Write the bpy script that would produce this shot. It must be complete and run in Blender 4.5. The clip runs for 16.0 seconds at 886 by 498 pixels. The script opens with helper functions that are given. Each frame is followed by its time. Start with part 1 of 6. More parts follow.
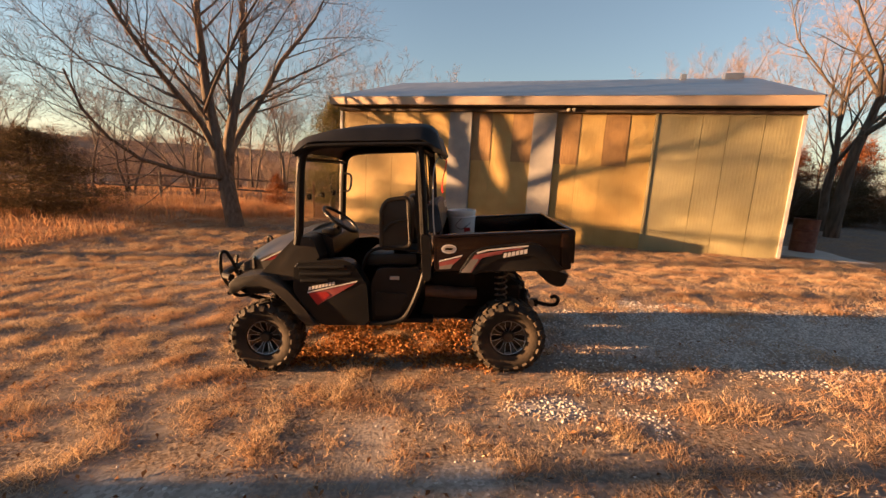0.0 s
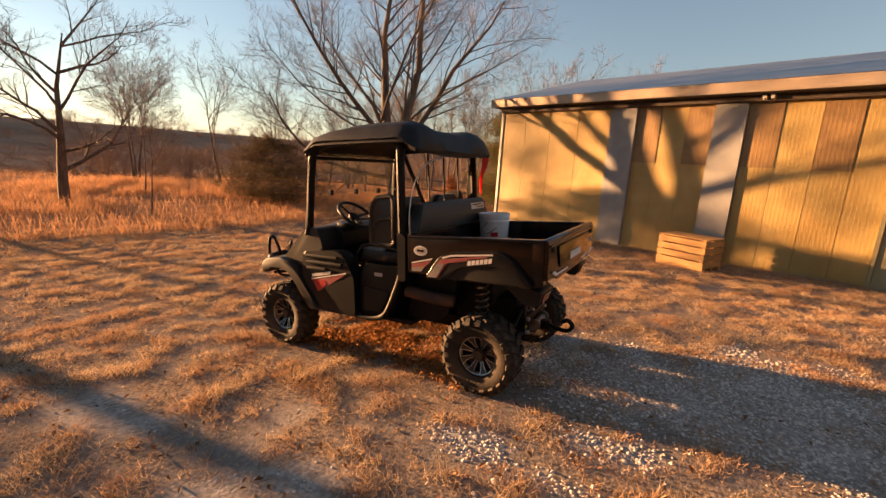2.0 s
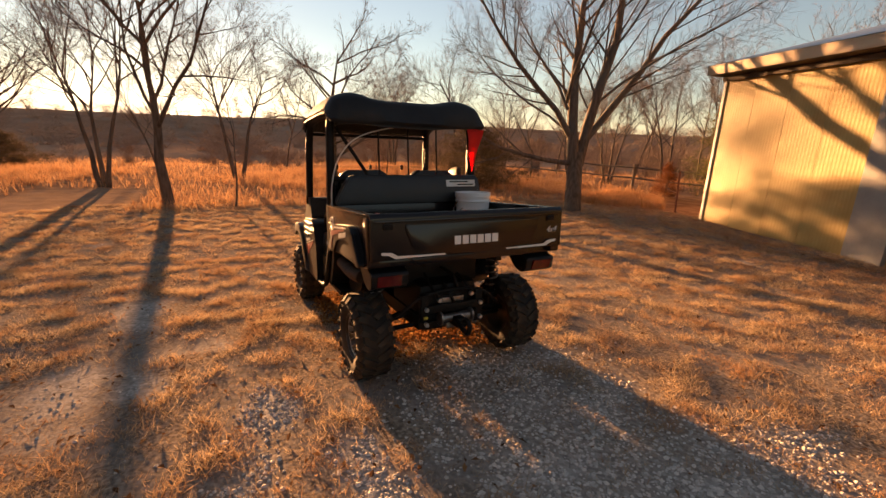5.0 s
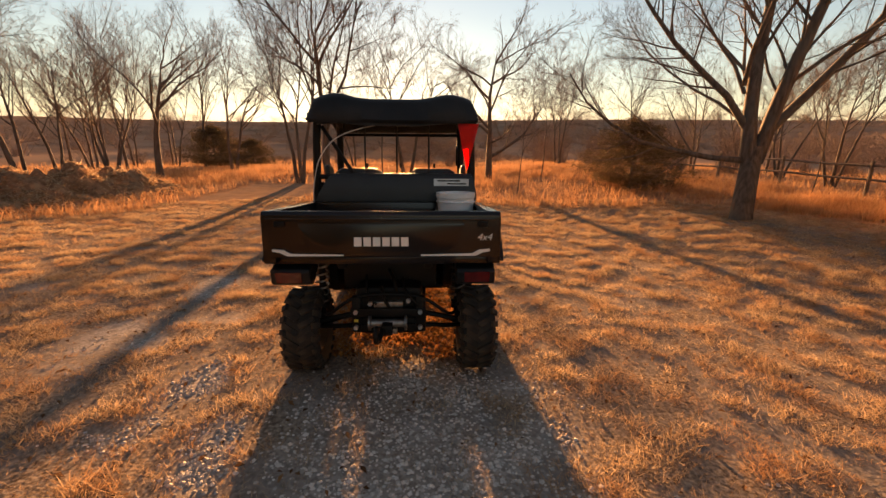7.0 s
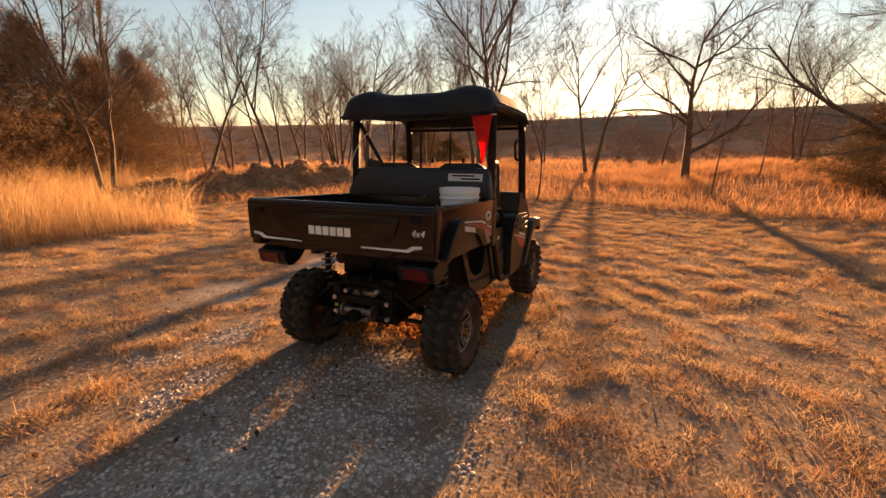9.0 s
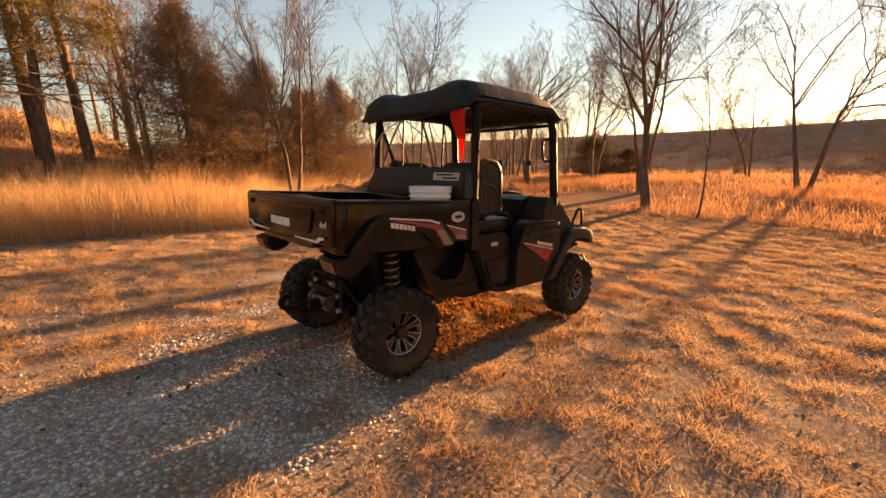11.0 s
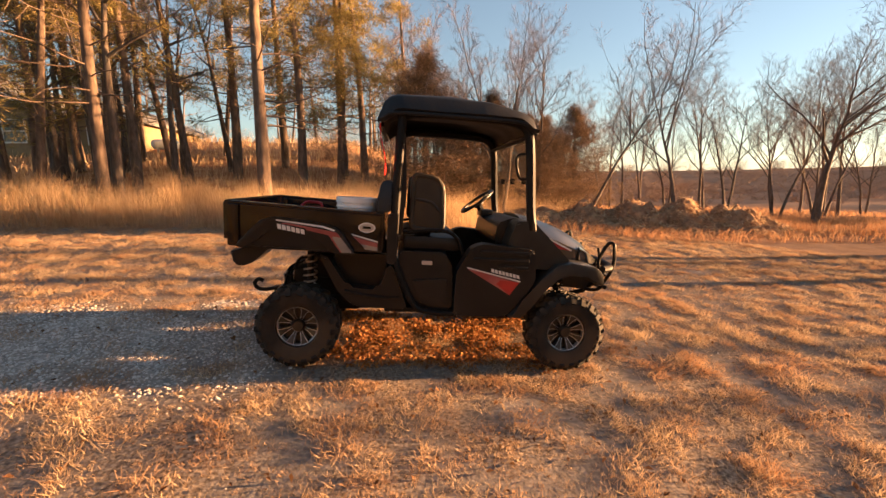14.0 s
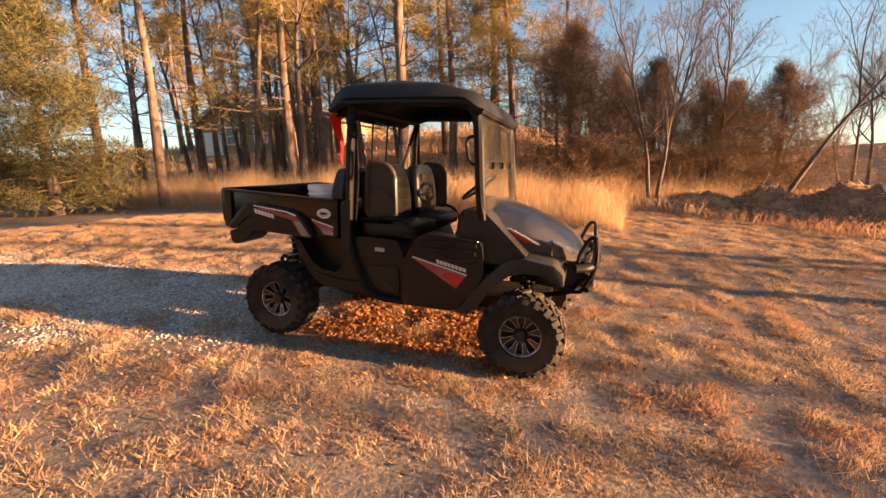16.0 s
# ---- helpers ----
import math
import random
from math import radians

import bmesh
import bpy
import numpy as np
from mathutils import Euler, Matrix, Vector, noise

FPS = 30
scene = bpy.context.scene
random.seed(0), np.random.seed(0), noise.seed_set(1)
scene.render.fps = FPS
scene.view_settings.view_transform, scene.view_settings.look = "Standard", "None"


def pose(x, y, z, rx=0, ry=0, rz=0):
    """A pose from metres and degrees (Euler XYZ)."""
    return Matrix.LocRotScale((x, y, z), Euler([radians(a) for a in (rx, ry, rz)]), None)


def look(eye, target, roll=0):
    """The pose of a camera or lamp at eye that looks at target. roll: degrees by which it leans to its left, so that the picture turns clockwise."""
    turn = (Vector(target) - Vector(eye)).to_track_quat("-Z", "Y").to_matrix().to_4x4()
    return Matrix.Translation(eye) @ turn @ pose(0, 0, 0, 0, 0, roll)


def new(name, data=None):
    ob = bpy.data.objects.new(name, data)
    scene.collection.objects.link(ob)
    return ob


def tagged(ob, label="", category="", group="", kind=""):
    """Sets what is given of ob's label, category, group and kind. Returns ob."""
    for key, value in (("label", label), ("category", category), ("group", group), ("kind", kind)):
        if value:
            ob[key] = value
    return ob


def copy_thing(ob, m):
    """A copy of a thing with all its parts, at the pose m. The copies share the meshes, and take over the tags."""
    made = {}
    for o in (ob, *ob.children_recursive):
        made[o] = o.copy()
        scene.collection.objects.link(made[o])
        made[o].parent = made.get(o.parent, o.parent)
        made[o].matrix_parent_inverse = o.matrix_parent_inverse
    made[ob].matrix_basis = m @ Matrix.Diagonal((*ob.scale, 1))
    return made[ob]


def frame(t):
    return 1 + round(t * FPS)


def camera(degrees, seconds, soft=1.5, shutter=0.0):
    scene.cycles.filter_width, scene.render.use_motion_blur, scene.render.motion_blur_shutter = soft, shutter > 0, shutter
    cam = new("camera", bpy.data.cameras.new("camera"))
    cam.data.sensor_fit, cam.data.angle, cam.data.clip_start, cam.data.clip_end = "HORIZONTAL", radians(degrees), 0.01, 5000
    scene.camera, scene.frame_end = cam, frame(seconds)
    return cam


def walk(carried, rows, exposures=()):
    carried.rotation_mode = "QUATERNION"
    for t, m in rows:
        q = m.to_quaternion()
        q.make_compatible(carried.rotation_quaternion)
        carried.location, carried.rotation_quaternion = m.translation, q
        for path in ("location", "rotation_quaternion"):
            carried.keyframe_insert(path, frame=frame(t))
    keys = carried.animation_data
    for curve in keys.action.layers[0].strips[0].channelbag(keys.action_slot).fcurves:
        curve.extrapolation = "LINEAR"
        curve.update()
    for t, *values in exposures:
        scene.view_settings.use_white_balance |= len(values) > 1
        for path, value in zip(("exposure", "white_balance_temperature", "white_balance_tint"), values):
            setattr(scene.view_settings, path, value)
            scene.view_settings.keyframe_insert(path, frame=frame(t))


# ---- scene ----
cam = camera(91.5, 16.0)
PATH = [
    (0, (0.701, -4.088, 1.696), (0.565, -2.125, 1.34), 3.2),
    (0.5, (1.149, -3.973, 1.729), (0.803, -2.039, 1.358), 3.1),
    (1, (1.55, -3.795, 1.721), (0.981, -1.914, 1.352), 3.1),
    (1.5, (1.951, -3.587, 1.749), (1.151, -1.795, 1.363), 3.3),
    (2, (2.329, -3.377, 1.762), (1.32, -1.696, 1.366), 3.6),
    (2.5, (2.647, -3.092, 1.772), (1.474, -1.529, 1.343), 4.0),
    (3, (3.03, -2.789, 1.743), (1.682, -1.376, 1.31), 3.4),
    (3.5, (3.32, -2.461, 1.703), (1.833, -1.194, 1.27), 3.2),
    (4, (3.611, -2.103, 1.716), (2.01, -0.99, 1.268), 2.8),
    (4.2, (3.698, -1.96, 1.723), (2.065, -0.901, 1.263), 2.7),
    (6.3, (3.968, -0.167, 1.762), (2.069, 0.175, 1.238), 1.0),
    (6.5, (4.01, -0.002, 1.764), (2.096, 0.245, 1.24), 0.6),
    (7, (3.987, 0.373, 1.758), (2.056, 0.4, 1.236), 0.5),
    (7.5, (3.957, 0.754, 1.757), (2.041, 0.56, 1.216), 0.1),
    (8, (3.918, 1.138, 1.766), (2.045, 0.716, 1.207), -0.2),
    (8.5, (3.745, 1.476, 1.744), (1.933, 0.832, 1.194), -0.6),
    (9, (3.548, 1.848, 1.714), (1.82, 0.991, 1.188), -1.3),
    (9.5, (3.283, 2.118, 1.666), (1.639, 1.101, 1.154), -1.4),
    (10, (3.085, 2.440, 1.612), (1.548, 1.247, 1.136), -1.5),
    (12.3, (1.532, 3.604, 1.501), (0.742, 1.811, 1.101), -2.6),
    (12.5, (1.395, 3.682, 1.491), (0.666, 1.859, 1.107), -2.3),
    (13, (0.986, 3.768, 1.443), (0.428, 1.879, 1.096), -1.6),
    (13.5, (0.560, 3.840, 1.425), (0.205, 1.898, 1.099), -1.1),
    (14, (0.131, 3.876, 1.395), (-0.003, 1.903, 1.095), -0.6),
    (14.5, (-0.276, 3.830, 1.408), (-0.199, 1.855, 1.104), -0.6),
    (15, (-0.730, 3.760, 1.410), (-0.424, 1.811, 1.085), -1.0),
    (15.5, (-1.120, 3.660, 1.405), (-0.620, 1.757, 1.052), -1.4),
    (16, (-1.576, 3.536, 1.375), (-0.881, 1.695, 1.022), -1.9),
]
walk(cam, [(t, look(eye, target, roll)) for t, eye, target, roll in PATH],
     exposures=[(0.0, 2.78, 5800, 12), (3.5, 2.72, 6350, 16), (7.0, 2.72, 6850, 17), (8.4, 2.68, 6300, 15), (9.6, 2.98, 7100, 17), (13.0, 3.12, 6250, 12), (16.0, 3.12, 5350, 10)])

# ---- sky, sun ----
SUN_DIR = Vector((-0.9912, -0.1080, 0.0770)).normalized()
SUN_ELEV = math.asin(SUN_DIR.z)

world = bpy.data.worlds.new("sky")
scene.world = world
world.use_nodes = True
wn, wl = world.node_tree.nodes, world.node_tree.links
wn.clear()
w_out = wn.new("ShaderNodeOutputWorld")
w_bg = wn.new("ShaderNodeBackground")
w_sky = wn.new("ShaderNodeTexSky")
w_sky.sky_type = "NISHITA"
w_sky.sun_disc = False
w_sky.sun_elevation = SUN_ELEV
w_sky.sun_rotation = math.atan2(SUN_DIR.x, SUN_DIR.y)
w_sky.altitude = 300
w_sky.air_density, w_sky.dust_density, w_sky.ozone_density = 1.14, 0.12, 1.7
w_bg.inputs["Strength"].default_value = 0.0415
w_haze = wn.new("ShaderNodeHueSaturation")
w_haze.inputs["Saturation"].default_value = 0.68
wl.new(w_sky.outputs[0], w_haze.inputs["Color"])
wl.new(w_haze.outputs[0], w_bg.inputs["Color"])
wl.new(w_bg.outputs[0], w_out.inputs["Surface"])

sun_lamp = bpy.data.lights.new("sun", "SUN")
sun_lamp.energy, sun_lamp.angle, sun_lamp.color = 5.0, radians(1.0), (1.0, 0.50, 0.19)
sun = new("sun", sun_lamp)
sun.matrix_world = look(SUN_DIR * 60, (0, 0, 0))

# ---- materials ----
def mat(name, base, rough=0.7, metal=0.0, second=None, scale=8.0, bump=0.0, bump_scale=40.0, spec=0.5,
        stretch=(1, 1, 1), contrast=(0.35, 0.65), third=None, third_scale=1.2, per_object=0.0, rough2=None, coord="Object"):
    """Base colour broken by two scales of noise, with fine relief."""
    m = bpy.data.materials.new(name)
    m.use_nodes = True
    n, l = m.node_tree.nodes, m.node_tree.links
    b = n["Principled BSDF"]
    b.inputs["Roughness"].default_value, b.inputs["Metallic"].default_value = rough, metal
    b.inputs["Specular IOR Level"].default_value = spec
    b.inputs["Base Color"].default_value = (*base, 1)
    tc = n.new("ShaderNodeTexCoord")
    mp = n.new("ShaderNodeMapping")
    mp.inputs["Scale"].default_value = stretch
    l.new(tc.outputs[coord], mp.inputs[0])
    colour = None
    if second:
        t = n.new("ShaderNodeTexNoise")
        t.inputs["Scale"].default_value, t.inputs["Detail"].default_value = scale, 6
        l.new(mp.outputs[0], t.inputs["Vector"])
        r = n.new("ShaderNodeValToRGB")
        r.color_ramp.elements[0].position, r.color_ramp.elements[1].position = contrast
        r.color_ramp.elements[0].color, r.color_ramp.elements[1].color = (*base, 1), (*second, 1)
        l.new(t.outputs[0], r.inputs[0])
        colour = r.outputs[0]
        if rough2 is not None:
            rr = n.new("ShaderNodeMapRange")
            rr.inputs[3].default_value, rr.inputs[4].default_value = rough, rough2
            l.new(t.outputs[0], rr.inputs[0])
            l.new(rr.outputs[0], b.inputs["Roughness"])
    if third:
        t3 = n.new("ShaderNodeTexNoise")
        t3.inputs["Scale"].default_value, t3.inputs["Detail"].default_value = third_scale, 4
        l.new(tc.outputs[coord], t3.inputs["Vector"])
        r3 = n.new("ShaderNodeMapRange")
        r3.inputs[1].default_value, r3.inputs[2].default_value = 0.45, 0.68
        l.new(t3.outputs[0], r3.inputs[0])
        mx = n.new("ShaderNodeMix")
        mx.data_type = "RGBA"
        mx.inputs[7].default_value = (*third, 1)
        l.new(r3.outputs[0], mx.inputs[0])
        l.new(colour, mx.inputs[6])
        colour = mx.outputs[2]
    if per_object:
        oi = n.new("ShaderNodeObjectInfo")
        hs = n.new("ShaderNodeHueSaturation")
        mr = n.new("ShaderNodeMapRange")
        mr.inputs[3].default_value, mr.inputs[4].default_value = 1 - per_object, 1 + per_object
        l.new(oi.outputs["Random"], mr.inputs[0])
        l.new(mr.outputs[0], hs.inputs["Value"])
        if colour:
            l.new(colour, hs.inputs["Color"])
        else:
            hs.inputs["Color"].default_value = (*base, 1)
        colour = hs.outputs[0]
    if colour:
        l.new(colour, b.inputs["Base Color"])
    if bump:
        tb = n.new("ShaderNodeTexNoise")
        tb.inputs["Scale"].default_value, tb.inputs["Detail"].default_value = bump_scale, 5
        l.new(mp.outputs[0], tb.inputs["Vector"])
        bp = n.new("ShaderNodeBump")
        bp.inputs["Strength"].default_value, bp.inputs["Distance"].default_value = bump, 0.02
        l.new(tb.outputs[0], bp.inputs["Height"])
        l.new(bp.outputs[0], b.inputs["Normal"])
    return m


def island_mat(name, lo, hi, rough=0.8, trans=0.0, patch=None, spec=0.04):
    """Blades, leaves and stones: each loose piece takes its own tone between lo and hi."""
    m = bpy.data.materials.new(name)
    m.use_nodes = True
    n, l = m.node_tree.nodes, m.node_tree.links
    b = n["Principled BSDF"]
    b.inputs["Roughness"].default_value = rough
    b.inputs["Specular IOR Level"].default_value = spec
    g = n.new("ShaderNodeNewGeometry")
    r = n.new("ShaderNodeValToRGB")
    r.color_ramp.elements[0].color, r.color_ramp.elements[1].color = (*lo, 1), (*hi, 1)
    l.new(g.outputs["Random Per Island"], r.inputs[0])
    tone = r.outputs[0]
    if patch:
        tc, t, k, mx = n.new("ShaderNodeTexCoord"), n.new("ShaderNodeTexNoise"), n.new("ShaderNodeMapRange"), n.new("ShaderNodeMix")
        t.inputs["Scale"].default_value, t.inputs["Detail"].default_value = 2.6, 4
        l.new(tc.outputs["Object"], t.inputs["Vector"])
        k.inputs[1].default_value, k.inputs[2].default_value, k.inputs[4].default_value = 0.42, 0.64, 0.75
        l.new(t.outputs[0], k.inputs[0])
        mx.data_type = "RGBA"
        mx.inputs[7].default_value = (*patch, 1)
        l.new(k.outputs[0], mx.inputs[0])
        l.new(tone, mx.inputs[6])
        tone = mx.outputs[2]
    l.new(tone, b.inputs["Base Color"])
    if trans:
        tr = n.new("ShaderNodeBsdfTranslucent")
        l.new(tone, tr.inputs["Color"])
        ms = n.new("ShaderNodeMixShader")
        ms.inputs[0].default_value = trans
        l.new(b.outputs[0], ms.inputs[1])
        l.new(tr.outputs[0], ms.inputs[2])
        l.new(ms.outputs[0], n["Material Output"].inputs["Surface"])
    return m


BARK = mat("bark", (0.07, 0.052, 0.04), 0.95, 0, (0.15, 0.115, 0.09), 14, 0.9, 22, 0.2, (1, 1, 0.22), third=(0.11, 0.1, 0.085), third_scale=0.9)
TWIG = mat("twig_bark", (0.15, 0.108, 0.082), 0.9, 0, (0.25, 0.18, 0.135), 5, spec=0.1)
# far hillside twigs: base colour lightened to paint in the air haze
FAR_TWIG = mat("haze_lightened_twigs", (0.24, 0.165, 0.12), 0.95, 0, (0.34, 0.24, 0.175), 0.2, spec=0.0)
PINE_BARK = mat("pine_bark", (0.085, 0.062, 0.048), 0.95, 0, (0.19, 0.135, 0.098), 9, 0.9, 16, 0.2, (1, 1, 0.3))
NEEDLE = island_mat("pine_needles", (0.12, 0.11, 0.04), (0.36, 0.27, 0.10), 0.7, 0.5)
CEDAR = island_mat("cedar_foliage", (0.085, 0.062, 0.04), (0.27, 0.175, 0.105), 0.8, 0.3)
JUNIPER = island_mat("juniper_foliage", (0.045, 0.036, 0.02), (0.16, 0.115, 0.06), 0.8, 0.15)
GREEN_LEAF = island_mat("green_conifer", (0.05, 0.055, 0.024), (0.19, 0.165, 0.065), 0.75, 0.3)
RUST_LEAF = island_mat("rusty_leaves", (0.10, 0.035, 0.015), (0.22, 0.09, 0.035), 0.8, 0.3)
DRY_GRASS = island_mat("dry_grass", (0.28, 0.185, 0.105), (0.66, 0.51, 0.33), 0.75, 0.3, (0.36, 0.20, 0.105))
TALL_GRASS = island_mat("tall_dry_grass", (0.36, 0.235, 0.115), (0.70, 0.51, 0.30), 0.75, 0.35)
LITTER = island_mat("leaf_litter", (0.08, 0.04, 0.02), (0.26, 0.14, 0.065), 0.8, 0.15)
FIELD_GRASS = island_mat("field_grass", (0.34, 0.175, 0.085), (0.62, 0.37, 0.19), 0.8, 0.25)
STONE = island_mat("limestone_gravel", (0.30, 0.27, 0.235), (0.68, 0.63, 0.57), 0.85)
FALLEN_LEAF = island_mat("orange_fallen_leaves", (0.22, 0.085, 0.03), (0.50, 0.26, 0.09), 0.75, 0.25)

# ---- helpers for building ----
def mesh_ob(name, verts, faces, material, parent=None, label="", smooth=False):
    me = bpy.data.meshes.new(name)
    me.from_pydata([tuple(v) for v in verts], [], [tuple(f) for f in faces])
    me.materials.append(material)
    if smooth:
        me.shade_smooth()
    ob = new(name, me)
    ob.parent = parent
    if label:
        ob["label"] = label
    return ob


def part(name, bm, material, parent, label="", smooth=None):
    """One bmesh as one mesh object under a thing or a part. smooth: degrees above which an edge stays sharp."""
    me = bpy.data.meshes.new(name)
    bmesh.ops.recalc_face_normals(bm, faces=bm.faces[:])
    if smooth is not None:
        for f in bm.faces:
            f.smooth = True
        for e in bm.edges:
            if len(e.link_faces) == 2 and e.calc_face_angle(0) > radians(smooth):
                e.smooth = False
    bm.to_mesh(me)
    bm.free()
    me.materials.append(material)
    ob = new(name, me)
    ob.parent = parent
    if label:
        ob["label"] = label
    return ob


def empty(name, m=None):
    ob = new(name)
    ob.empty_display_size = 0.2
    if m is not None:
        ob.matrix_world = m
    return ob


def box(bm, x0, x1, y0, y1, z0, z1, bevel=0.0, m=None):
    r = bmesh.ops.create_cube(bm, size=1)
    vs = r["verts"]
    for v in vs:
        v.co = Vector((x0 + (v.co.x + 0.5) * (x1 - x0), y0 + (v.co.y + 0.5) * (y1 - y0), z0 + (v.co.z + 0.5) * (z1 - z0)))
    if bevel:
        es = list({e for v in vs for e in v.link_edges})
        r2 = bmesh.ops.bevel(bm, geom=es, offset=bevel, segments=2, affect="EDGES", profile=0.6)
        vs = list({v for f in r2["faces"] for v in f.verts} | {v for v in vs if v.is_valid})
    if m is not None:
        bmesh.ops.transform(bm, matrix=m, verts=[v for v in vs if v.is_valid])
    return vs


def tube(bm, pts, r, sides=8, closed=False, r1=None):
    """A round bar along pts, with caps."""
    pts = [Vector(p) for p in pts]
    n = len(pts)
    rings = []
    ref = Vector((0.13, 0.37, 0.92)).normalized()
    for i, p in enumerate(pts):
        a = pts[i - 1] if (i > 0 or closed) else p
        b = pts[(i + 1) % n] if (i < n - 1 or closed) else p
        d = (b - a).normalized()
        u = d.cross(ref)
        if u.length < 0.05:
            u = d.cross(Vector((1, 0, 0)))
        u.normalize()
        w = d.cross(u)
        rr = r if r1 is None else r + (r1 - r) * i / max(1, n - 1)
        rings.append([bm.verts.new(p + rr * (math.cos(2 * math.pi * k / sides) * u + math.sin(2 * math.pi * k / sides) * w)) for k in range(sides)])
    for i in range(n if closed else n - 1):
        a, b = rings[i], rings[(i + 1) % n]
        for k in range(sides):
            bm.faces.new((a[k], a[(k + 1) % sides], b[(k + 1) % sides], b[k]))
    if not closed:
        bm.faces.new(rings[0][::-1])
        bm.faces.new(rings[-1])


def lathe(bm, profile, seg=32, axis="y", centre=(0, 0, 0)):
    """A body of revolution. profile: (radius, along) pairs, closed where the radius is 0."""
    c = Vector(centre)
    rings = []
    for r, a in profile:
        ring = []
        for k in range(seg if r > 1e-6 else 1):
            t = 2 * math.pi * k / seg
            u, v = r * math.cos(t), r * math.sin(t)
            ring.append(bm.verts.new(c + (Vector((u, a, v)) if axis == "y" else Vector((u, v, a)) if axis == "z" else Vector((a, u, v)))))
        rings.append(ring)
    for a, b in zip(rings, rings[1:]):
        for k in range(seg):
            q = [a[k % len(a)], a[(k + 1) % len(a)], b[(k + 1) % len(b)], b[k % len(b)]]
            q = [v for i, v in enumerate(q) if v not in q[:i]]
            if len(q) > 2:
                bm.faces.new(q)


def prism(bm, outline, axis, lo, hi, bevel=0.0):
    """An outline of (a, b) pairs pushed along an axis: 'y' takes (x, z), 'x' takes (y, z), 'z' takes (x, y)."""
    def at(a, b, c):
        return {"y": (a, c, b), "x": (c, a, b), "z": (a, b, c)}[axis]
    lo_v = [bm.verts.new(at(a, b, lo)) for a, b in outline]
    hi_v = [bm.verts.new(at(a, b, hi)) for a, b in outline]
    fs = [bm.faces.new(lo_v), bm.faces.new(hi_v[::-1])]
    n = len(outline)
    for i in range(n):
        fs.append(bm.faces.new((lo_v[i], hi_v[i], hi_v[(i + 1) % n], lo_v[(i + 1) % n])))
    if bevel:
        es = list({e for f in fs for e in f.edges})
        bmesh.ops.bevel(bm, geom=es, offset=bevel, segments=2, affect="EDGES", profile=0.6)


def rounded(points, r, n=4):
    """An outline with its corners rounded."""
    out = []
    m = len(points)
    for i in range(m):
        a, b, c = Vector(points[i - 1]), Vector(points[i]), Vector(points[(i + 1) % m])
        rr = min(r, (a - b).length * 0.45, (c - b).length * 0.45)
        p, q = b + (a - b).normalized() * rr, b + (c - b).normalized() * rr
        for k in range(n + 1):
            t = k / n
            out.append(tuple((1 - t) ** 2 * p + 2 * t * (1 - t) * b + t * t * q))
    return out


# ---- the ground ----
def sig(v):
    return 1 / (1 + math.exp(-max(-40, min(40, v))))


def smooth01(v, a, b):
    t = max(0.0, min(1.0, (v - a) / (b - a)))
    return t * t * (3 - 2 * t)


def height(x, y):
    near = -0.02 + 0.07 * x / math.sqrt(1 + (x / 9) ** 2) - 0.022 * y / (1 + abs(y) / 30)
    if x > 0:
        near = -0.02 + 0.07 * x / math.sqrt(1 + (x / 5) ** 2) - 0.022 * y / (1 + abs(y) / 30)
    far = -0.17 + 0.03 * max(0.0, x - 3)
    w = sig((y - 5) * 1.2)
    far = min(far, 0.4)
    z = near * (1 - w) + far * w
    z += 0.075 * min(28.0, max(0.0, -y - 6)) * smooth01(x, -10, 5)
    z += 0.15 * min(14.0, max(0.0, -y - 13)) * smooth01(x, -4, 6)
    r = math.hypot(x, y)
    west = smooth01(-x / (r + 1e-6), -0.2, 0.5)
    z += west * (-1.6 * smooth01(r, 18, 60) + 11.5 * smooth01(r, 110, 330) * (1 + 0.12 * math.sin(x * 0.013 + 1) + 0.16 * math.sin(y * 0.011)))
    return z


def heap(x, y):
    """Dirt heaps pushed up beside the track."""
    z = 0.0
    for hx, hy, rx, ry, hh in ((-4.3, -11.1, 1.2, 1.0, 0.55), (-5.9, -10.9, 1.0, 0.95, 0.85), (-7.6, -10.7, 1.1, 1.0, 1.0), (-9.2, -10.5, 1.1, 1.0, 1.05), (-10.9, -10.3, 1.4, 1.0, 0.85)):
        d = ((x - hx) / rx) ** 2 + ((y - hy) / ry) ** 2
        z = max(z, hh * math.exp(-d * 0.9) * (1 + 0.25 * noise.noise(Vector((x * 2.3, y * 2.3, 3)))))
    return z


def hummock(x, y):
    """Uneven clumps of turf, about a hand to a foot across."""
    return noise.noise(Vector((x * 2.9, y * 2.9, 40))) + 0.6 * noise.noise(Vector((x * 6.6, y * 6.6, 41)))


def bumps(x, y):
    r = math.hypot(x, y)
    a = 0.016 * noise.noise(Vector((x * 0.7, y * 0.7, 0)))
    if r < 14:
        a += 0.0045 * hummock(x, y) * (1 - 0.7 * gravel_at(x, y)) * (1 - smooth01(r, 9, 14))
    a *= 0.35 + 0.65 * smooth01(r, 1.2, 2.6)
    return a + 0.12 * noise.noise(Vector((x * 0.12, y * 0.12, 9))) * smooth01(r, 10, 25)


def ground_z(x, y):
    return height(x, y) + bumps(x, y)


GRAVEL_PATCHES = ((-0.85, -2.25, 0.6, 0.26), (0.62, -2.38, 0.65, 0.30), (1.28, -1.22, 0.28, 0.13), (2.1, -0.84, 0.32, 0.14), (0.75, -2.05, 0.2, 0.16))


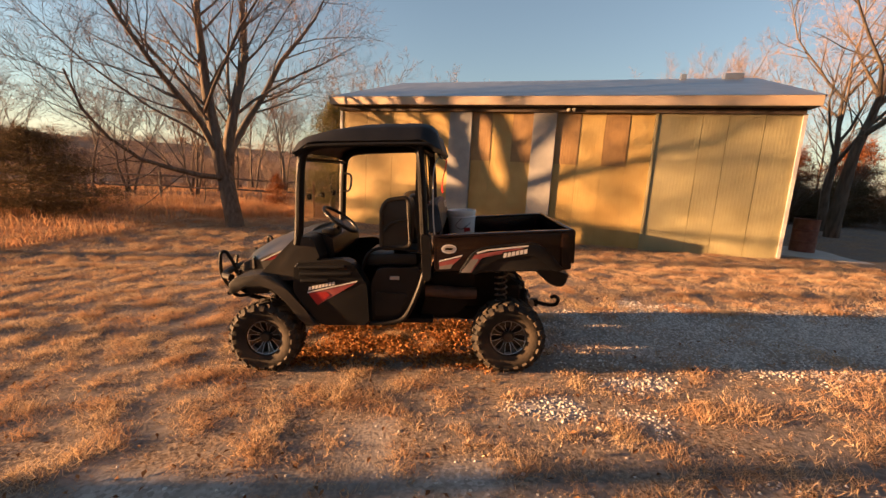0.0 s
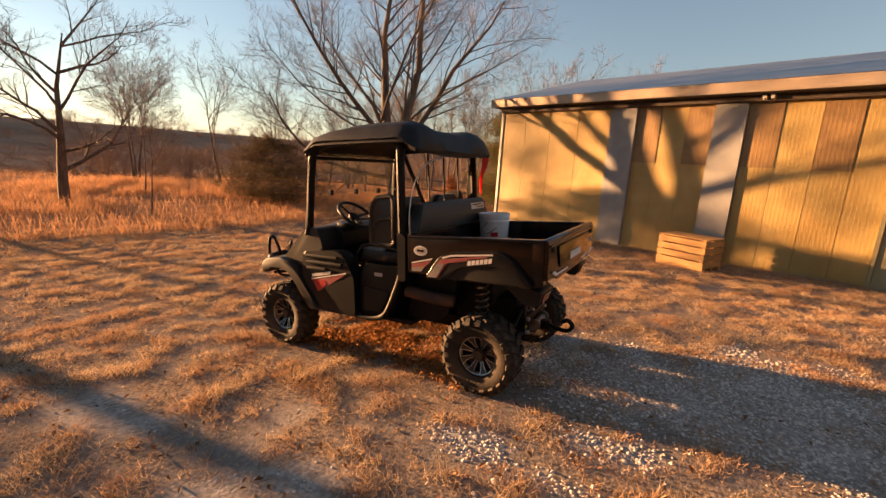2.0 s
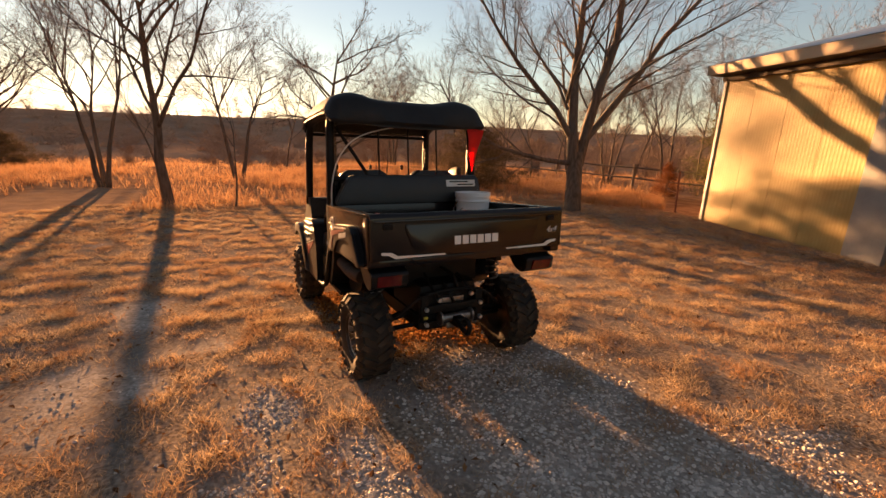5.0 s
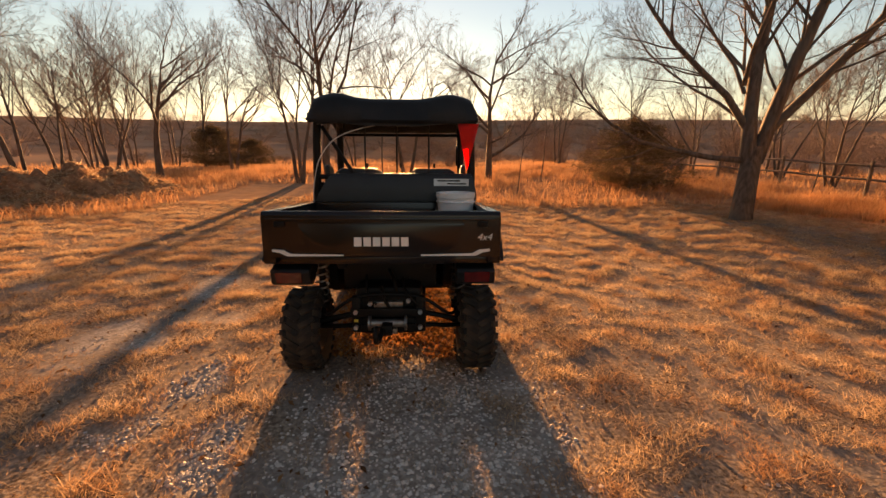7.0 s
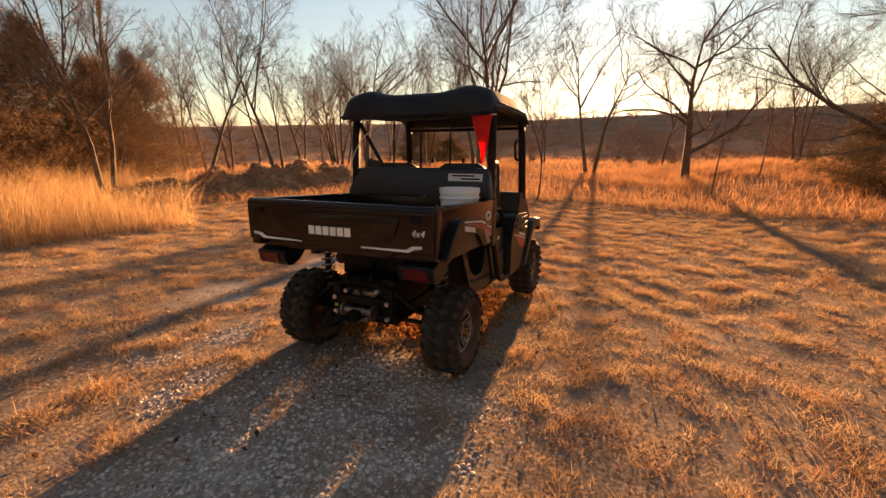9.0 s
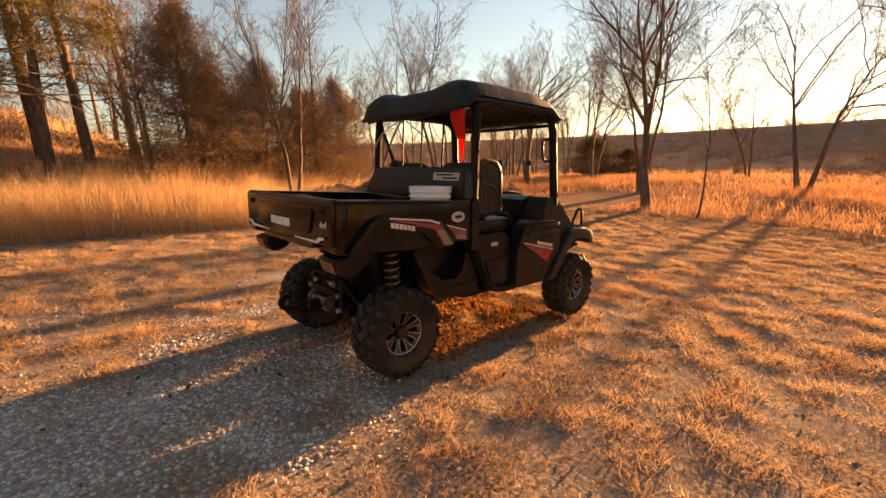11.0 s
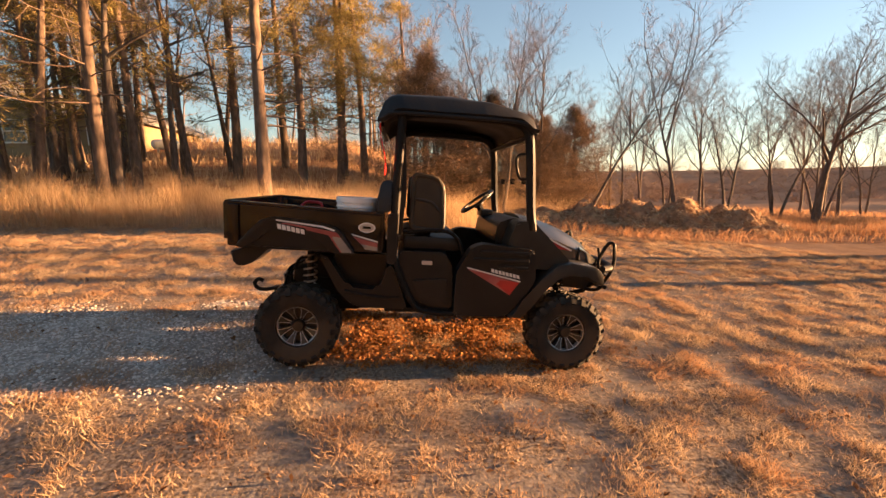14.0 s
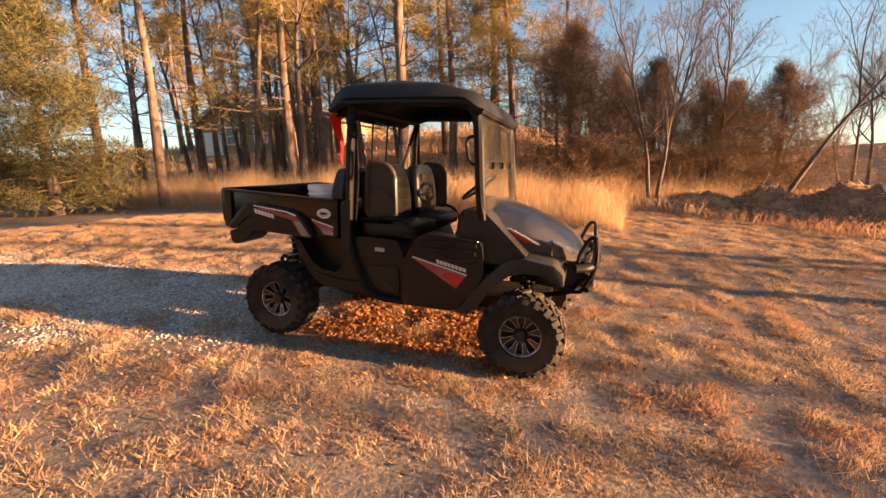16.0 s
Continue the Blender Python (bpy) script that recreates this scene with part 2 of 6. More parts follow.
def gravel_at(x, y):
    """How much of the surface is bare gravel: the drive that comes in behind the vehicle, and thin spots."""
    n1 = noise.noise(Vector((x * 0.9, y * 0.9, 21))) + 0.5 * noise.noise(Vector((x * 2.7, y * 2.7, 22)))
    n2 = noise.noise(Vector((x * 3.4, y * 3.4, 23)))
    half = 0.58 + 0.08 * max(0, x - 1.5) + 0.32 * n1 + 0.2 * n2
    drive = smooth01(half - abs(y - 0.16 - 0.09 * max(0, x)), -0.45, 0.55) * smooth01(x + 0.6 * n1 + 0.3 * n2, 0.7, 1.7)
    spots = 0.0
    for px, py, rx, ry in GRAVEL_PATCHES:
        d = math.hypot((x - px) / rx, (y - py) / ry)
        if d < 2:
            spots = max(spots, smooth01(1.25 + 0.7 * n1 + 0.5 * n2 - d, 0.0, 0.7))
    spots = max(spots * 0.9, smooth01(n1, 0.5, 0.85) * (1 - smooth01(math.hypot(x, y), 7, 12)) * 0.6)
    return max(drive * (0.6 + 0.38 * smooth01(n1 + 0.6 * n2, -0.4, 0.5)), spots)


def field_at(x, y):
    """Uncut growth round the yard, with the track left bare."""
    edge = math.hypot(x, y * 1.05) + 1.2 * noise.noise(Vector((x * 0.4, y * 0.4, 61)))
    wild = smooth01(edge, 9.5, 11.5) * max(smooth01(-x, 2, 6), smooth01(-y, 7, 9))
    return wild * max(0.5, smooth01(abs(y + 5.5 - 0.02 * x), 0.8, 2.0), smooth01(-x, 12, 17))


def build_ground():
    def axis_steps():
        out, p, step = [0.0], 0.0, 0.085
        while p < 520:
            if p > 7.5:
                step *= 1.13
            p += step
            out.append(p)
        return [-v for v in out[:0:-1]] + out
    ax = axis_steps()
    n = len(ax)
    verts = [(x, y, ground_z(x, y)) for y in ax for x in ax]
    faces = [(j * n + i, j * n + i + 1, (j + 1) * n + i + 1, (j + 1) * n + i) for j in range(n - 1) for i in range(n - 1)]
    ob = mesh_ob("ground", verts, faces, GROUND, smooth=True)
    at = ob.data.attributes.new("gravel", "FLOAT", "POINT")
    at.data.foreach_set("value", [gravel_at(x, y) if abs(x) < 40 and abs(y) < 40 else 0.0 for x, y, _ in verts])
    cover = ob.data.attributes.new("field", "FLOAT", "POINT")
    cover.data.foreach_set("value", [field_at(x, y) for x, y, _ in verts])
    cover = ob.data.attributes.new("woods", "FLOAT", "POINT")
    cover.data.foreach_set("value", [smooth01(math.hypot(x, y), 40, 75) * smooth01(-x, -20, 10) for x, y, _ in verts])
    tagged(ob, "dry autumn ground with dead grass, bare dirt and thin gravel", "ground", kind="structure")


def ground_material():
    m = bpy.data.materials.new("dry_ground")
    m.use_nodes = True
    n, l = m.node_tree.nodes, m.node_tree.links
    b = n["Principled BSDF"]
    b.inputs["Roughness"].default_value = 1.0
    b.inputs["Specular IOR Level"].default_value = 0.0
    tc = n.new("ShaderNodeTexCoord")

    def noise_tex(scale, detail=6):
        t = n.new("ShaderNodeTexNoise")
        t.inputs["Scale"].default_value, t.inputs["Detail"].default_value = scale, detail
        l.new(tc.outputs["Object"], t.inputs["Vector"])
        return t.outputs[0]

    def ramp(src, stops):
        r = n.new("ShaderNodeValToRGB")
        while len(r.color_ramp.elements) < len(stops):
            r.color_ramp.elements.new(0.5)
        for e, (p, c) in zip(r.color_ramp.elements, stops):
            e.position, e.color = p, (*c, 1)
        l.new(src, r.inputs[0])
        return r.outputs[0]

    def mix(f, a, c):
        x = n.new("ShaderNodeMix")
        x.data_type = "RGBA"
        l.new(f, x.inputs[0])
        l.new(a, x.inputs[6])
        l.new(c, x.inputs[7])
        return x.outputs[2]
    thatch = ramp(noise_tex(44), [(0.36, (0.12, 0.088, 0.062)), (0.5, (0.23, 0.178, 0.13)), (0.64, (0.36, 0.29, 0.215))])
    dirt = ramp(noise_tex(22), [(0.33, (0.14, 0.12, 0.104)), (0.68, (0.25, 0.218, 0.19))])
    patch = n.new("ShaderNodeMapRange")
    patch.inputs[1].default_value, patch.inputs[2].default_value = 0.40, 0.58
    l.new(noise_tex(1.9, 6), patch.inputs[0])
    base = mix(patch.outputs[0], thatch, dirt)
    v = n.new("ShaderNodeTexVoronoi")
    v.inputs["Scale"].default_value = 42
    l.new(tc.outputs["Object"], v.inputs["Vector"])
    stones = ramp(v.outputs["Color"], [(0.2, (0.26, 0.23, 0.2)), (0.85, (0.46, 0.415, 0.37))])
    rank = ramp(noise_tex(2.2), [(0.35, (0.27, 0.15, 0.08)), (0.65, (0.42, 0.25, 0.14))])
    floor = ramp(noise_tex(0.05), [(0.35, (0.22, 0.15, 0.11)), (0.65, (0.30, 0.21, 0.15))])
    for attr, tone in (("field", rank), ("woods", floor)):
        at = n.new("ShaderNodeAttribute")
        at.attribute_name = attr
        base = mix(at.outputs["Fac"], base, tone)
    gr = n.new("ShaderNodeAttribute")
    gr.attribute_name = "gravel"
    l.new(mix(gr.outputs["Fac"], base, stones), b.inputs["Base Color"])
    bp = n.new("ShaderNodeBump")
    bp.inputs["Strength"].default_value, bp.inputs["Distance"].default_value = 0.3, 0.02
    l.new(noise_tex(46), bp.inputs["Height"])
    l.new(bp.outputs[0], b.inputs["Normal"])
    return m


GROUND = ground_material()
build_ground()

# ---- the shed ----
PANEL = mat("cream_corrugated_panel", (0.38, 0.265, 0.085), 0.5, 0, (0.45, 0.325, 0.115), 2.2, 0.15, 60, 0.4, third=(0.36, 0.235, 0.07), third_scale=0.7, per_object=0.05)
PANEL_PALE = mat("pale_corrugated_panel", (0.315, 0.275, 0.135), 0.5, 0, (0.365, 0.325, 0.17), 2.0, 0.15, 60, 0.4, third=(0.27, 0.245, 0.14), third_scale=0.6, per_object=0.05)
PANEL_BROWN = mat("weathered_fibreglass_panel", (0.20, 0.12, 0.045), 0.45, 0, (0.27, 0.165, 0.06), 3, 0.15, 60, 0.5, per_object=0.08)
GREY_BOARD = mat("grey_painted_board", (0.25, 0.25, 0.24), 0.65, 0, (0.31, 0.30, 0.28), 4, 0.1, 50)
FASCIA = mat("tan_fascia", (0.45, 0.34, 0.22), 0.6, 0, (0.52, 0.41, 0.28), 3, 0.1, 40, stretch=(0.4, 1, 1))
ROOFING = mat("grey_roof_sheet", (0.27, 0.29, 0.325), 0.36, 0.85, (0.38, 0.40, 0.43), 1.5, 0.1, 30)
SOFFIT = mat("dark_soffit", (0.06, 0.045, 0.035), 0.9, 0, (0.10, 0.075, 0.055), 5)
WHITE_TRIM = mat("white_trim", (0.72, 0.70, 0.64), 0.5, 0, (0.62, 0.59, 0.52), 6)
CONCRETE = mat("concrete_slab", (0.36, 0.34, 0.31), 0.9, 0, (0.45, 0.43, 0.40), 6, 0.3, 60)

SHED_M = Matrix.Translation((-0.22, 9.26, 0)) @ Matrix.Rotation(radians(-15.22), 4, "Z")
S0, S1, WALL_TOP, DEPTH = -3.74, 8.70, 3.45, 10.0


def corrugated(bm, s0, s1, z0, z1, y, amp=0.0014, pitch=0.075):
    """A sheet whose ribs run upwards; it has a back face as well."""
    n = max(6, int((s1 - s0) / pitch * 5))
    cols = []
    for i in range(n + 1):
        s = s0 + (s1 - s0) * i / n
        ph = (s / pitch) % 1.0
        d = amp * (max(0.0, math.sin(2 * math.pi * ph)) ** 0.7)
        cols.append([bm.verts.new((s, y - d, z0)), bm.verts.new((s, y - d, z1))])
    for a, b in zip(cols, cols[1:]):
        bm.faces.new((a[0], b[0], b[1], a[1]))
    e0, e1 = bm.verts.new((s0, y + 0.03, z0)), bm.verts.new((s0, y + 0.03, z1))
    f0, f1 = bm.verts.new((s1, y + 0.03, z0)), bm.verts.new((s1, y + 0.03, z1))
    bm.faces.new((cols[0][0], cols[0][1], e1, e0))
    bm.faces.new((cols[-1][0], f0, f1, cols[-1][1]))
    bm.faces.new((e0, e1, f1, f0))


def build_shed():
    shed = empty("shed", SHED_M)
    tagged(shed, "long low farm shed with cream corrugated walls and grey roof", "shed")
    # structural wall behind the sheets, with the other three sides
    bm = bmesh.new()
    box(bm, S0 + 0.02, S1 - 0.02, 0.06, 0.14, -0.45, WALL_TOP + 0.1)
    box(bm, S0, S0 + 0.12, 0.14, DEPTH, -0.5, WALL_TOP + 0.1)
    box(bm, S1 - 0.12, S1, 0.14, DEPTH, -0.5, WALL_TOP + 0.1)
    box(bm, S0, S1, DEPTH, DEPTH + 0.12, -0.5, WALL_TOP + 0.1)
    part("wall", bm, PANEL, shed)
    for s in (S0 + 0.06, S1 - 0.06):
        bm = bmesh.new()
        prism(bm, [(0.1, WALL_TOP + 0.1), (DEPTH, WALL_TOP + 0.1), (DEPTH / 2, WALL_TOP + 0.1 + 0.30 * DEPTH / 2)], "x", s - 0.05, s + 0.05)
        part("gable", bm, PANEL, shed)
    # front sheets: start, end, brown upper part, proud distance
    runs = [(-3.74, -2.82, 0, 0), (-2.81, -1.9, 0, 0), (-1.89, -0.98, 0, 0), (-0.97, -0.01, 0, 0),
            (0.70, 1.27, 1, 0.05), (1.28, 1.88, 0, 0.05), (1.89, 2.46, 1, 0.05),
            (3.12, 3.74, 1, 0.03), (3.75, 4.37, 0, 0.03), (4.38, 4.98, 1, 0.03), (4.99, 5.56, 0, 0.03),
            (5.64, 6.63, 0, -0.05), (6.64, 7.2, 0, -0.05), (7.21, 7.95, 0, -0.05), (7.96, 8.70, 0, -0.05)]
    for a, b, brown, back in runs:
        low = -0.22 + 0.028 * max(0, a - 2)
        bm = bmesh.new()
        if brown:
            corrugated(bm, a, b, low, 2.10, back)
            part("panel", bm, PANEL, shed)
            bm = bmesh.new()
            corrugated(bm, a, b, 2.06, WALL_TOP, back - 0.014)
            part("upper_panel", bm, PANEL_BROWN, shed, "weathered brown translucent fibreglass panel")
        else:
            corrugated(bm, a, b, low, WALL_TOP, back)
            part("panel", bm, PANEL_PALE if a > 5.6 else PANEL, shed)
    for a, b in ((0.0, 0.69), (2.47, 3.11)):
        bm = bmesh.new()
        box(bm, a, b, -0.05, 0.06, -0.25, WALL_TOP, 0.006)
        part("door_post", bm, GREY_BOARD, shed, "flat grey painted board")
    bm = bmesh.new()
    box(bm, 5.57, 5.63, -0.085, 0.05, -0.12, WALL_TOP, 0.004)
    part("door_edge", bm, PANEL_PALE, shed, "pale metal door edge")
    bm = bmesh.new()
    box(bm, S0 - 0.05, S0 + 0.03, -0.03, 0.1, -0.3, WALL_TOP, 0.005)
    part("corner_trim", bm, WHITE_TRIM, shed)
    bm = bmesh.new()
    box(bm, S1 - 0.03, S1 + 0.05, -0.09, 0.1, -0.1, WALL_TOP, 0.005)
    part("corner_trim", bm, WHITE_TRIM, shed)
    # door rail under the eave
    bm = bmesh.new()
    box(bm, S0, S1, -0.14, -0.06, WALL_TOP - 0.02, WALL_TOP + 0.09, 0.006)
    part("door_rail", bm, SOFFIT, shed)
    # roof: two slopes with thickness, fascia, soffit
    lo, hi, ov = 3.80, 3.80 + 0.272 * (DEPTH / 2 + 0.5), 0.5
    for side in (0, 1):
        y0, y1 = (-ov, DEPTH / 2) if side == 0 else (DEPTH + ov, DEPTH / 2)
        bm = bmesh.new()
        n = 60
        rows = []
        for k, (y, z) in enumerate(((y0, lo), (y1, hi))):
            rows.append([bm.verts.new((S0 - 0.18 + (S1 - S0 + 0.36) * i / n, y, z + (0.004 if i % 3 == 0 else 0))) for i in range(n + 1)])
        low = [[bm.verts.new((v.co.x, v.co.y, v.co.z - 0.05)) for v in (r[0], r[-1])] for r in rows]
        for i in range(n):
            bm.faces.new((rows[0][i], rows[0][i + 1], rows[1][i + 1], rows[1][i]))
        bm.faces.new((low[0][0], low[1][0], low[1][1], low[0][1]))
        bm.faces.new((rows[0][0], rows[1][0], low[1][0], low[0][0]))
        bm.faces.new((rows[0][-1], low[0][1], low[1][1], rows[1][-1]))
        part("roof", bm, ROOFING, shed)
    bm = bmesh.new()
    box(bm, S0 - 0.15, S1 + 0.15, -ov + 0.01, -ov + 0.04, 3.57, 3.795, 0.004)
    part("fascia", bm, FASCIA, shed, "tan painted fascia board")
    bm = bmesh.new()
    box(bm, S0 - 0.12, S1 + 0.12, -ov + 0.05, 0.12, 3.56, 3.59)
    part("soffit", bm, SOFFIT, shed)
    for s in (S0 - 0.16, S1 + 0.13):
        bm = bmesh.new()
        prism(bm, [(-ov + 0.02, 3.57), (DEPTH / 2, hi - 0.23), (DEPTH / 2, hi - 0.05), (-ov + 0.02, lo - 0.05)], "x", s, s + 0.03)
        part("barge_board", bm, FASCIA, shed)
    # vents on the ridge
    for s in (6.6, 7.9):
        bm = bmesh.new()
        box(bm, s, s + (0.55 if s > 7 else 0.18), DEPTH / 2 - 0.4, DEPTH / 2 - 0.05, hi - 0.12, hi + 0.08, 0.02)
        part("roof_vent", bm, ROOFING, shed, "small dark roof vent")
    # twin flood lamp under the eave
    for ds in (0, 0.14):
        bm = bmesh.new()
        lathe(bm, [(0, -0.05), (0.035, -0.05), (0.055, 0.06), (0.05, 0.07), (0, 0.05)], 14, "y", (3.4 + ds, -0.2, 3.5))
        part("flood_lamp", bm, WHITE_TRIM, shed, "small white outdoor flood lamp", 40)
    return shed


build_shed()
bm = bmesh.new()
prism(bm, rounded([(8.3, 0.6), (11.6, 0.3), (11.8, 2.6), (8.3, 2.9)], 0.1, 2), "z", -0.3, 0.06, 0.01)
slab = part("concrete_slab", bm, CONCRETE, None)
slab.matrix_world = SHED_M
tagged(slab, "pale concrete slab beside the shed end", "slab", kind="structure")

# ---- trees ----
def perp(d, rng):
    v = Vector((rng.uniform(-1, 1), rng.uniform(-1, 1), rng.uniform(-1, 1)))
    v -= d * v.dot(d)
    return v.normalized() if v.length > 1e-3 else Vector((1, 0, 0))


class Wood:
    """Collects tapered limbs: thick ones in one mesh, fine twigs in another."""
    def __init__(self):
        self.v, self.f = [[], []], [[], []]

    def sprig(self, p, q, w):
        """A hair-thin end twig: one tapering face."""
        V = self.v[1]
        b = len(V)
        V += [p - w, p + w, q]
        self.f[1].append((b, b + 1, b + 2))

    def limb(self, pts, r0, r1, which, sides):
        V, F = self.v[which], self.f[which]
        base = len(V)
        n = len(pts)
        for i, p in enumerate(pts):
            d = (pts[min(i + 1, n - 1)] - pts[max(i - 1, 0)]).normalized()
            u = d.cross(Vector((0.31, 0.95, 0.05)))
            if u.length < 0.1:
                u = d.cross(Vector((1, 0, 0)))
            u.normalize()
            w = d.cross(u)
            t = i / (n - 1)
            r = r0 + (r1 - r0) * t
            for k in range(sides):
                a = 2 * math.pi * k / sides
                V.append(p + r * (math.cos(a) * u + math.sin(a) * w))
        for i in range(n - 1):
            for k in range(sides):
                a, b = base + i * sides + k, base + i * sides + (k + 1) % sides
                F.append((a, b, b + sides, a + sides))


def path_of(p, d, length, rng, wobble, up, n):
    pts, q, d = [p.copy()], p.copy(), d.normalized()
    for _ in range(n):
        d = (d + perp(d, rng) * wobble * rng.random() + Vector((0, 0, up))).normalized()
        q = q + d * (length / n)
        pts.append(q.copy())
    return pts


def grow(wood, p, d, length, r, level, rng, spec):
    """A limb with its side branches. spec: per level (children, angle, length ratio)."""
    if level == 4:
        d = (d.normalized() + Vector((0, 0, spec["up"]))).normalized()
        wood.sprig(p, p + d * length, perp(d, rng) * 0.003)
        return
    n = 7 if level == 0 else 6 if level == 1 else 4 if level == 2 else 2
    pts = path_of(p, d, length, rng, spec["wobble"] * (0.5 if level == 0 else 1), spec["up"] * (0.2 if level == 0 else 1), n)
    tip = r * (0.45 if level < 2 else 0.3)
    if level == 3:
        wood.sprig(pts[0], pts[-1], perp((pts[-1] - pts[0]).normalized(), rng) * max(r, 0.004))
    else:
        wood.limb(pts, r, max(r * (0.1 if level == 0 else 0.22), 0.0025), 0 if level < 3 else 1, 8 if level == 0 else 6 if level == 1 else 4 if level == 2 else 3)
    if level >= spec["levels"]:
        return
    count, ang, ratio = spec["kids"][level]
    for i in range(count):
        t = spec["bare"] + (1 - spec["bare"]) * (i + rng.random()) / count if level == 0 else 0.2 + 0.8 * (i + rng.random()) / count
        k = min(n - 1, int(t * n))
        q = pts[k].lerp(pts[k + 1], t * n - k)
        dd = (pts[k + 1] - pts[k]).normalized()
        a = radians(ang * rng.uniform(0.7, 1.3))
        nd = dd * math.cos(a) + perp(dd, rng) * math.sin(a)
        nd.z += 0.1
        ll = length * ratio * rng.uniform(0.65, 1.2) * (1.15 - 0.5 * t)
        grow(wood, q, nd, ll, max(0.003, (r + (tip - r) * t) * rng.uniform(0.38, 0.55) * spec.get("thin", 1.0)), level + 1, rng, spec)


def finish_tree(wood, name, bark=BARK, twig=TWIG):
    tree = empty(name)
    mesh_ob("trunk", wood.v[0], wood.f[0], bark, tree, smooth=True)
    if wood.v[1]:
        mesh_ob("crown", wood.v[1], wood.f[1], twig, tree)
    return tree


def bare_tree(seed, high, r, bare=0.35, kids=None, wobble=0.35, levels=4, stems=1):
    rng = random.Random(seed)
    wood = Wood()
    spec = dict(kids=kids or [(9, 42, 0.9), (9, 42, 0.42), (8, 44, 0.48), (8, 44, 0.75)], bare=bare, wobble=wobble, up=0.06, levels=levels)
    for s in range(stems):
        lean = Vector((rng.uniform(-0.05, 0.05), rng.uniform(-0.05, 0.05), 1))
        if stems > 1:
            a = 2 * math.pi * s / stems + rng.random()
            lean = Vector((0.2 * math.cos(a), 0.2 * math.sin(a), 1))
        grow(wood, Vector((0, 0, -0.25)) + (lean - Vector((0, 0, 1))) * 0.4, lean, high * 0.6 * rng.uniform(0.85, 1.05), r * rng.uniform(0.8, 1.0), 0, rng, spec)
    return finish_tree(wood, "bare_tree")


def yard_tree():
    """The big forked tree: short trunk, two rising leaders, side limbs and one long low limb."""
    rng = random.Random(11)
    wood = Wood()
    spec = dict(kids=[(6, 40, 0.5), (17, 44, 0.42), (11, 44, 0.5), (9, 44, 0.75)], bare=0.25, wobble=0.28, up=0.05, levels=4, thin=0.7)
    fork = Vector((-0.5, 0.35, 1.62))
    wood.limb([Vector((0, 0, -0.3)), Vector((0, 0, 0.0)), Vector((-0.05, 0.03, 0.2)), Vector((-0.27, 0.18, 0.9)), fork], 0.27, 0.21, 0, 12)
    limbs = [((-0.42, 0.20, 1.30), (-0.25, -0.12, 1), 7.2, 0.18), ((-0.42, 0.38, 1.30), (-0.08, 0.28, 1), 7.2, 0.175),
             ((-0.60, 0.12, 2.15), (-0.15, -1.0, 0.95), 5.2, 0.095), ((-0.47, 0.57, 2.0), (0.25, 0.95, 0.85), 7.4, 0.115),
             ((-0.42, 0.16, 1.35), (-0.2, -1.0, 0.14), 5.0, 0.075), ((-0.49, 0.64, 2.5), (-0.2, 0.55, 1.0), 5.2, 0.06),
             ((-0.75, 0.06, 2.9), (-0.8, -0.25, 0.9), 4.6, 0.05), ((-0.8, 0.04, 3.1), (0.75, -0.35, 1.0), 5.0, 0.055),
             ((-0.5, 0.75, 3.0), (0.8, 0.5, 0.75), 5.6, 0.05), ((-0.6, 0.15, 2.2), (-0.75, -0.7, 0.6), 5.2, 0.045)]
    for q, d, ll, r in limbs:
        grow(wood, Vector(q), Vector(d), ll, r, 1, rng, spec)
    return finish_tree(wood, "yard_tree")


def tuft_mesh(centres, count, size, rng, droop=0.0, wide=0.25):
    """Loose foliage: thin blades round each centre."""
    V, F = [], []
    for c, rad in centres:
        for _ in range(count):
            d = Vector((rng.gauss(0, 1), rng.gauss(0, 1), rng.gauss(0, 0.7))).normalized()
            p = c + d * rad * rng.random() ** 0.5
            q = p + (d + Vector((0, 0, droop)) + perp(d, rng) * 0.6).normalized() * size * rng.uniform(0.6, 1.4)
            s = perp((q - p).normalized(), rng) * size * wide
            b = len(V)
            V += [p - s * 0.5, p + s * 0.5, q]
            F.append((b, b + 1, b + 2))
    return V, F


def cedar(seed, high, wide, mat_leaf=CEDAR, n=260, power=0.75, count=30):
    rng = random.Random(seed)
    wood = Wood()
    wood.limb([Vector((0, 0, -0.2)), Vector((0.03, 0, high * 0.5)), Vector((0, 0.02, high * 0.97))], 0.03 * high, 0.01, 0, 7)
    cs = []
    for i in range(n):
        t = rng.random() ** 1.25
        z = high * (0.06 + 0.92 * t)
        rr = wide * (1 - t) ** power * (0.75 + 0.35 * rng.random()) * (1.1 if t > 0.12 else 0.8)
        a = rng.random() * 2 * math.pi
        rr *= 0.62 + 0.75 * (0.5 + noise.noise(Vector((1.6 * math.cos(a), 1.6 * math.sin(a), 4.5 * t + seed))))
        e = Vector((rr * math.cos(a), rr * math.sin(a), z + 0.12 * high * rng.uniform(-0.4, 0.6)))
        s = Vector((0, 0, z * 0.92))
        if i % 3 == 0:
            wood.limb([s, s.lerp(e, 0.5) - Vector((0, 0, 0.05)), e], 0.012, 0.004, 1, 3)
        for k in (0.45, 0.72, 1.0):
            cs.append((s.lerp(e, k), 0.09 * high ** 0.5))
    tree = finish_tree(wood, "cedar_tree")
    V, F = tuft_mesh(cs, count, 0.06 * high ** 0.5, rng, 0.25, 0.13)
    mesh_ob("foliage", V, F, mat_leaf, tree)
    return tree


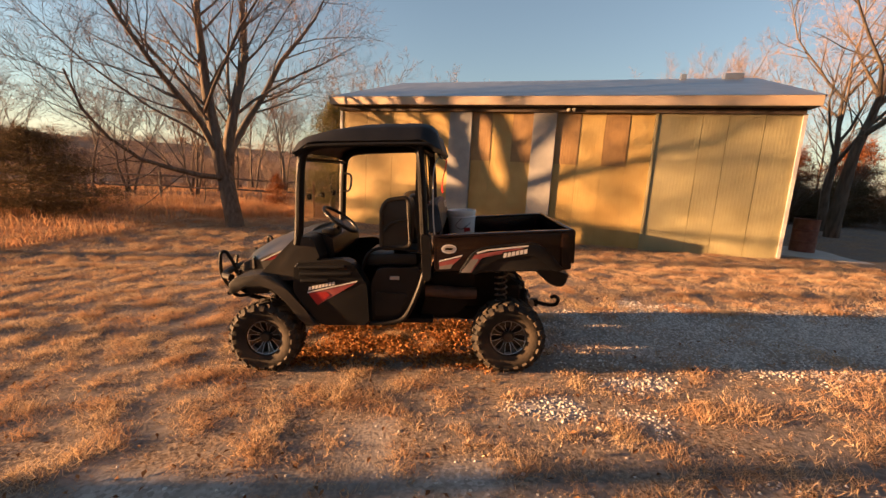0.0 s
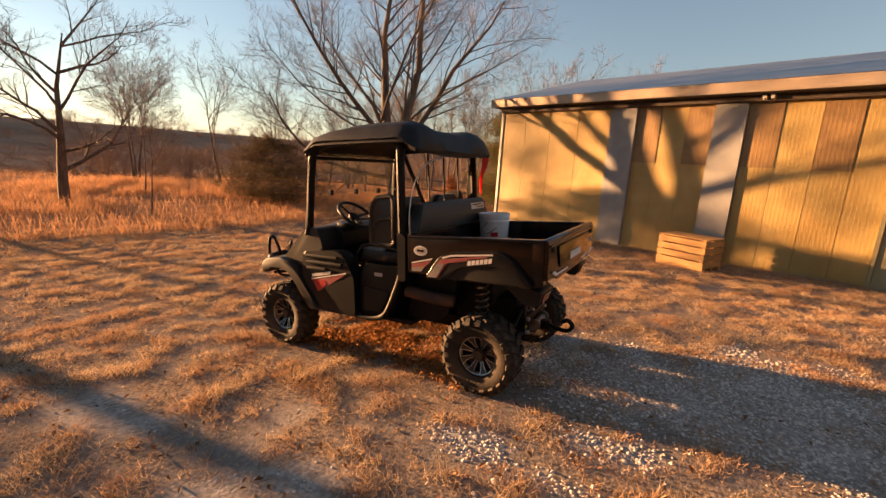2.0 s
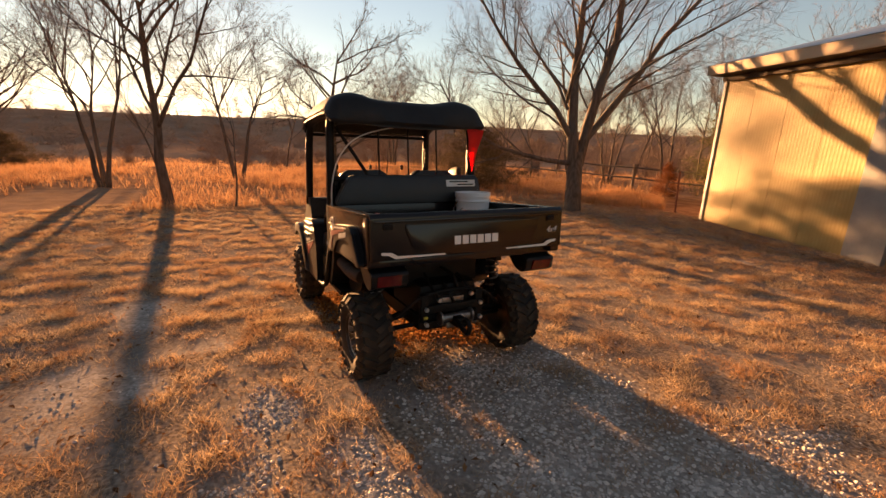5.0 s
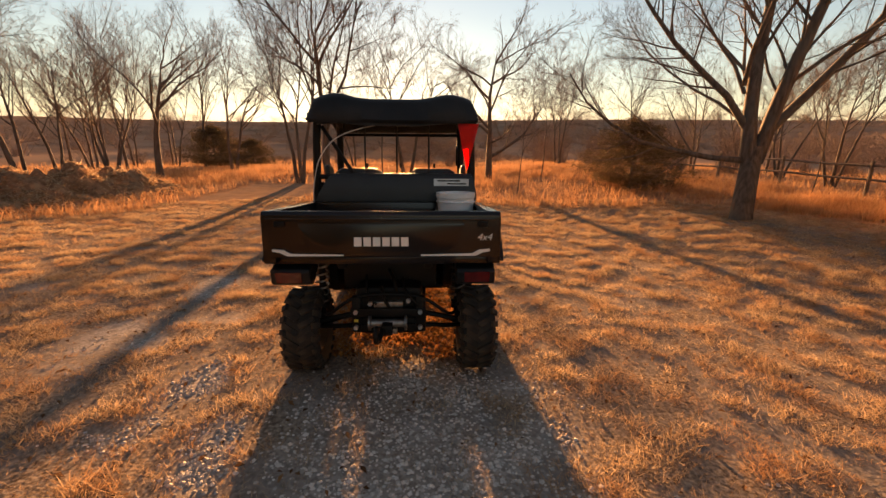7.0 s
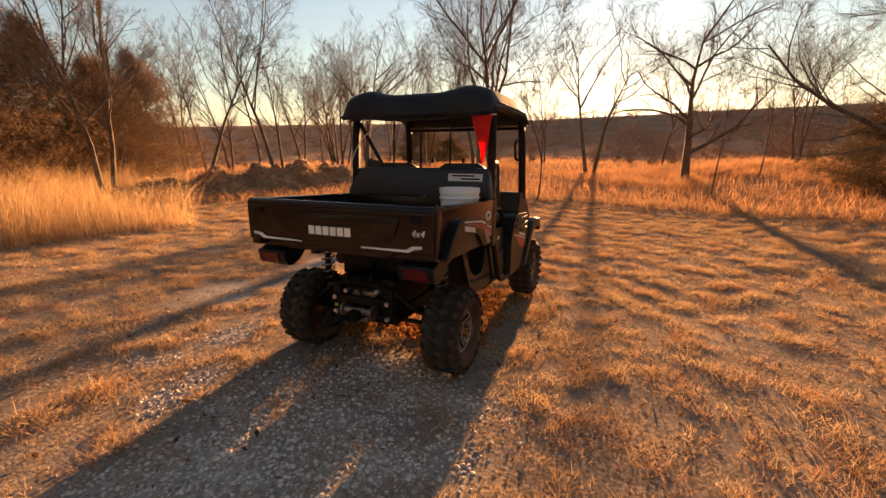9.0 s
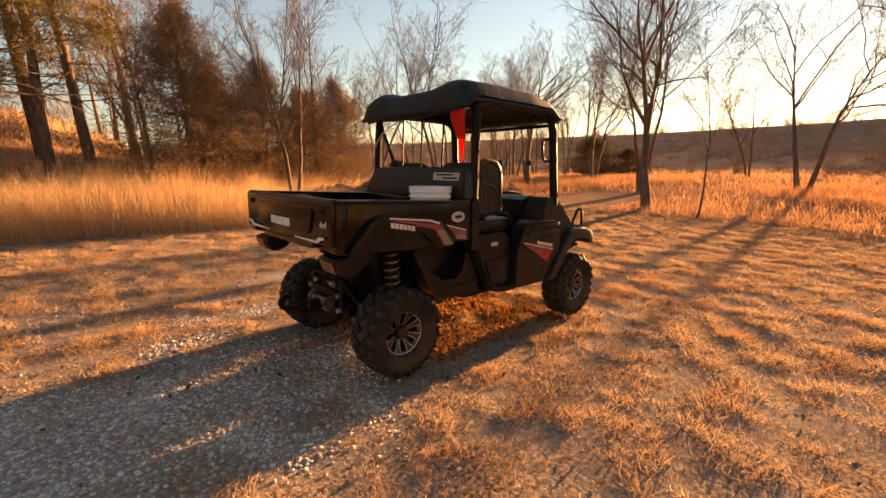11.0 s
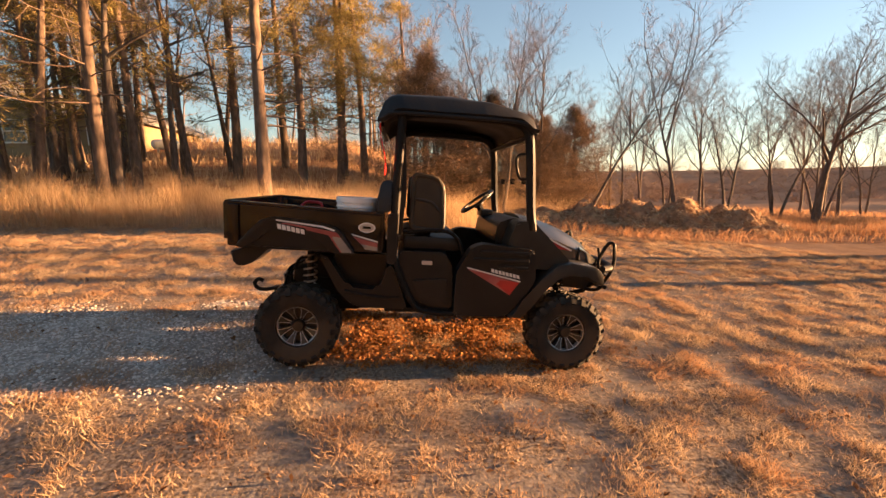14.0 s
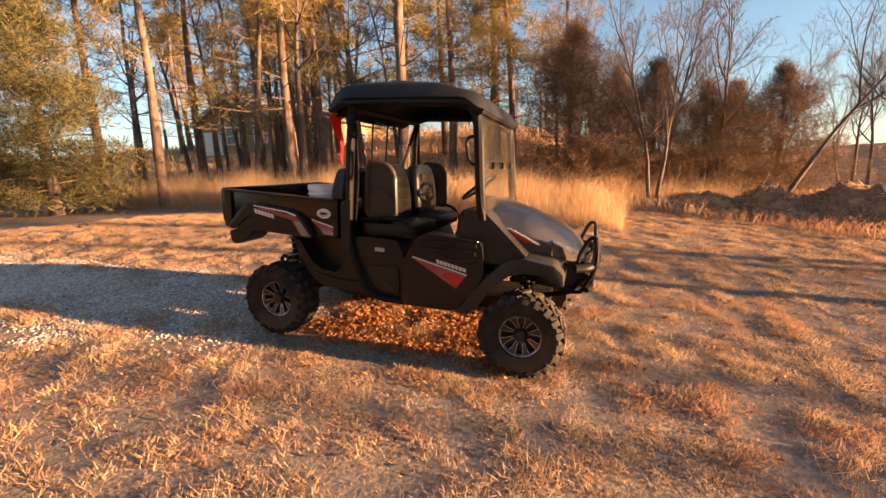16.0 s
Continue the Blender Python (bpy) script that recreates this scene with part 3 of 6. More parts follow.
def pine(seed, high, r, low=0.42):
    rng = random.Random(seed)
    wood = Wood()
    lean = Vector((rng.uniform(-0.05, 0.05), rng.uniform(-0.05, 0.05), 1))
    pts = path_of(Vector((0, 0, -0.3)), lean, high, rng, 0.06, 0.02, 9)
    wood.limb(pts, r, r * 0.25, 0, 9)
    cs = []
    for i in range(40):
        t = 0.24 + 0.75 * (i + rng.random()) / 40
        k = min(8, int(t * 9))
        p = pts[k].lerp(pts[k + 1], t * 9 - k)
        a = rng.random() * 2 * math.pi
        ll = high * 0.25 * (1.1 - t) * rng.uniform(0.6, 1.2) + 0.3
        live = rng.random() < (0.12 if t < low else 0.55 if t < low + 0.18 else 0.9)
        d = Vector((math.cos(a), math.sin(a), rng.uniform(-0.25, 0.25)))
        b = path_of(p, d, ll, rng, 0.3, 0.02, 4)
        wood.limb(b, r * 0.16 * (1.2 - t), 0.006, 0 if ll > 1 else 1, 4)
        for j in range(4):
            q = b[1 + j % 4]
            e = q + (perp(d, rng) * 0.7 + d * 0.5) * ll * 0.3
            wood.limb([q, (q + e) / 2, e], 0.008, 0.003, 1, 3)
            if live:
                cs += [(e, 0.28), ((q + e) / 2, 0.22), (b[-1], 0.25)]
    tree = finish_tree(wood, "pine_tree", PINE_BARK, PINE_BARK)
    V, F = tuft_mesh(cs, 20, 0.26, rng, 0.1, 0.10)
    mesh_ob("needles", V, F, NEEDLE, tree)
    return tree


def plant(tree, x, y, turn=0.0, scale=1.0, label="", category="tree", group="", first=False, tilt=0.0):
    m = Matrix.Translation((x, y, ground_z(x, y))) @ Matrix.Rotation(radians(tilt), 4, "Y") @ Matrix.Rotation(radians(turn), 4, "Z")
    ob = tree if first else copy_thing(tree, m)
    if first:
        ob.matrix_world = m
    ob.scale = (scale, scale, scale)
    return tagged(ob, label, category, group)


oak = yard_tree()
plant(oak, -6.05, 7.6, 0, 1.0, "large leafless forked tree at the edge of the yard", first=True)

FAR_KIDS = [(8, 40, 0.8), (8, 42, 0.45), (8, 44, 0.5), (7, 44, 0.75)]
TALL_KIDS = [(10, 36, 0.5), (8, 40, 0.42), (7, 44, 0.5), (7, 44, 0.75)]
GROVE_KIDS = [(9, 52, 0.24), (6, 42, 0.45), (5, 44, 0.5), (5, 44, 0.75)]
BARE = [bare_tree(21, 8.5, 0.19, 0.48), bare_tree(22, 9.5, 0.145, 0.42), bare_tree(23, 8.0, 0.085, 0.45, [(8, 40, 0.85), (8, 42, 0.42), (7, 44, 0.48), (7, 44, 0.75)], stems=2), bare_tree(24, 7.5, 0.08, 0.5, FAR_KIDS, stems=3),
        bare_tree(25, 5.5, 0.03, 0.45, FAR_KIDS), bare_tree(26, 9.5, 0.17, 0.24, [(11, 50, 0.72), (9, 44, 0.42), (8, 44, 0.48), (8, 44, 0.75)]),
        bare_tree(27, 11, 0.12, 0.4, TALL_KIDS, 0.25), bare_tree(28, 12, 0.10, 0.45, TALL_KIDS, 0.2), bare_tree(29, 9, 0.10, 0.35, FAR_KIDS, 0.4), bare_tree(30, 10, 0.09, 0.3, TALL_KIDS, 0.3, 4, 2), bare_tree(51, 15, 0.16, 0.5, GROVE_KIDS, 0.2), bare_tree(52, 14, 0.13, 0.45, GROVE_KIDS, 0.25)]
used = set()


def sun_gap(x, y):
    """The opening in the woods through which the low sun reaches the house."""
    return -30 < x < 14 and abs(y + 25.0 - 0.109 * (x - 15.7)) < 2.4


def bare(kind, x, y, turn, scale, label="tall leafless tree in dry grass", tilt=0.0):
    if sun_gap(x, y):
        return
    plant(BARE[kind], x, y, turn, scale * (1.22 if x < -9 and y > -14 else 1.0), label, "tree", "bare trees", kind not in used, tilt)
    used.add(kind)


# west, towards the sun
FIELD = "leafless field tree in dry orange grass"
bare(1, -10.6, -3.15, 20, 0.92, "tall dark leafless tree with a straight trunk")
bare(5, -17.8, 2.95, 0, 1.0, "broad leafless tree in the open field")
bare(3, -15.6, -5.7, 30, 1.1, "slender leafless tree with many stems")
bare(2, -20.0, -1.3, 60, 1.15, "leafless tree with forked stems")
bare(4, -9.8, -1.5, 80, 1.0, "thin leafless sapling in the yard edge")
bare(4, -12.7, 3.4, 10, 0.85, "thin leafless sapling in dry grass")
bare(2, -19.5, -10.5, 20, 1.0, FIELD)
bare(8, -24, -20, 210, 1.0, FIELD)
bare(4, -17.5, 5.4, 45, 1.1, FIELD)
bare(3, -24, 8, 145, 0.9, FIELD)
bare(8, -26, 14, 15, 0.9, FIELD)
bare(8, -22, 20, 75, 0.8, FIELD)
bare(3, -12.5, 15.5, 75, 0.8, FIELD)
bare(3, -17, 17, 35, 0.8, FIELD)
bare(9, -30, -6, 35, 0.8, FIELD)
bare(8, -32, 2, 135, 0.9, FIELD)
bare(4, -10.5, 13.0, 35, 0.8, FIELD)
for x, y, k, t, c in ((-14.0, 21.5, 9, 20, 0.85), (-19.0, 24.5, 8, 130, 0.9), (-10.2, 20.0, 8, 220, 0.8), (-24.5, 17.0, 9, 75, 0.8), (-28.0, 22.5, 8, 310, 0.85), (-16.0, 27.5, 9, 190, 0.95), (-22.5, 30.0, 8, 40, 0.95), (-12.5, 25.0, 3, 100, 0.9)):
    bare(k, x, y, t, c, "greyish leafless tree at the far field edge")
bare(0, -15.7, -12.0, 200, 0.85, "leafless field tree leaning over dry grass", -9)
bare(3, -16.0, -14.3, 100, 1.05, "cluster of leafless stems in the field")
bare(9, -14.4, -15.3, 60, 0.9, "leaning pair of leafless stems in the field", -10)
bare(8, -11.0, -13.7, 10, 1.0, "leafless field tree behind the dirt mound")
bare(6, -13.5, -15.9, 250, 0.8, FIELD)
bare(7, -6.5, -12.4, 40, 0.95, "slender leafless tree leaning far over", -27)
bare(9, -3.0, -11.5, 130, 0.95, "pale leafless tree with two leaning stems", -7)
# south-west woods
rng = random.Random(5)
for i in range(32):
    a = radians(rng.uniform(-150, -88))
    d = rng.uniform(17.5, 40)
    if d < 27 and a < radians(-108):
        d += 13
    bare(rng.choice((6, 7, 8, 9, 6, 7)), d * math.cos(a), d * math.sin(a), rng.uniform(0, 360), rng.uniform(0.85, 1.25), "slim leafless tree in the woods")
for x, y, k, t in ((-3.6, -14.4, 7, 10), (-5.4, -15.2, 6, 80), (-1.2, -15.0, 7, 140), (0.4, -16.2, 6, 300)):
    bare(k, x, y, t, 0.95, "pale slim leafless tree in front of cedars")
# beyond the shed
bare(0, 13.4, 12.2, 90, 1.55, "leafless tree with two trunks beside the shed")
bare(1, 14.6, 14.2, 250, 1.35, "leafless tree beside the shed")
for x, y, k, t in ((-2, 26, 8, 20), (6, 30, 9, 60), (15, 26, 8, 100), (20, 22, 9, 140), (24, 16, 8, 200), (19, 30, 6, 30), (-6.5, 25.9, 9, 60), (-9.0, 26.0, 8, 160), (14.7, 22.8, 9, 10), (17.2, 25.4, 8, 75), (13.4, 24.0, 8, 200)):
    bare(k, x, y, t, 1.1 if abs(x) < 6.2 else 1.25, "leafless tree behind the shed")

CEDARS = [cedar(31, 2.45, 2.05, JUNIPER, n=420, power=0.5, count=46), cedar(32, 5.7, 2.5, n=560, power=0.62), cedar(33, 4.6, 1.6, GREEN_LEAF, n=420, power=0.55, count=34), cedar(34, 1.3, 0.7, RUST_LEAF, n=110)]
plant(CEDARS[0], -12.2, 7.6, 0, 1.0, "brownish juniper bush in tall grass", "bush", first=True)
for x, y, t, k in ((-27.6, -15.5, 40, 1.15), (-28.6, -13.2, 120, 0.8)):
    plant(CEDARS[0], x, y, t, k, "dark rounded bush out in the field", "bush", "field bushes")
plant(CEDARS[2], -5.6, 14.6, 0, 1.0, "rounded green cedar tree behind the shed corner", "tree", first=True)
plant(CEDARS[3], -7.6, 13.5, 0, 1.0, "small rust-coloured bush in dry grass", "bush", first=True)
for x, y, t, k in ((17.6, 20.6, 30, 2.7), (19.8, 19.4, 140, 2.9), (21.6, 17.2, 250, 2.5), (20.9, 21.8, 300, 3.1), (24.0, 18.6, 80, 2.8), (16.4, 22.6, 200, 2.8), (18.8, 23.8, 10, 3.0)):
    plant(CEDARS[3], x, y, t, k, "tall rust-brown bush in the thicket beyond the shed", "bush", "thicket bushes")
for x, y, t, k in ((15.4, 17.6, 20, 0.78), (17.2, 16.6, 110, 0.84), (19.0, 14.9, 230, 0.7)):
    plant(CEDARS[0], x, y, t, k, "dark low bush beyond the shed", "bush", "dark bushes beyond the shed")
plant(CEDARS[1], -0.4, -13.0, 0, 1.0, "dark brown-green cedar tree", "tree", "cedar trees", True)
for x, y, s, t in ((-3.2, -14.6, 0.85, 40), (-5.0, -15.4, 0.74, 100), (-8.3, -18.6, 0.95, 150), (-6.4, -17.4, 0.8, 250), (-2.0, -16.6, 0.8, 200)):
    plant(CEDARS[1], x, y, t, s, "dark brown-green cedar tree", "tree", "cedar trees")

PINES = [pine(41, 11, 0.20), pine(42, 12, 0.17), pine(43, 10, 0.15), pine(44, 10.5, 0.19, 0.18)]
fresh = [True] * 4
spots = [(4.4, -9.2, 0, 1.05), (9.4, -9.9, 1, 1.1), (11.8, -10.6, 2, 1.0), (14.5, -10.5, 0, 1.0), (3.2, -15, 2, 1.1), (7.8, -16, 0, 1.1),
         (12.5, -7.0, 1, 1.05), (17, -8, 0, 1.0), (19, -5.5, 2, 1.0), (10.4, -13.2, 0, 1.0), (12.2, -14.6, 1, 1.1), (13.6, -16.8, 2, 1.15), (9.2, -14.8, 1, 1.0), (15.4, -17.5, 0, 1.1), (11.3, -17.5, 2, 1.1), (16.8, -15.4, 1, 1.0), (18.2, -19.0, 2, 1.0), (13.8, -13.2, 0, 0.95), (4.6, -14.4, 3, 1.05), (3.4, -17.5, 3, 1.15), (2.2, -15.4, 3, 0.95), (6.4, -18.5, 3, 1.1)]
for i in range(14):
    spots.append((rng.uniform(0, 34), rng.uniform(-31, -13.5), rng.randrange(3), rng.uniform(0.9, 1.2)))
for x, y, k, s in spots:
    if math.hypot(x - 21.0, y + 26.5) < 8.5 or sun_gap(x, y):
        continue
    plant(PINES[k], x, y, rng.uniform(0, 360), s, "tall pine with a bare sunlit lower trunk", "tree", "pine trees", fresh[k])
    fresh[k] = False
# bare trunks between the pines
for i in range(46):
    near_row = i < 22
    x, y = (rng.uniform(4.5, 21), rng.uniform(-20, -10.2)) if near_row else (rng.uniform(-2, 40), rng.uniform(-44, -22))
    if math.hypot(x - 21.0, y + 26.5) < 8.5:
        continue
    bare(10 + i % 2, x, y, rng.uniform(0, 360), rng.uniform(0.8, 1.15), "straight grey-brown leafless tree among pines")
# green young conifers at the yard edge
for x, y, s, t in ((14.6, -5.0, 1.5, 60), (17.5, -3.0, 1.2, 10)):
    plant(CEDARS[2], x, y, t, s, "green young conifer at the yard edge", "tree")


# ---- brush and distant woods ----
def thicket(name, spots, material, label, spread, shoots, blade):
    """Bare shrubs too far off to count: fans of thin forked shoots."""
    R = random.Random(77)
    V, F = [], []
    for x, y, hgt in spots:
        z = ground_z(x, y) - 0.1
        for _ in range(shoots):
            a = R.uniform(0, 6.28)
            base = Vector((x + R.gauss(0, 0.12) * spread, y + R.gauss(0, 0.12) * spread, z))
            tip = Vector((x + math.cos(a) * spread * R.random(), y + math.sin(a) * spread * R.random(), z + hgt * R.uniform(0.5, 1.05)))
            mid = base.lerp(tip, 0.45) + Vector((R.gauss(0, 0.1), R.gauss(0, 0.1), 0.1 * hgt))
            for p, q, w in ((base, mid, blade), (mid, tip, blade * 0.6), (mid, tip + Vector((R.gauss(0, 0.25) * spread, R.gauss(0, 0.25) * spread, -0.1 * hgt)), blade * 0.5),
                            (base.lerp(tip, 0.7), tip + Vector((R.gauss(0, 0.3) * spread, R.gauss(0, 0.3) * spread, 0)), blade * 0.4)):
                s = perp((q - p).normalized(), R) * w
                b = len(V)
                V += [p - s, p + s, q]
                F.append((b, b + 1, b + 2))
    ob = mesh_ob(name, V, F, material)
    tagged(ob, label, "shrubs", kind="stuff")


R2 = random.Random(14)
spots = []
for _ in range(90):
    a, d = radians(R2.uniform(112, 166)), R2.uniform(24, 52)
    spots.append((d * math.cos(a), d * math.sin(a), R2.uniform(1.6, 4.2)))
for _ in range(40):
    a, d = radians(R2.uniform(166, 215)), R2.uniform(34, 60)
    spots.append((d * math.cos(a), d * math.sin(a), R2.uniform(1.0, 2.4)))
for _ in range(34):
    a, d = radians(R2.uniform(215, 275)), R2.uniform(38, 60)
    spots.append((d * math.cos(a), d * math.sin(a), R2.uniform(1.5, 3.5)))
for _ in range(8):
    spots.append((R2.uniform(-7, 5), R2.uniform(-24, -17), R2.uniform(1.0, 2.0)))
for _ in range(36):
    spots.append((R2.uniform(2, 40), R2.uniform(-46, -33), R2.uniform(1.5, 4.0)))
for _ in range(26):
    a, d = radians(R2.uniform(20, 62)), R2.uniform(19, 34)
    spots.append((d * math.cos(a), d * math.sin(a), R2.uniform(1.6, 3.6)))
thicket("brush", spots, TWIG, "grey-brown leafless brush along the field edge", 1.6, 80, 0.012)
far = []
for _ in range(620):
    a, d = radians(R2.uniform(105, 285)), R2.uniform(75, 330)
    far.append((d * math.cos(a), d * math.sin(a), R2.uniform(2.0, 4.0) * (1 + d / 300)))
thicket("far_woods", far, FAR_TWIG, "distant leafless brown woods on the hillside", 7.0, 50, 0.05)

# ---- the utility vehicle: it faces -x, its left side is -y, wheels stand on z = 0 ----
BODY_BLACK = mat("dusty_black_plastic", (0.007, 0.0076, 0.0088), 0.34, 0, (0.010, 0.0105, 0.0115), 3.5, 0.04, 260, 0.28, third=(0.016, 0.0155, 0.0155), third_scale=1.6)
DUSTY_BLACK = mat("sun_faded_black_plastic", (0.015, 0.0145, 0.0135), 0.42, 0, (0.028, 0.0255, 0.022), 4, 0.04, 220, 0.3, third=(0.042, 0.036, 0.029), third_scale=2.2)
PAINT = mat("black_body_paint", (0.004, 0.005, 0.005), 0.18, 0.0, (0.012, 0.010, 0.008), 2.5, 0.0, 40, 0.5, third=(0.02, 0.016, 0.012), third_scale=1.3, rough2=0.4)
HOOD_PAINT = mat("dusty_hood_paint", (0.012, 0.011, 0.011), 0.24, 0.0, (0.022, 0.020, 0.018), 2.5, 0.0, 40, 1.0, third=(0.045, 0.040, 0.035), third_scale=2.0, rough2=0.4)
BED_STEEL = mat("black_bed_paint", (0.006, 0.003, 0.003), 0.14, 0.0, (0.010, 0.006, 0.0055), 3, 0.015, 120, 0.4, rough2=0.26)
GUARD_DUST = mat("dusty_brown_guard", (0.022, 0.018, 0.012), 0.5, 0, (0.05, 0.038, 0.024), 4, 0.05, 120, 0.4)
FRAME_BLACK = mat("frame_powder_coat", (0.005, 0.0048, 0.0045), 0.52, 0.0, (0.010, 0.008, 0.007), 6, 0.06, 80, 0.16)
RUBBER = mat("dusty_tyre_rubber", (0.014, 0.013, 0.012), 0.85, 0, (0.035, 0.028, 0.021), 5, 0.2, 60, 0.3, third=(0.07, 0.052, 0.034), third_scale=1.8)
ALLOY = mat("machined_alloy", (0.56, 0.56, 0.57), 0.28, 0.7, (0.34, 0.34, 0.345), 9, 0.03, 90)
RIM_BLACK = mat("gloss_black_rim", (0.012, 0.012, 0.012), 0.3, 0.2, (0.04, 0.033, 0.026), 6)
STEEL = mat("dull_steel", (0.32, 0.30, 0.28), 0.45, 0.9, (0.16, 0.13, 0.11), 14, 0.1, 90)
VINYL = mat("black_seat_vinyl", (0.005, 0.005, 0.005), 0.4, 0, (0.009, 0.0085, 0.008), 5, 0.1, 300, 0.35)
CANVAS = mat("black_roof_canvas", (0.006, 0.006, 0.007), 0.6, 0, (0.014, 0.0138, 0.0145), 3.5, 0.10, 30, 0.3)
RED = mat("red_vinyl", (0.45, 0.022, 0.02), 0.35, 0, (0.34, 0.02, 0.018), 12)
FADED_RED = mat("dark_red_vinyl", (0.26, 0.05, 0.05), 0.4, 0, (0.34, 0.10, 0.09), 10)
SILVER = mat("silver_vinyl", (0.5, 0.47, 0.44), 0.35, 0.3, (0.42, 0.38, 0.34), 9)
DULL_SILVER = mat("dull_silver_vinyl", (0.22, 0.205, 0.19), 0.4, 0.2, (0.30, 0.27, 0.24), 9)
WHITE = mat("white_vinyl", (0.78, 0.76, 0.72), 0.4, 0, (0.68, 0.65, 0.6), 9)
RED_LENS = mat("red_lamp_lens", (0.07, 0.004, 0.004), 0.1, 0, (0.11, 0.007, 0.006), 20)
FLAG_RED = mat("red_flag_cloth", (0.85, 0.03, 0.015), 0.8, 0, (0.7, 0.02, 0.012), 6, 0.2, 60)
PALE_ROD = mat("pale_fibreglass_rod", (0.6, 0.56, 0.5), 0.45, 0, (0.5, 0.46, 0.4), 8)


def glass(name, tint=(1, 1, 1), rough=0.03, dust=0.02):
    m = bpy.data.materials.new(name)
    m.use_nodes = True
    n, l = m.node_tree.nodes, m.node_tree.links
    n.remove(n["Principled BSDF"])
    tr, gl, mx, lw = n.new("ShaderNodeBsdfTransparent"), n.new("ShaderNodeBsdfGlossy"), n.new("ShaderNodeMixShader"), n.new("ShaderNodeLayerWeight")
    df, m2, k = n.new("ShaderNodeBsdfDiffuse"), n.new("ShaderNodeMixShader"), n.new("ShaderNodeMath")
    tr.inputs["Color"].default_value = (*tint, 1)
    gl.inputs["Roughness"].default_value = rough
    df.inputs["Color"].default_value = (0.55, 0.5, 0.44, 1)
    lw.inputs["Blend"].default_value = 0.2
    k.operation, k.inputs[1].default_value = "MULTIPLY", 0.35
    l.new(lw.outputs["Facing"], k.inputs[0])
    l.new(k.outputs[0], mx.inputs[0])
    l.new(tr.outputs[0], mx.inputs[1])
    l.new(gl.outputs[0], mx.inputs[2])
    m2.inputs[0].default_value = dust
    l.new(mx.outputs[0], m2.inputs[1])
    l.new(df.outputs[0], m2.inputs[2])
    l.new(m2.outputs[0], n["Material Output"].inputs["Surface"])
    return m


CLEAR = glass("clear_polycarbonate", (0.93, 0.92, 0.90), 0.05)
LAMP_GLASS = mat("headlamp_lens", (0.04, 0.04, 0.04), 0.06, 0.2, (0.09, 0.085, 0.08), 18)

VEH_M = Matrix.Translation((0, 0, -0.02)) @ Matrix.Rotation(radians(1.75), 4, "Z") @ Matrix.Rotation(radians(-3.9), 4, "Y")
vehicle = empty("utility_vehicle", VEH_M)
tagged(vehicle, "black open-cab utility vehicle with dump bed and red stripes", "utility vehicle")


def loft(bm, sections, close_ends=True):
    """Closed cross-sections joined one to the next."""
    rings = [[bm.verts.new(p) for p in s] for s in sections]
    n = len(rings[0])
    for a, b in zip(rings, rings[1:]):
        for k in range(n):
            bm.faces.new((a[k], a[(k + 1) % n], b[(k + 1) % n], b[k]))
    if close_ends:
        bm.faces.new(rings[0][::-1])
        bm.faces.new(rings[-1])


def spline(pts, n=6):
    """Points of a smooth curve through pts."""
    p = [Vector(q) for q in pts]
    p = [2 * p[0] - p[1]] + p + [2 * p[-1] - p[-2]]
    out = []
    for i in range(1, len(p) - 2):
        for k in range(n):
            t = k / n
            a, b, c, d = p[i - 1], p[i], p[i + 1], p[i + 2]
            out.append(0.5 * ((2 * b) + (c - a) * t + (2 * a - 5 * b + 4 * c - d) * t * t + (3 * b - a - 3 * c + d) * t ** 3))
    out.append(p[-2])
    return out


def vpart(name, build, material, label="", smooth=35, parent=None):
    bm = bmesh.new()
    build(bm)
    return part(name, bm, material, parent or vehicle, label, smooth)


def ys(side, a, b):
    """Two y values on one side of the vehicle, in order."""
    return (a, b) if side > 0 else (-b, -a)


# -- wheels --
LUGS = {}


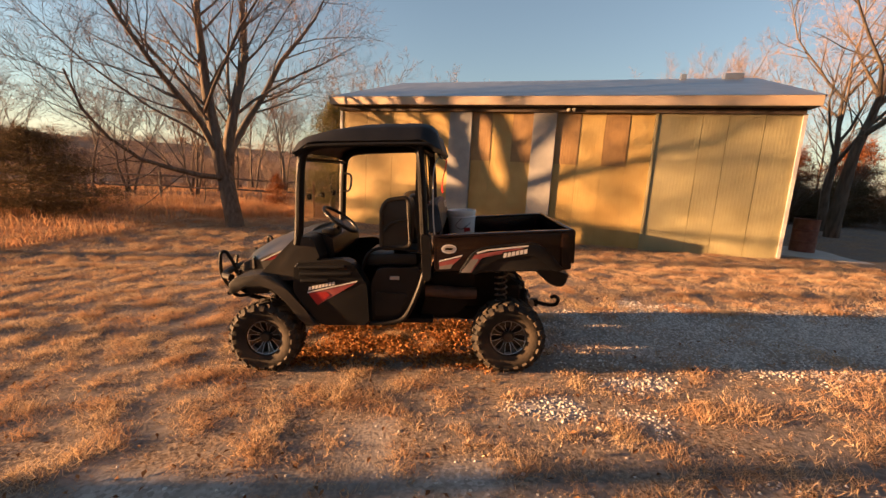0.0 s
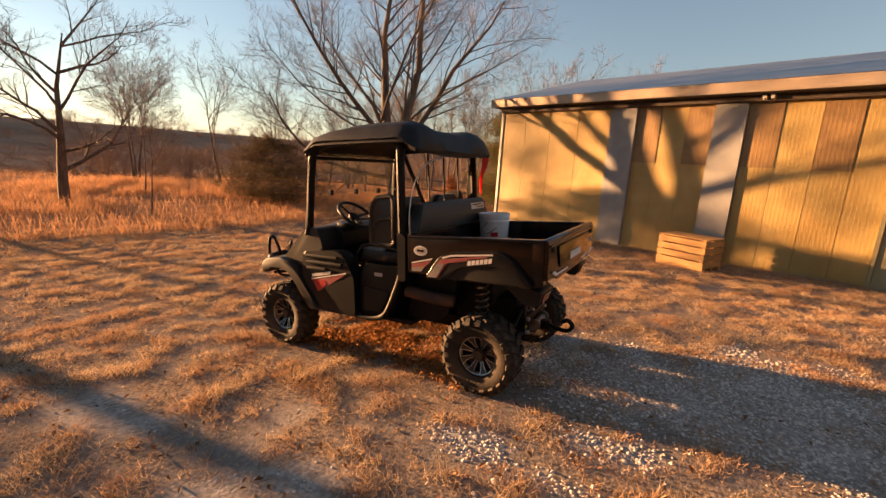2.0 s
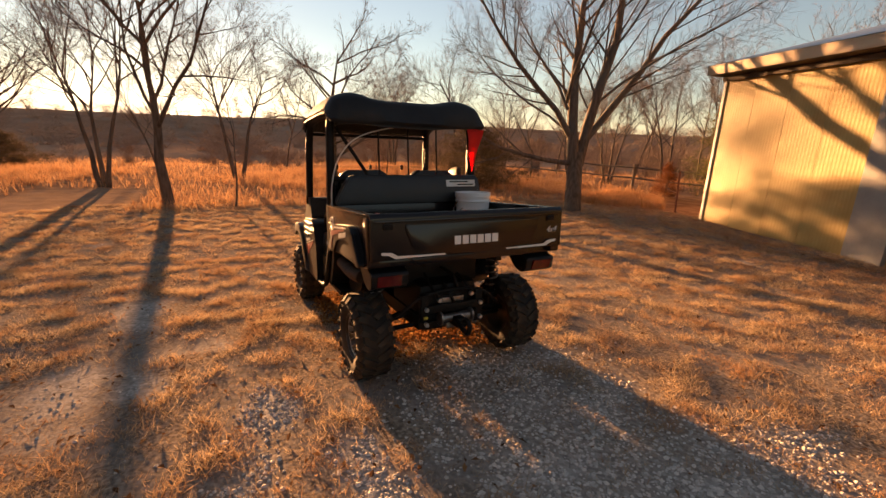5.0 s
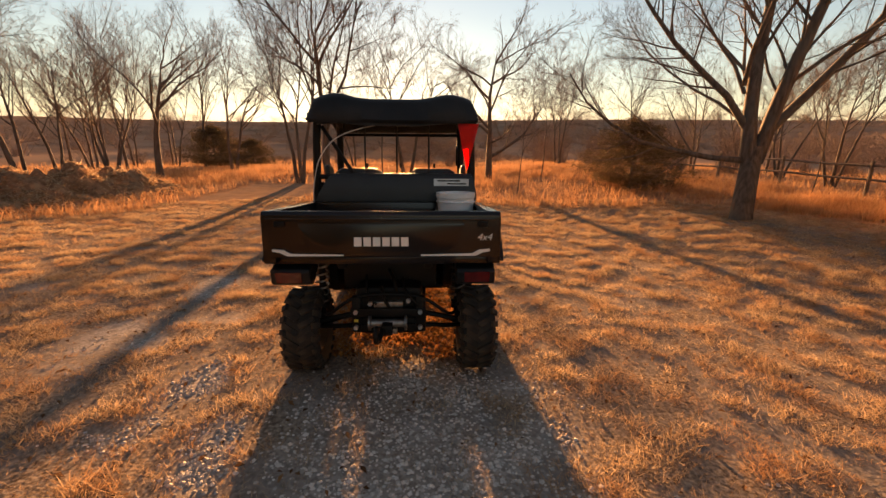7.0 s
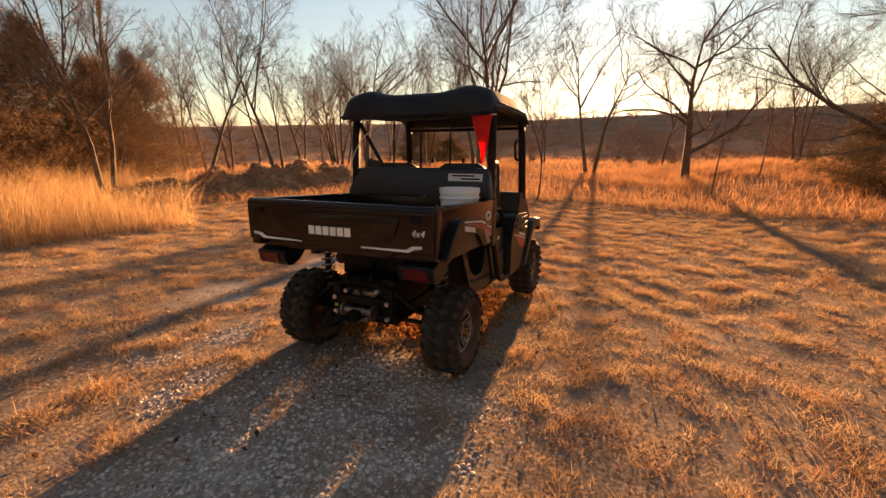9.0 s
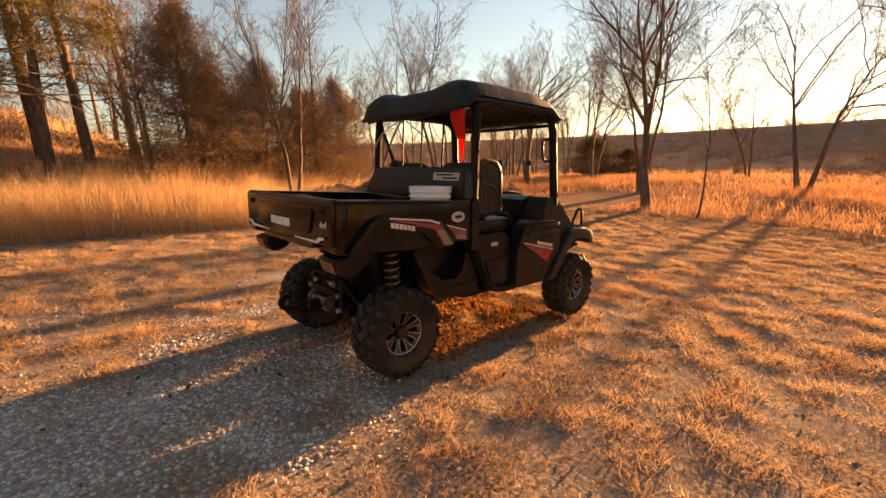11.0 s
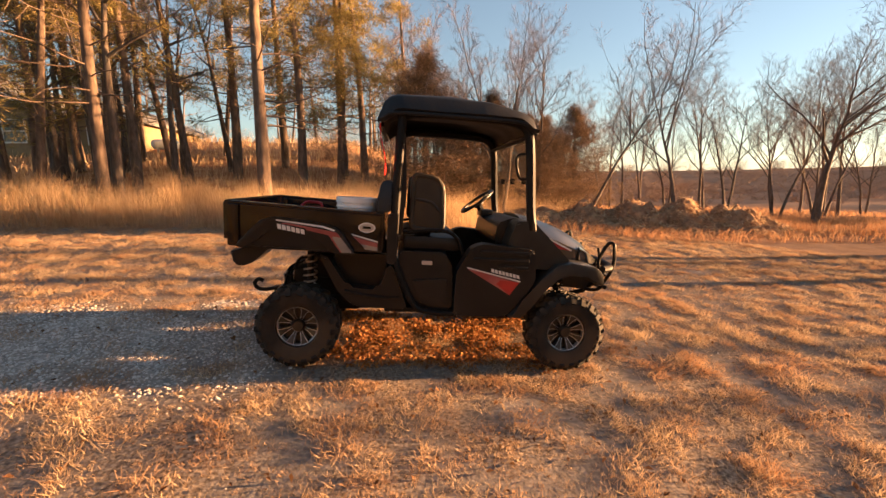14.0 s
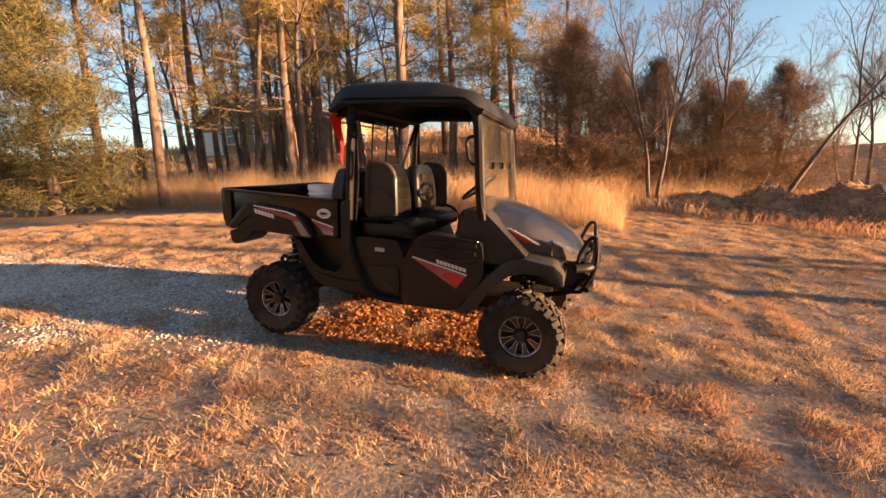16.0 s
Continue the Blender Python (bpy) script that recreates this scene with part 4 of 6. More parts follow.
def wheel(x, y, side, width, dusty):
    """side: +1 where the outer face looks to +y."""
    hub = bmesh.new()
    h = width / 2
    o = side
    lathe(hub, [(0.0, -0.02 * o), (0.06, -0.02 * o), (0.145, -h * 0.6 * o), (0.165, -h * 0.75 * o), (0.178, -h * 0.8 * o), (0.178, -h * 0.7 * o), (0.160, -h * 0.3 * o),
                (0.160, h * 0.55 * o), (0.178, h * 0.72 * o), (0.178, h * 0.80 * o), (0.168, h * 0.80 * o), (0.158, h * 0.62 * o), (0.150, h * 0.1 * o), (0.06, 0.01 * o), (0.0, 0.01 * o)], 40)
    w = part("wheel", hub, RIM_BLACK, vehicle, "dusty off-road wheel with a black and silver alloy rim", 40)
    w.location = (x, y, 0.308)
    w.scale = (0.93, 1.0, 0.93)
    # carcass
    bm = bmesh.new()
    prof = [(0.172, 0.80), (0.20, 0.93), (0.25, 1.0), (0.285, 0.96), (0.305, 0.80), (0.310, 0.4), (0.311, 0.0), (0.310, -0.4), (0.305, -0.80), (0.285, -0.96), (0.25, -1.0), (0.20, -0.93), (0.172, -0.80)]
    lathe(bm, [(r, a * h) for r, a in prof] + [(0.172, 0.80 * h)], 48)
    part("tyre", bm, RUBBER, w, "knobbly black tyre with tan dust on the sidewall", 30)
    # tread lugs in a chevron, and shoulder lugs
    n = 20
    if width not in LUGS:
        bars = bmesh.new()
        box(bars, -0.019, 0.019, -h * 0.46, h * 0.46, -0.012, 0.011)
        knobs = bmesh.new()
        box(knobs, -0.021, 0.021, -0.032, 0.032, -0.012, 0.009)
        LUGS[width] = []
        for bmx in (bars, knobs):
            me = bpy.data.meshes.new("tread_lug")
            bmx.to_mesh(me)
            bmx.free()
            me.materials.append(RUBBER)
            LUGS[width].append(me)
    for k in range(n):
        for s in (1, -1):
            a = 2 * math.pi * (k + (0.5 if s > 0 else 0)) / n
            for me, m in ((LUGS[width][0], Matrix.Rotation(a, 4, "Y") @ Matrix.Translation((0, s * h * 0.42, 0.316)) @ Matrix.Rotation(radians(34 * s), 4, "Z")),
                          (LUGS[width][1], Matrix.Rotation(a + 0.07, 4, "Y") @ Matrix.Translation((0, s * h * 0.90, 0.292)) @ Matrix.Rotation(radians(-52 * s), 4, "X"))):
                lug = new("tread_lug", me)
                lug.parent, lug.matrix_basis = w, m
    # dished black spokes, each with a machined outline
    f = h * 0.5 * o

    def face(v, lift):
        return f + (0.020 - (0.150 - v) * 0.42) * o + lift * o
    for k in range(8):
        R = Matrix.Rotation(2 * math.pi * (k + 0.5) / 8, 4, "Y")
        side_pts = [(0.011, 0.050), (0.014, 0.085), (0.022, 0.120), (0.034, 0.150)]
        bm = bmesh.new()
        ring = [(-u, v) for u, v in side_pts] + side_pts[::-1]
        lo = [bm.verts.new(R @ Vector((u, f - 0.045 * o, v))) for u, v in ring]
        hi = [bm.verts.new(R @ Vector((u, face(v, 0), v))) for u, v in ring]
        bm.faces.new(lo)
        bm.faces.new(hi[::-1])
        for i in range(8):
            bm.faces.new((lo[i], hi[i], hi[(i + 1) % 8], lo[(i + 1) % 8]))
        part("spoke", bm, RIM_BLACK, w, "black spoke with a machined silver outline")
        bm = bmesh.new()
        for sgn in (-1, 1):
            for (u0, v0), (u1, v1) in zip(side_pts, side_pts[1:]):
                q = [(u0, v0), (u1, v1), (u1 - 0.0055, v1), (u0 - 0.0035, v0)]
                a4 = [bm.verts.new(R @ Vector((sgn * u, face(v, -0.004), v))) for u, v in q]
                b4 = [bm.verts.new(R @ Vector((sgn * u, face(v, 0.0015), v))) for u, v in q]
                bm.faces.new(b4)
                for i in range(4):
                    bm.faces.new((a4[i], b4[i], b4[(i + 1) % 4], a4[(i + 1) % 4]))
        part("spoke_edge", bm, ALLOY, w, "thin machined silver spoke edge")
    bm = bmesh.new()
    lathe(bm, [(0, f - 0.05 * o), (0.055, f - 0.05 * o), (0.055, f - 0.01 * o), (0.04, f + 0.012 * o), (0, f + 0.014 * o)], 20)
    part("hub_cap", bm, RIM_BLACK, w, "", 40)
    bm = bmesh.new()
    lathe(bm, [(0.152, f - 0.02 * o), (0.158, f - 0.02 * o), (0.158, f + 0.021 * o), (0.153, f + 0.018 * o), (0.152, f - 0.02 * o)], 40)
    part("rim_ring", bm, ALLOY, w, "thin machined silver rim edge", 40)


wheel(-1.01, -0.635, -1, 0.23, True)
wheel(-1.01, 0.635, 1, 0.23, False)
wheel(1.05, -0.60, -1, 0.25, True)
wheel(1.05, 0.622, 1, 0.25, False)

# -- chassis and suspension --
vpart("chassis", lambda bm: (box(bm, -1.15, 1.22, -0.26, 0.26, 0.33, 0.44, 0.02), box(bm, -0.62, 0.42, -0.62, 0.62, 0.415, 0.455, 0.01)), FRAME_BLACK)
vpart("transaxle", lambda bm: box(bm, 0.62, 1.20, -0.24, 0.24, 0.30, 0.66, 0.06), FRAME_BLACK)
vpart("engine_cover", lambda bm: box(bm, 0.46, 1.02, -0.34, 0.34, 0.60, 0.89, 0.03), FRAME_BLACK)


def spring(bm, x, y, z0, z1, r, turns, wire):
    n = turns * 14
    tube(bm, [(x + r * math.cos(2 * math.pi * i / 14), y + r * math.sin(2 * math.pi * i / 14), z0 + (z1 - z0) * i / n) for i in range(n + 1)], wire, 6)


for sd in (-1, 1):
    for ax, z1 in ((-1.0, 0.80), (1.0, 0.88)):
        yy = sd * (0.44 if ax < 0 else 0.50)
        vpart("coil_spring", lambda bm: spring(bm, ax, yy, 0.50, z1 - 0.02, 0.048, 7, 0.008), STEEL if ax > 0 else FRAME_BLACK, "dull coil spring over a shock absorber")
        vpart("shock_absorber", lambda bm: (tube(bm, [(ax, yy, 0.36), (ax, yy, z1)], 0.024, 10), tube(bm, [(ax, yy, 0.44), (ax, yy, 0.49)], 0.052, 14)), FRAME_BLACK)
        for dx in (-0.15, 0.15):
            vpart("control_arm", lambda bm: tube(bm, [(ax + dx, sd * 0.22, 0.36), (ax + dx * 0.6, sd * 0.40, 0.33), (ax, sd * 0.56, 0.30)], 0.018, 8), FRAME_BLACK)
        vpart("half_shaft", lambda bm: tube(bm, [(ax + 0.03, sd * 0.2, 0.42), (ax + 0.03, sd * 0.58, 0.34)], 0.02, 8), FRAME_BLACK)
vpart("rear_plate", lambda bm: (box(bm, 1.24, 1.27, -0.26, 0.26, 0.46, 0.52, 0.006), box(bm, 1.20, 1.26, -0.25, -0.19, 0.40, 0.60, 0.006), box(bm, 1.20, 1.26, 0.19, 0.25, 0.40, 0.60, 0.006),
                                box(bm, 1.22, 1.25, -0.19, 0.19, 0.37, 0.40, 0.006)), FRAME_BLACK)
vpart("winch_drum", lambda bm: lathe(bm, [(0, -0.13), (0.05, -0.13), (0.05, -0.115), (0.028, -0.11), (0.028, 0.11), (0.05, 0.115), (0.05, 0.13), (0, 0.13)], 18, "y", (1.30, 0.0, 0.43)), STEEL)
for yy, zz in ((-0.22, 0.50), (0.22, 0.50), (-0.22, 0.39), (0.22, 0.39), (-0.12, 0.56), (0.14, 0.58)):
    vpart("bolt", lambda bm: lathe(bm, [(0, 0.03), (0.016, 0.03), (0.016, 0), (0, 0)], 6, "x", (1.262, yy, zz)), ALLOY, "bright bolt head")
for pts, r in (([(1.20, -0.05, 0.66), (1.26, -0.02, 0.58), (1.25, 0.02, 0.50)], 0.012), ([(1.12, 0.10, 0.70), (1.24, 0.12, 0.64), (1.26, 0.20, 0.55)], 0.010),
               ([(1.10, -0.16, 0.72), (1.23, -0.14, 0.62), (1.24, -0.08, 0.54)], 0.009), ([(1.05, 0.0, 0.74), (1.18, 0.04, 0.70), (1.22, 0.06, 0.60)], 0.014)):
    vpart("hose", lambda bm: tube(bm, spline(pts, 4), r, 7), FRAME_BLACK)
vpart("sway_bar", lambda bm: tube(bm, spline([(0.98, -0.50, 0.44), (1.20, -0.42, 0.46), (1.24, -0.2, 0.60), (1.24, 0.2, 0.60), (1.20, 0.42, 0.46), (0.98, 0.50, 0.44)], 4), 0.012, 7), FRAME_BLACK)
vpart("hitch_bracket", lambda bm: box(bm, 1.16, 1.24, -0.10, 0.10, 0.52, 0.56, 0.006), STEEL, "worn bare steel bracket")
vpart("hitch_plate", lambda bm: box(bm, 1.18, 1.28, -0.06, 0.06, 0.34, 0.38, 0.006), STEEL, "worn bare steel plate")
vpart("warning_tag", lambda bm: box(bm, 1.262, 1.268, -0.235, -0.205, 0.425, 0.445, 0.002), mat("yellow_tag", (0.6, 0.45, 0.04), 0.5, 0, (0.5, 0.38, 0.04), 20), "small yellow warning tag")
vpart("bed_hinge_bar", lambda bm: box(bm, 1.02, 1.42, -0.30, -0.25, 0.84, 0.895, 0.006), FRAME_BLACK)
vpart("bed_hinge_bar", lambda bm: box(bm, 1.02, 1.42, 0.25, 0.30, 0.84, 0.895, 0.006), FRAME_BLACK)
vpart("hitch_receiver", lambda bm: (box(bm, 1.18, 1.40, -0.035, 0.035, 0.375, 0.445, 0.006),), FRAME_BLACK)
vpart("tow_hook", lambda bm: tube(bm, spline([(1.38, -0.03, 0.42), (1.50, -0.04, 0.395), (1.565, -0.05, 0.405), (1.59, -0.05, 0.45), (1.555, -0.05, 0.485), (1.515, -0.05, 0.47)], 5), 0.018, 8), FRAME_BLACK, "curved steel tow hook")
vpart("muffler", lambda bm: tube(bm, spline([(0.36, -0.58, 0.69), (0.45, -0.58, 0.685), (0.65, -0.575, 0.665), (0.78, -0.54, 0.655)], 4), 0.05, 14), mat("rusty_pipe", (0.05, 0.03, 0.022), 0.7, 0.3, (0.10, 0.055, 0.035), 9, 0.2, 60), "dark rusty exhaust pipe")
vpart("side_fairing", lambda bm: prism(bm, rounded([(0.92, 0.84), (0.86, 0.84), (0.70, 0.60), (0.47, 0.585), (0.405, 0.78), (0.37, 0.78), (0.24, 0.44), (0.66, 0.455), (0.77, 0.56)], 0.04), "y", 0.47, 0.63, 0.02), BODY_BLACK, "moulded black rear side fairing")
vpart("fairing_pocket", lambda bm: prism(bm, rounded([(0.86, 0.84), (0.38, 0.84), (0.34, 0.50), (0.66, 0.50), (0.74, 0.58)], 0.05), "y", 0.40, 0.50, 0.03), BODY_BLACK)
vpart("fairing_ridge", lambda bm: tube(bm, spline([(0.72, 0.632, 0.575), (0.60, 0.638, 0.548), (0.42, 0.640, 0.53), (0.31, 0.636, 0.535)], 4), 0.011, 7), BODY_BLACK)
vpart("inner_fairing", lambda bm: prism(bm, rounded([(0.80, 0.84), (0.42, 0.84), (0.30, 0.44), (0.62, 0.455), (0.72, 0.56)], 0.05), "y", -0.52, -0.44, 0.02), FRAME_BLACK)

# -- front body --
def hood_sections():
    out = []
    for x, w, zb, ze, zc in ((-0.68, 0.50, 0.86, 1.10, 1.195), (-0.80, 0.505, 0.84, 1.075, 1.175), (-0.98, 0.49, 0.83, 1.02, 1.125), (-1.14, 0.455, 0.82, 0.955, 1.06),
                             (-1.27, 0.40, 0.80, 0.895, 0.985), (-1.345, 0.34, 0.79, 0.845, 0.915), (-1.385, 0.29, 0.785, 0.81, 0.85)):
        half = [(w, zb), (w + 0.01, ze - 0.02), (w - 0.03, ze + 0.01), (w * 0.66, ze + (zc - ze) * 0.55), (w * 0.52, ze + (zc - ze) * 0.86), (w * 0.2, zc)]
        out.append([(x, y, z) for y, z in half] + [(x, -y, z) for y, z in half[::-1]])
    return out


hood = vpart("hood", lambda bm: loft(bm, hood_sections()), HOOD_PAINT, "glossy black hood with a raised centre", 32)
vpart("front_fascia", lambda bm: (prism(bm, rounded([(-1.40, 0.80), (-1.30, 0.85), (-1.10, 0.83), (-1.06, 0.60), (-1.34, 0.58)], 0.03), "y", -0.34, 0.34, 0.02),), BODY_BLACK)
for k in range(4):
    vpart("grille_bar", lambda bm: box(bm, -1.405, -1.37, -0.22, 0.22, 0.64 + 0.035 * k, 0.652 + 0.035 * k, 0.003), FRAME_BLACK)
for sd in (-1, 1):
    def lamp(bm):
        loft(bm, [[(-1.16, sd * 0.475, 0.86), (-1.16, sd * 0.475, 0.95), (-1.17, sd * 0.42, 0.965), (-1.17, sd * 0.40, 0.86)],
                  [(-1.28, sd * 0.425, 0.825), (-1.28, sd * 0.42, 0.90), (-1.295, sd * 0.36, 0.91), (-1.295, sd * 0.34, 0.82)],
                  [(-1.365, sd * 0.335, 0.80), (-1.365, sd * 0.335, 0.85), (-1.375, sd * 0.27, 0.855), (-1.375, sd * 0.26, 0.80)]])
    vpart("headlight", lamp, LAMP_GLASS, "swept-back clear headlight", 40)
    vpart("hood_decal", lambda bm: prism(bm, [(-0.80, 1.03), (-0.86, 1.025), (-1.06, 0.935), (-0.98, 0.945)], "y", *ys(sd, 0.506, 0.512)), RED, "small red hood stripe", None)
    vpart("hood_stripe", lambda bm: prism(bm, [(-0.79, 1.045), (-0.87, 1.037), (-1.08, 0.94), (-1.07, 0.932), (-0.86, 1.028), (-0.80, 1.034)], "y", *ys(sd, 0.507, 0.514)), WHITE, "thin white pinstripe", None)
    # cowl side, fender with flare, side panel
    vpart("cowl_panel", lambda bm: prism(bm, rounded([(-1.02, 0.86), (-0.80, 1.07), (-0.69, 1.17), (-0.56, 1.165), (-0.50, 0.97), (-0.62, 0.80), (-0.9, 0.80)], 0.03), "y", *ys(sd, 0.44, 0.665), 0.02), DUSTY_BLACK)
    flare = [(-1.275, 0.70), (-1.265, 0.79), (-1.20, 0.845), (-1.0, 0.872), (-0.88, 0.845), (-0.76, 0.72), (-0.64, 0.545), (-0.52, 0.425), (-0.63, 0.42), (-0.70, 0.50), (-0.80, 0.64), (-0.89, 0.755), (-0.99, 0.79), (-1.14, 0.785), (-1.20, 0.745), (-1.21, 0.70)]
    vpart("front_fender", lambda bm: prism(bm, flare, "y", *ys(sd, 0.34, 0.735), 0.02), DUSTY_BLACK, "moulded black fender flare")
    outline = rounded([(-0.705, 0.955), (-0.30, 0.985), (-0.215, 0.95), (-0.11, 0.76), (-0.105, 0.425), (-0.52, 0.425), (-0.66, 0.60), (-0.73, 0.72)], 0.035)
    side = vpart("side_panel", lambda bm: prism(bm, outline, "y", *ys(sd, 0.58, 0.71), 0.018), BODY_BLACK, "moulded black lower side panel")
    for z, a, b in ((0.925, -0.67, -0.29), (0.868, -0.665, -0.24), (0.812, -0.66, -0.43)):
        vpart("moulded_rib", lambda bm: prism(bm, rounded([(a, z - 0.018), (b, z - 0.010), (b + 0.01, z + 0.014), (a, z + 0.012)], 0.01, 3), "y", *ys(sd, 0.70, 0.726), 0.007), BODY_BLACK, "", 35, side)
    vpart("red_wedge", lambda bm: prism(bm, [(-0.60, 0.700), (-0.19, 0.795), (-0.21, 0.782), (-0.53, 0.600)], "y", *ys(sd, 0.709, 0.7135)), FADED_RED, "dark red wedge decal", None, side)
    vpart("red_tip", lambda bm: prism(bm, [(-0.60, 0.700), (-0.45, 0.715), (-0.42, 0.685), (-0.53, 0.600)], "y", *ys(sd, 0.7140, 0.7152)), RED, "bright red decal tip", None, side)
    vpart("white_line", lambda bm: prism(bm, [(-0.61, 0.712), (-0.19, 0.806), (-0.19, 0.798), (-0.605, 0.702)], "y", *ys(sd, 0.709, 0.7155)), WHITE, "", None, side)
    for k in range(8):
        x0 = -0.600 + 0.0285 * k
        vpart("decal_bar", lambda bm: prism(bm, [(x0, 0.727 + 0.006 * k), (x0 + 0.021, 0.731 + 0.006 * k), (x0 + 0.026, 0.759 + 0.006 * k), (x0 + 0.005, 0.755 + 0.006 * k)], "y", *ys(sd, 0.709, 0.7145)), WHITE, "plain white decal bar", None, side)
    # sill, step-in floor edge
    vpart("sill_tube", lambda bm: tube(bm, spline([(-0.11, sd * 0.685, 0.435), (0.05, sd * 0.685, 0.437), (0.17, sd * 0.685, 0.47), (0.24, sd * 0.685, 0.56), (0.32, sd * 0.68, 0.74), (0.36, sd * 0.67, 0.86)], 4), 0.022, 10), FRAME_BLACK)
    seat_box = vpart("seat_base", lambda bm: prism(bm, rounded([(-0.10, 0.45), (0.19, 0.45), (0.33, 0.72), (0.33, 0.90), (-0.03, 0.90), (-0.09, 0.78)], 0.03), "y", *ys(sd, 0.03, 0.645), 0.015), BODY_BLACK)
    vpart("step_recess", lambda bm: prism(bm, rounded([(-0.07, 0.49), (0.14, 0.49), (0.22, 0.68), (-0.05, 0.70)], 0.03), "y", *ys(sd, 0.645, 0.662), 0.008), BODY_BLACK, "", 35, seat_box)
    vpart("badge", lambda bm: box(bm, 0.07, 0.15, *ys(sd, 0.645, 0.652), 0.80, 0.83, 0.002), SILVER, "small silver badge", None, seat_box)
    # seats
    seat = vpart("seat_cushion", lambda bm: box(bm, -0.15, 0.30, *ys(sd, 0.06, 0.60), 0.90, 1.015, 0.045), VINYL)
    def seat_shape(bm):
        secs = []
        for z, half, xf, xb in ((1.02, 0.215, 0.085, 0.20), (1.06, 0.245, 0.075, 0.215), (1.20, 0.250, 0.085, 0.225), (1.34, 0.235, 0.105, 0.235), (1.42, 0.205, 0.125, 0.235), (1.455, 0.150, 0.150, 0.225)):
            ring = rounded([(xf, -half), (xb, -half), (xb, half), (xf, half)], 0.045, 3)
            secs.append([(x, sd * 0.325 + y, z) for x, y in ring])
        loft(bm, secs)
    back = vpart("seat_back", seat_shape, VINYL, "", 40)
    for z in (1.12, 1.21, 1.30):
        vpart("quilted_rib", lambda bm: box(bm, 0.070 + 0.1 * (z - 1.1), 0.10 + 0.1 * (z - 1.1), *ys(sd, 0.17, 0.48), z, z + 0.075, 0.012), VINYL, "", 35, back)
    edge = rounded([(0.00, 1.055), (0.012, 1.38), (0.06, 1.455), (0.235, 1.475), (0.245, 1.07)], 0.045, 4)
    guard = vpart("hip_guard", lambda bm: prism(bm, edge, "y", *ys(sd, 0.575, 0.600), 0.006), GUARD_DUST, "dusty moulded hip guard panel beside the seat")
    vpart("guard_rim", lambda bm: tube(bm, [(a, sd * 0.598, b) for a, b in edge], 0.019, 8, True), GUARD_DUST, "", 35, guard)
    vpart("guard_rib", lambda bm: tube(bm, spline([(0.03, sd * 0.600, 1.20), (0.10, sd * 0.602, 1.27), (0.22, sd * 0.600, 1.29)], 4), 0.012, 7), GUARD_DUST, "", 35, guard)
    vpart("hip_rail", lambda bm: tube(bm, spline([(-0.17, sd * 0.60, 0.88), (-0.13, sd * 0.61, 0.985), (-0.05, sd * 0.61, 1.05), (0.10, sd * 0.61, 1.06), (0.30, sd * 0.60, 1.03)], 4), 0.014, 8), FRAME_BLACK)
    # cab frame
    vpart("front_post", lambda bm: tube(bm, spline([(-0.69, sd * 0.645, 1.10), (-0.665, sd * 0.645, 1.25), (-0.625, sd * 0.635, 1.70), (-0.585, sd * 0.625, 1.845), (-0.47, sd * 0.615, 1.90), (-0.2, sd * 0.61, 1.915), (0.20, sd * 0.61, 1.915), (0.33, sd * 0.63, 1.885)], 5), 0.036, 10), FRAME_BLACK)
    vpart("rear_post", lambda bm: tube(bm, spline([(0.375, sd * 0.66, 0.80), (0.365, sd * 0.655, 1.2), (0.35, sd * 0.645, 1.7), (0.34, sd * 0.63, 1.89)], 4), 0.034, 10), FRAME_BLACK)
    vpart("post_boot", lambda bm: prism(bm, rounded([(0.345, 0.80), (0.415, 0.80), (0.42, 1.17), (0.34, 1.19)], 0.02), "y", *ys(sd, 0.61, 0.695), 0.012), BODY_BLACK)
    vpart("seat_belt", lambda bm: loft(bm, [[(0.31, sd * 0.635, 1.75), (0.31, sd * 0.625, 1.75), (0.355, sd * 0.62, 1.75), (0.355, sd * 0.63, 1.75)],
                                            [(0.29, sd * 0.645, 1.35), (0.29, sd * 0.635, 1.35), (0.335, sd * 0.63, 1.35), (0.335, sd * 0.64, 1.35)],
                                            [(0.31, sd * 0.655, 1.02), (0.31, sd * 0.645, 1.02), (0.355, sd * 0.64, 1.02), (0.355, sd * 0.65, 1.02)]]), VINYL)
    vpart("belt_guide", lambda bm: box(bm, 0.29, 0.34, *ys(sd, 0.60, 0.64), 1.22, 1.34, 0.01), FRAME_BLACK)
    # brush guard side loops
    vpart("guard_loop", lambda bm: tube(bm, spline([(-1.26, sd * 0.40, 0.60), (-1.37, sd * 0.42, 0.60), (-1.415, sd * 0.44, 0.67), (-1.465, sd * 0.47, 0.81), (-1.46, sd * 0.47, 0.97), (-1.445, sd * 0.46, 1.005), (-1.41, sd * 0.45, 0.995), (-1.36, sd * 0.44, 0.89), (-1.345, sd * 0.44, 0.81)], 4), 0.015, 8), FRAME_BLACK)
    vpart("bumper_bracket", lambda bm: box(bm, -1.42, -1.08, *ys(sd, 0.24, 0.28), 0.60, 0.66, 0.008), FRAME_BLACK)
    vpart("lower_strut", lambda bm: tube(bm, [(-1.12, sd * 0.26, 0.50), (-1.30, sd * 0.30, 0.56), (-1.43, sd * 0.42, 0.74)], 0.02, 8), FRAME_BLACK)
    # bed side
    bed_side = vpart("bed_side", lambda bm: prism(bm, [(0.455, 0.885), (1.50, 0.895), (1.50, 1.195), (0.455, 1.160)], "y", *ys(sd, 0.655, 0.700), 0.006), BED_STEEL)
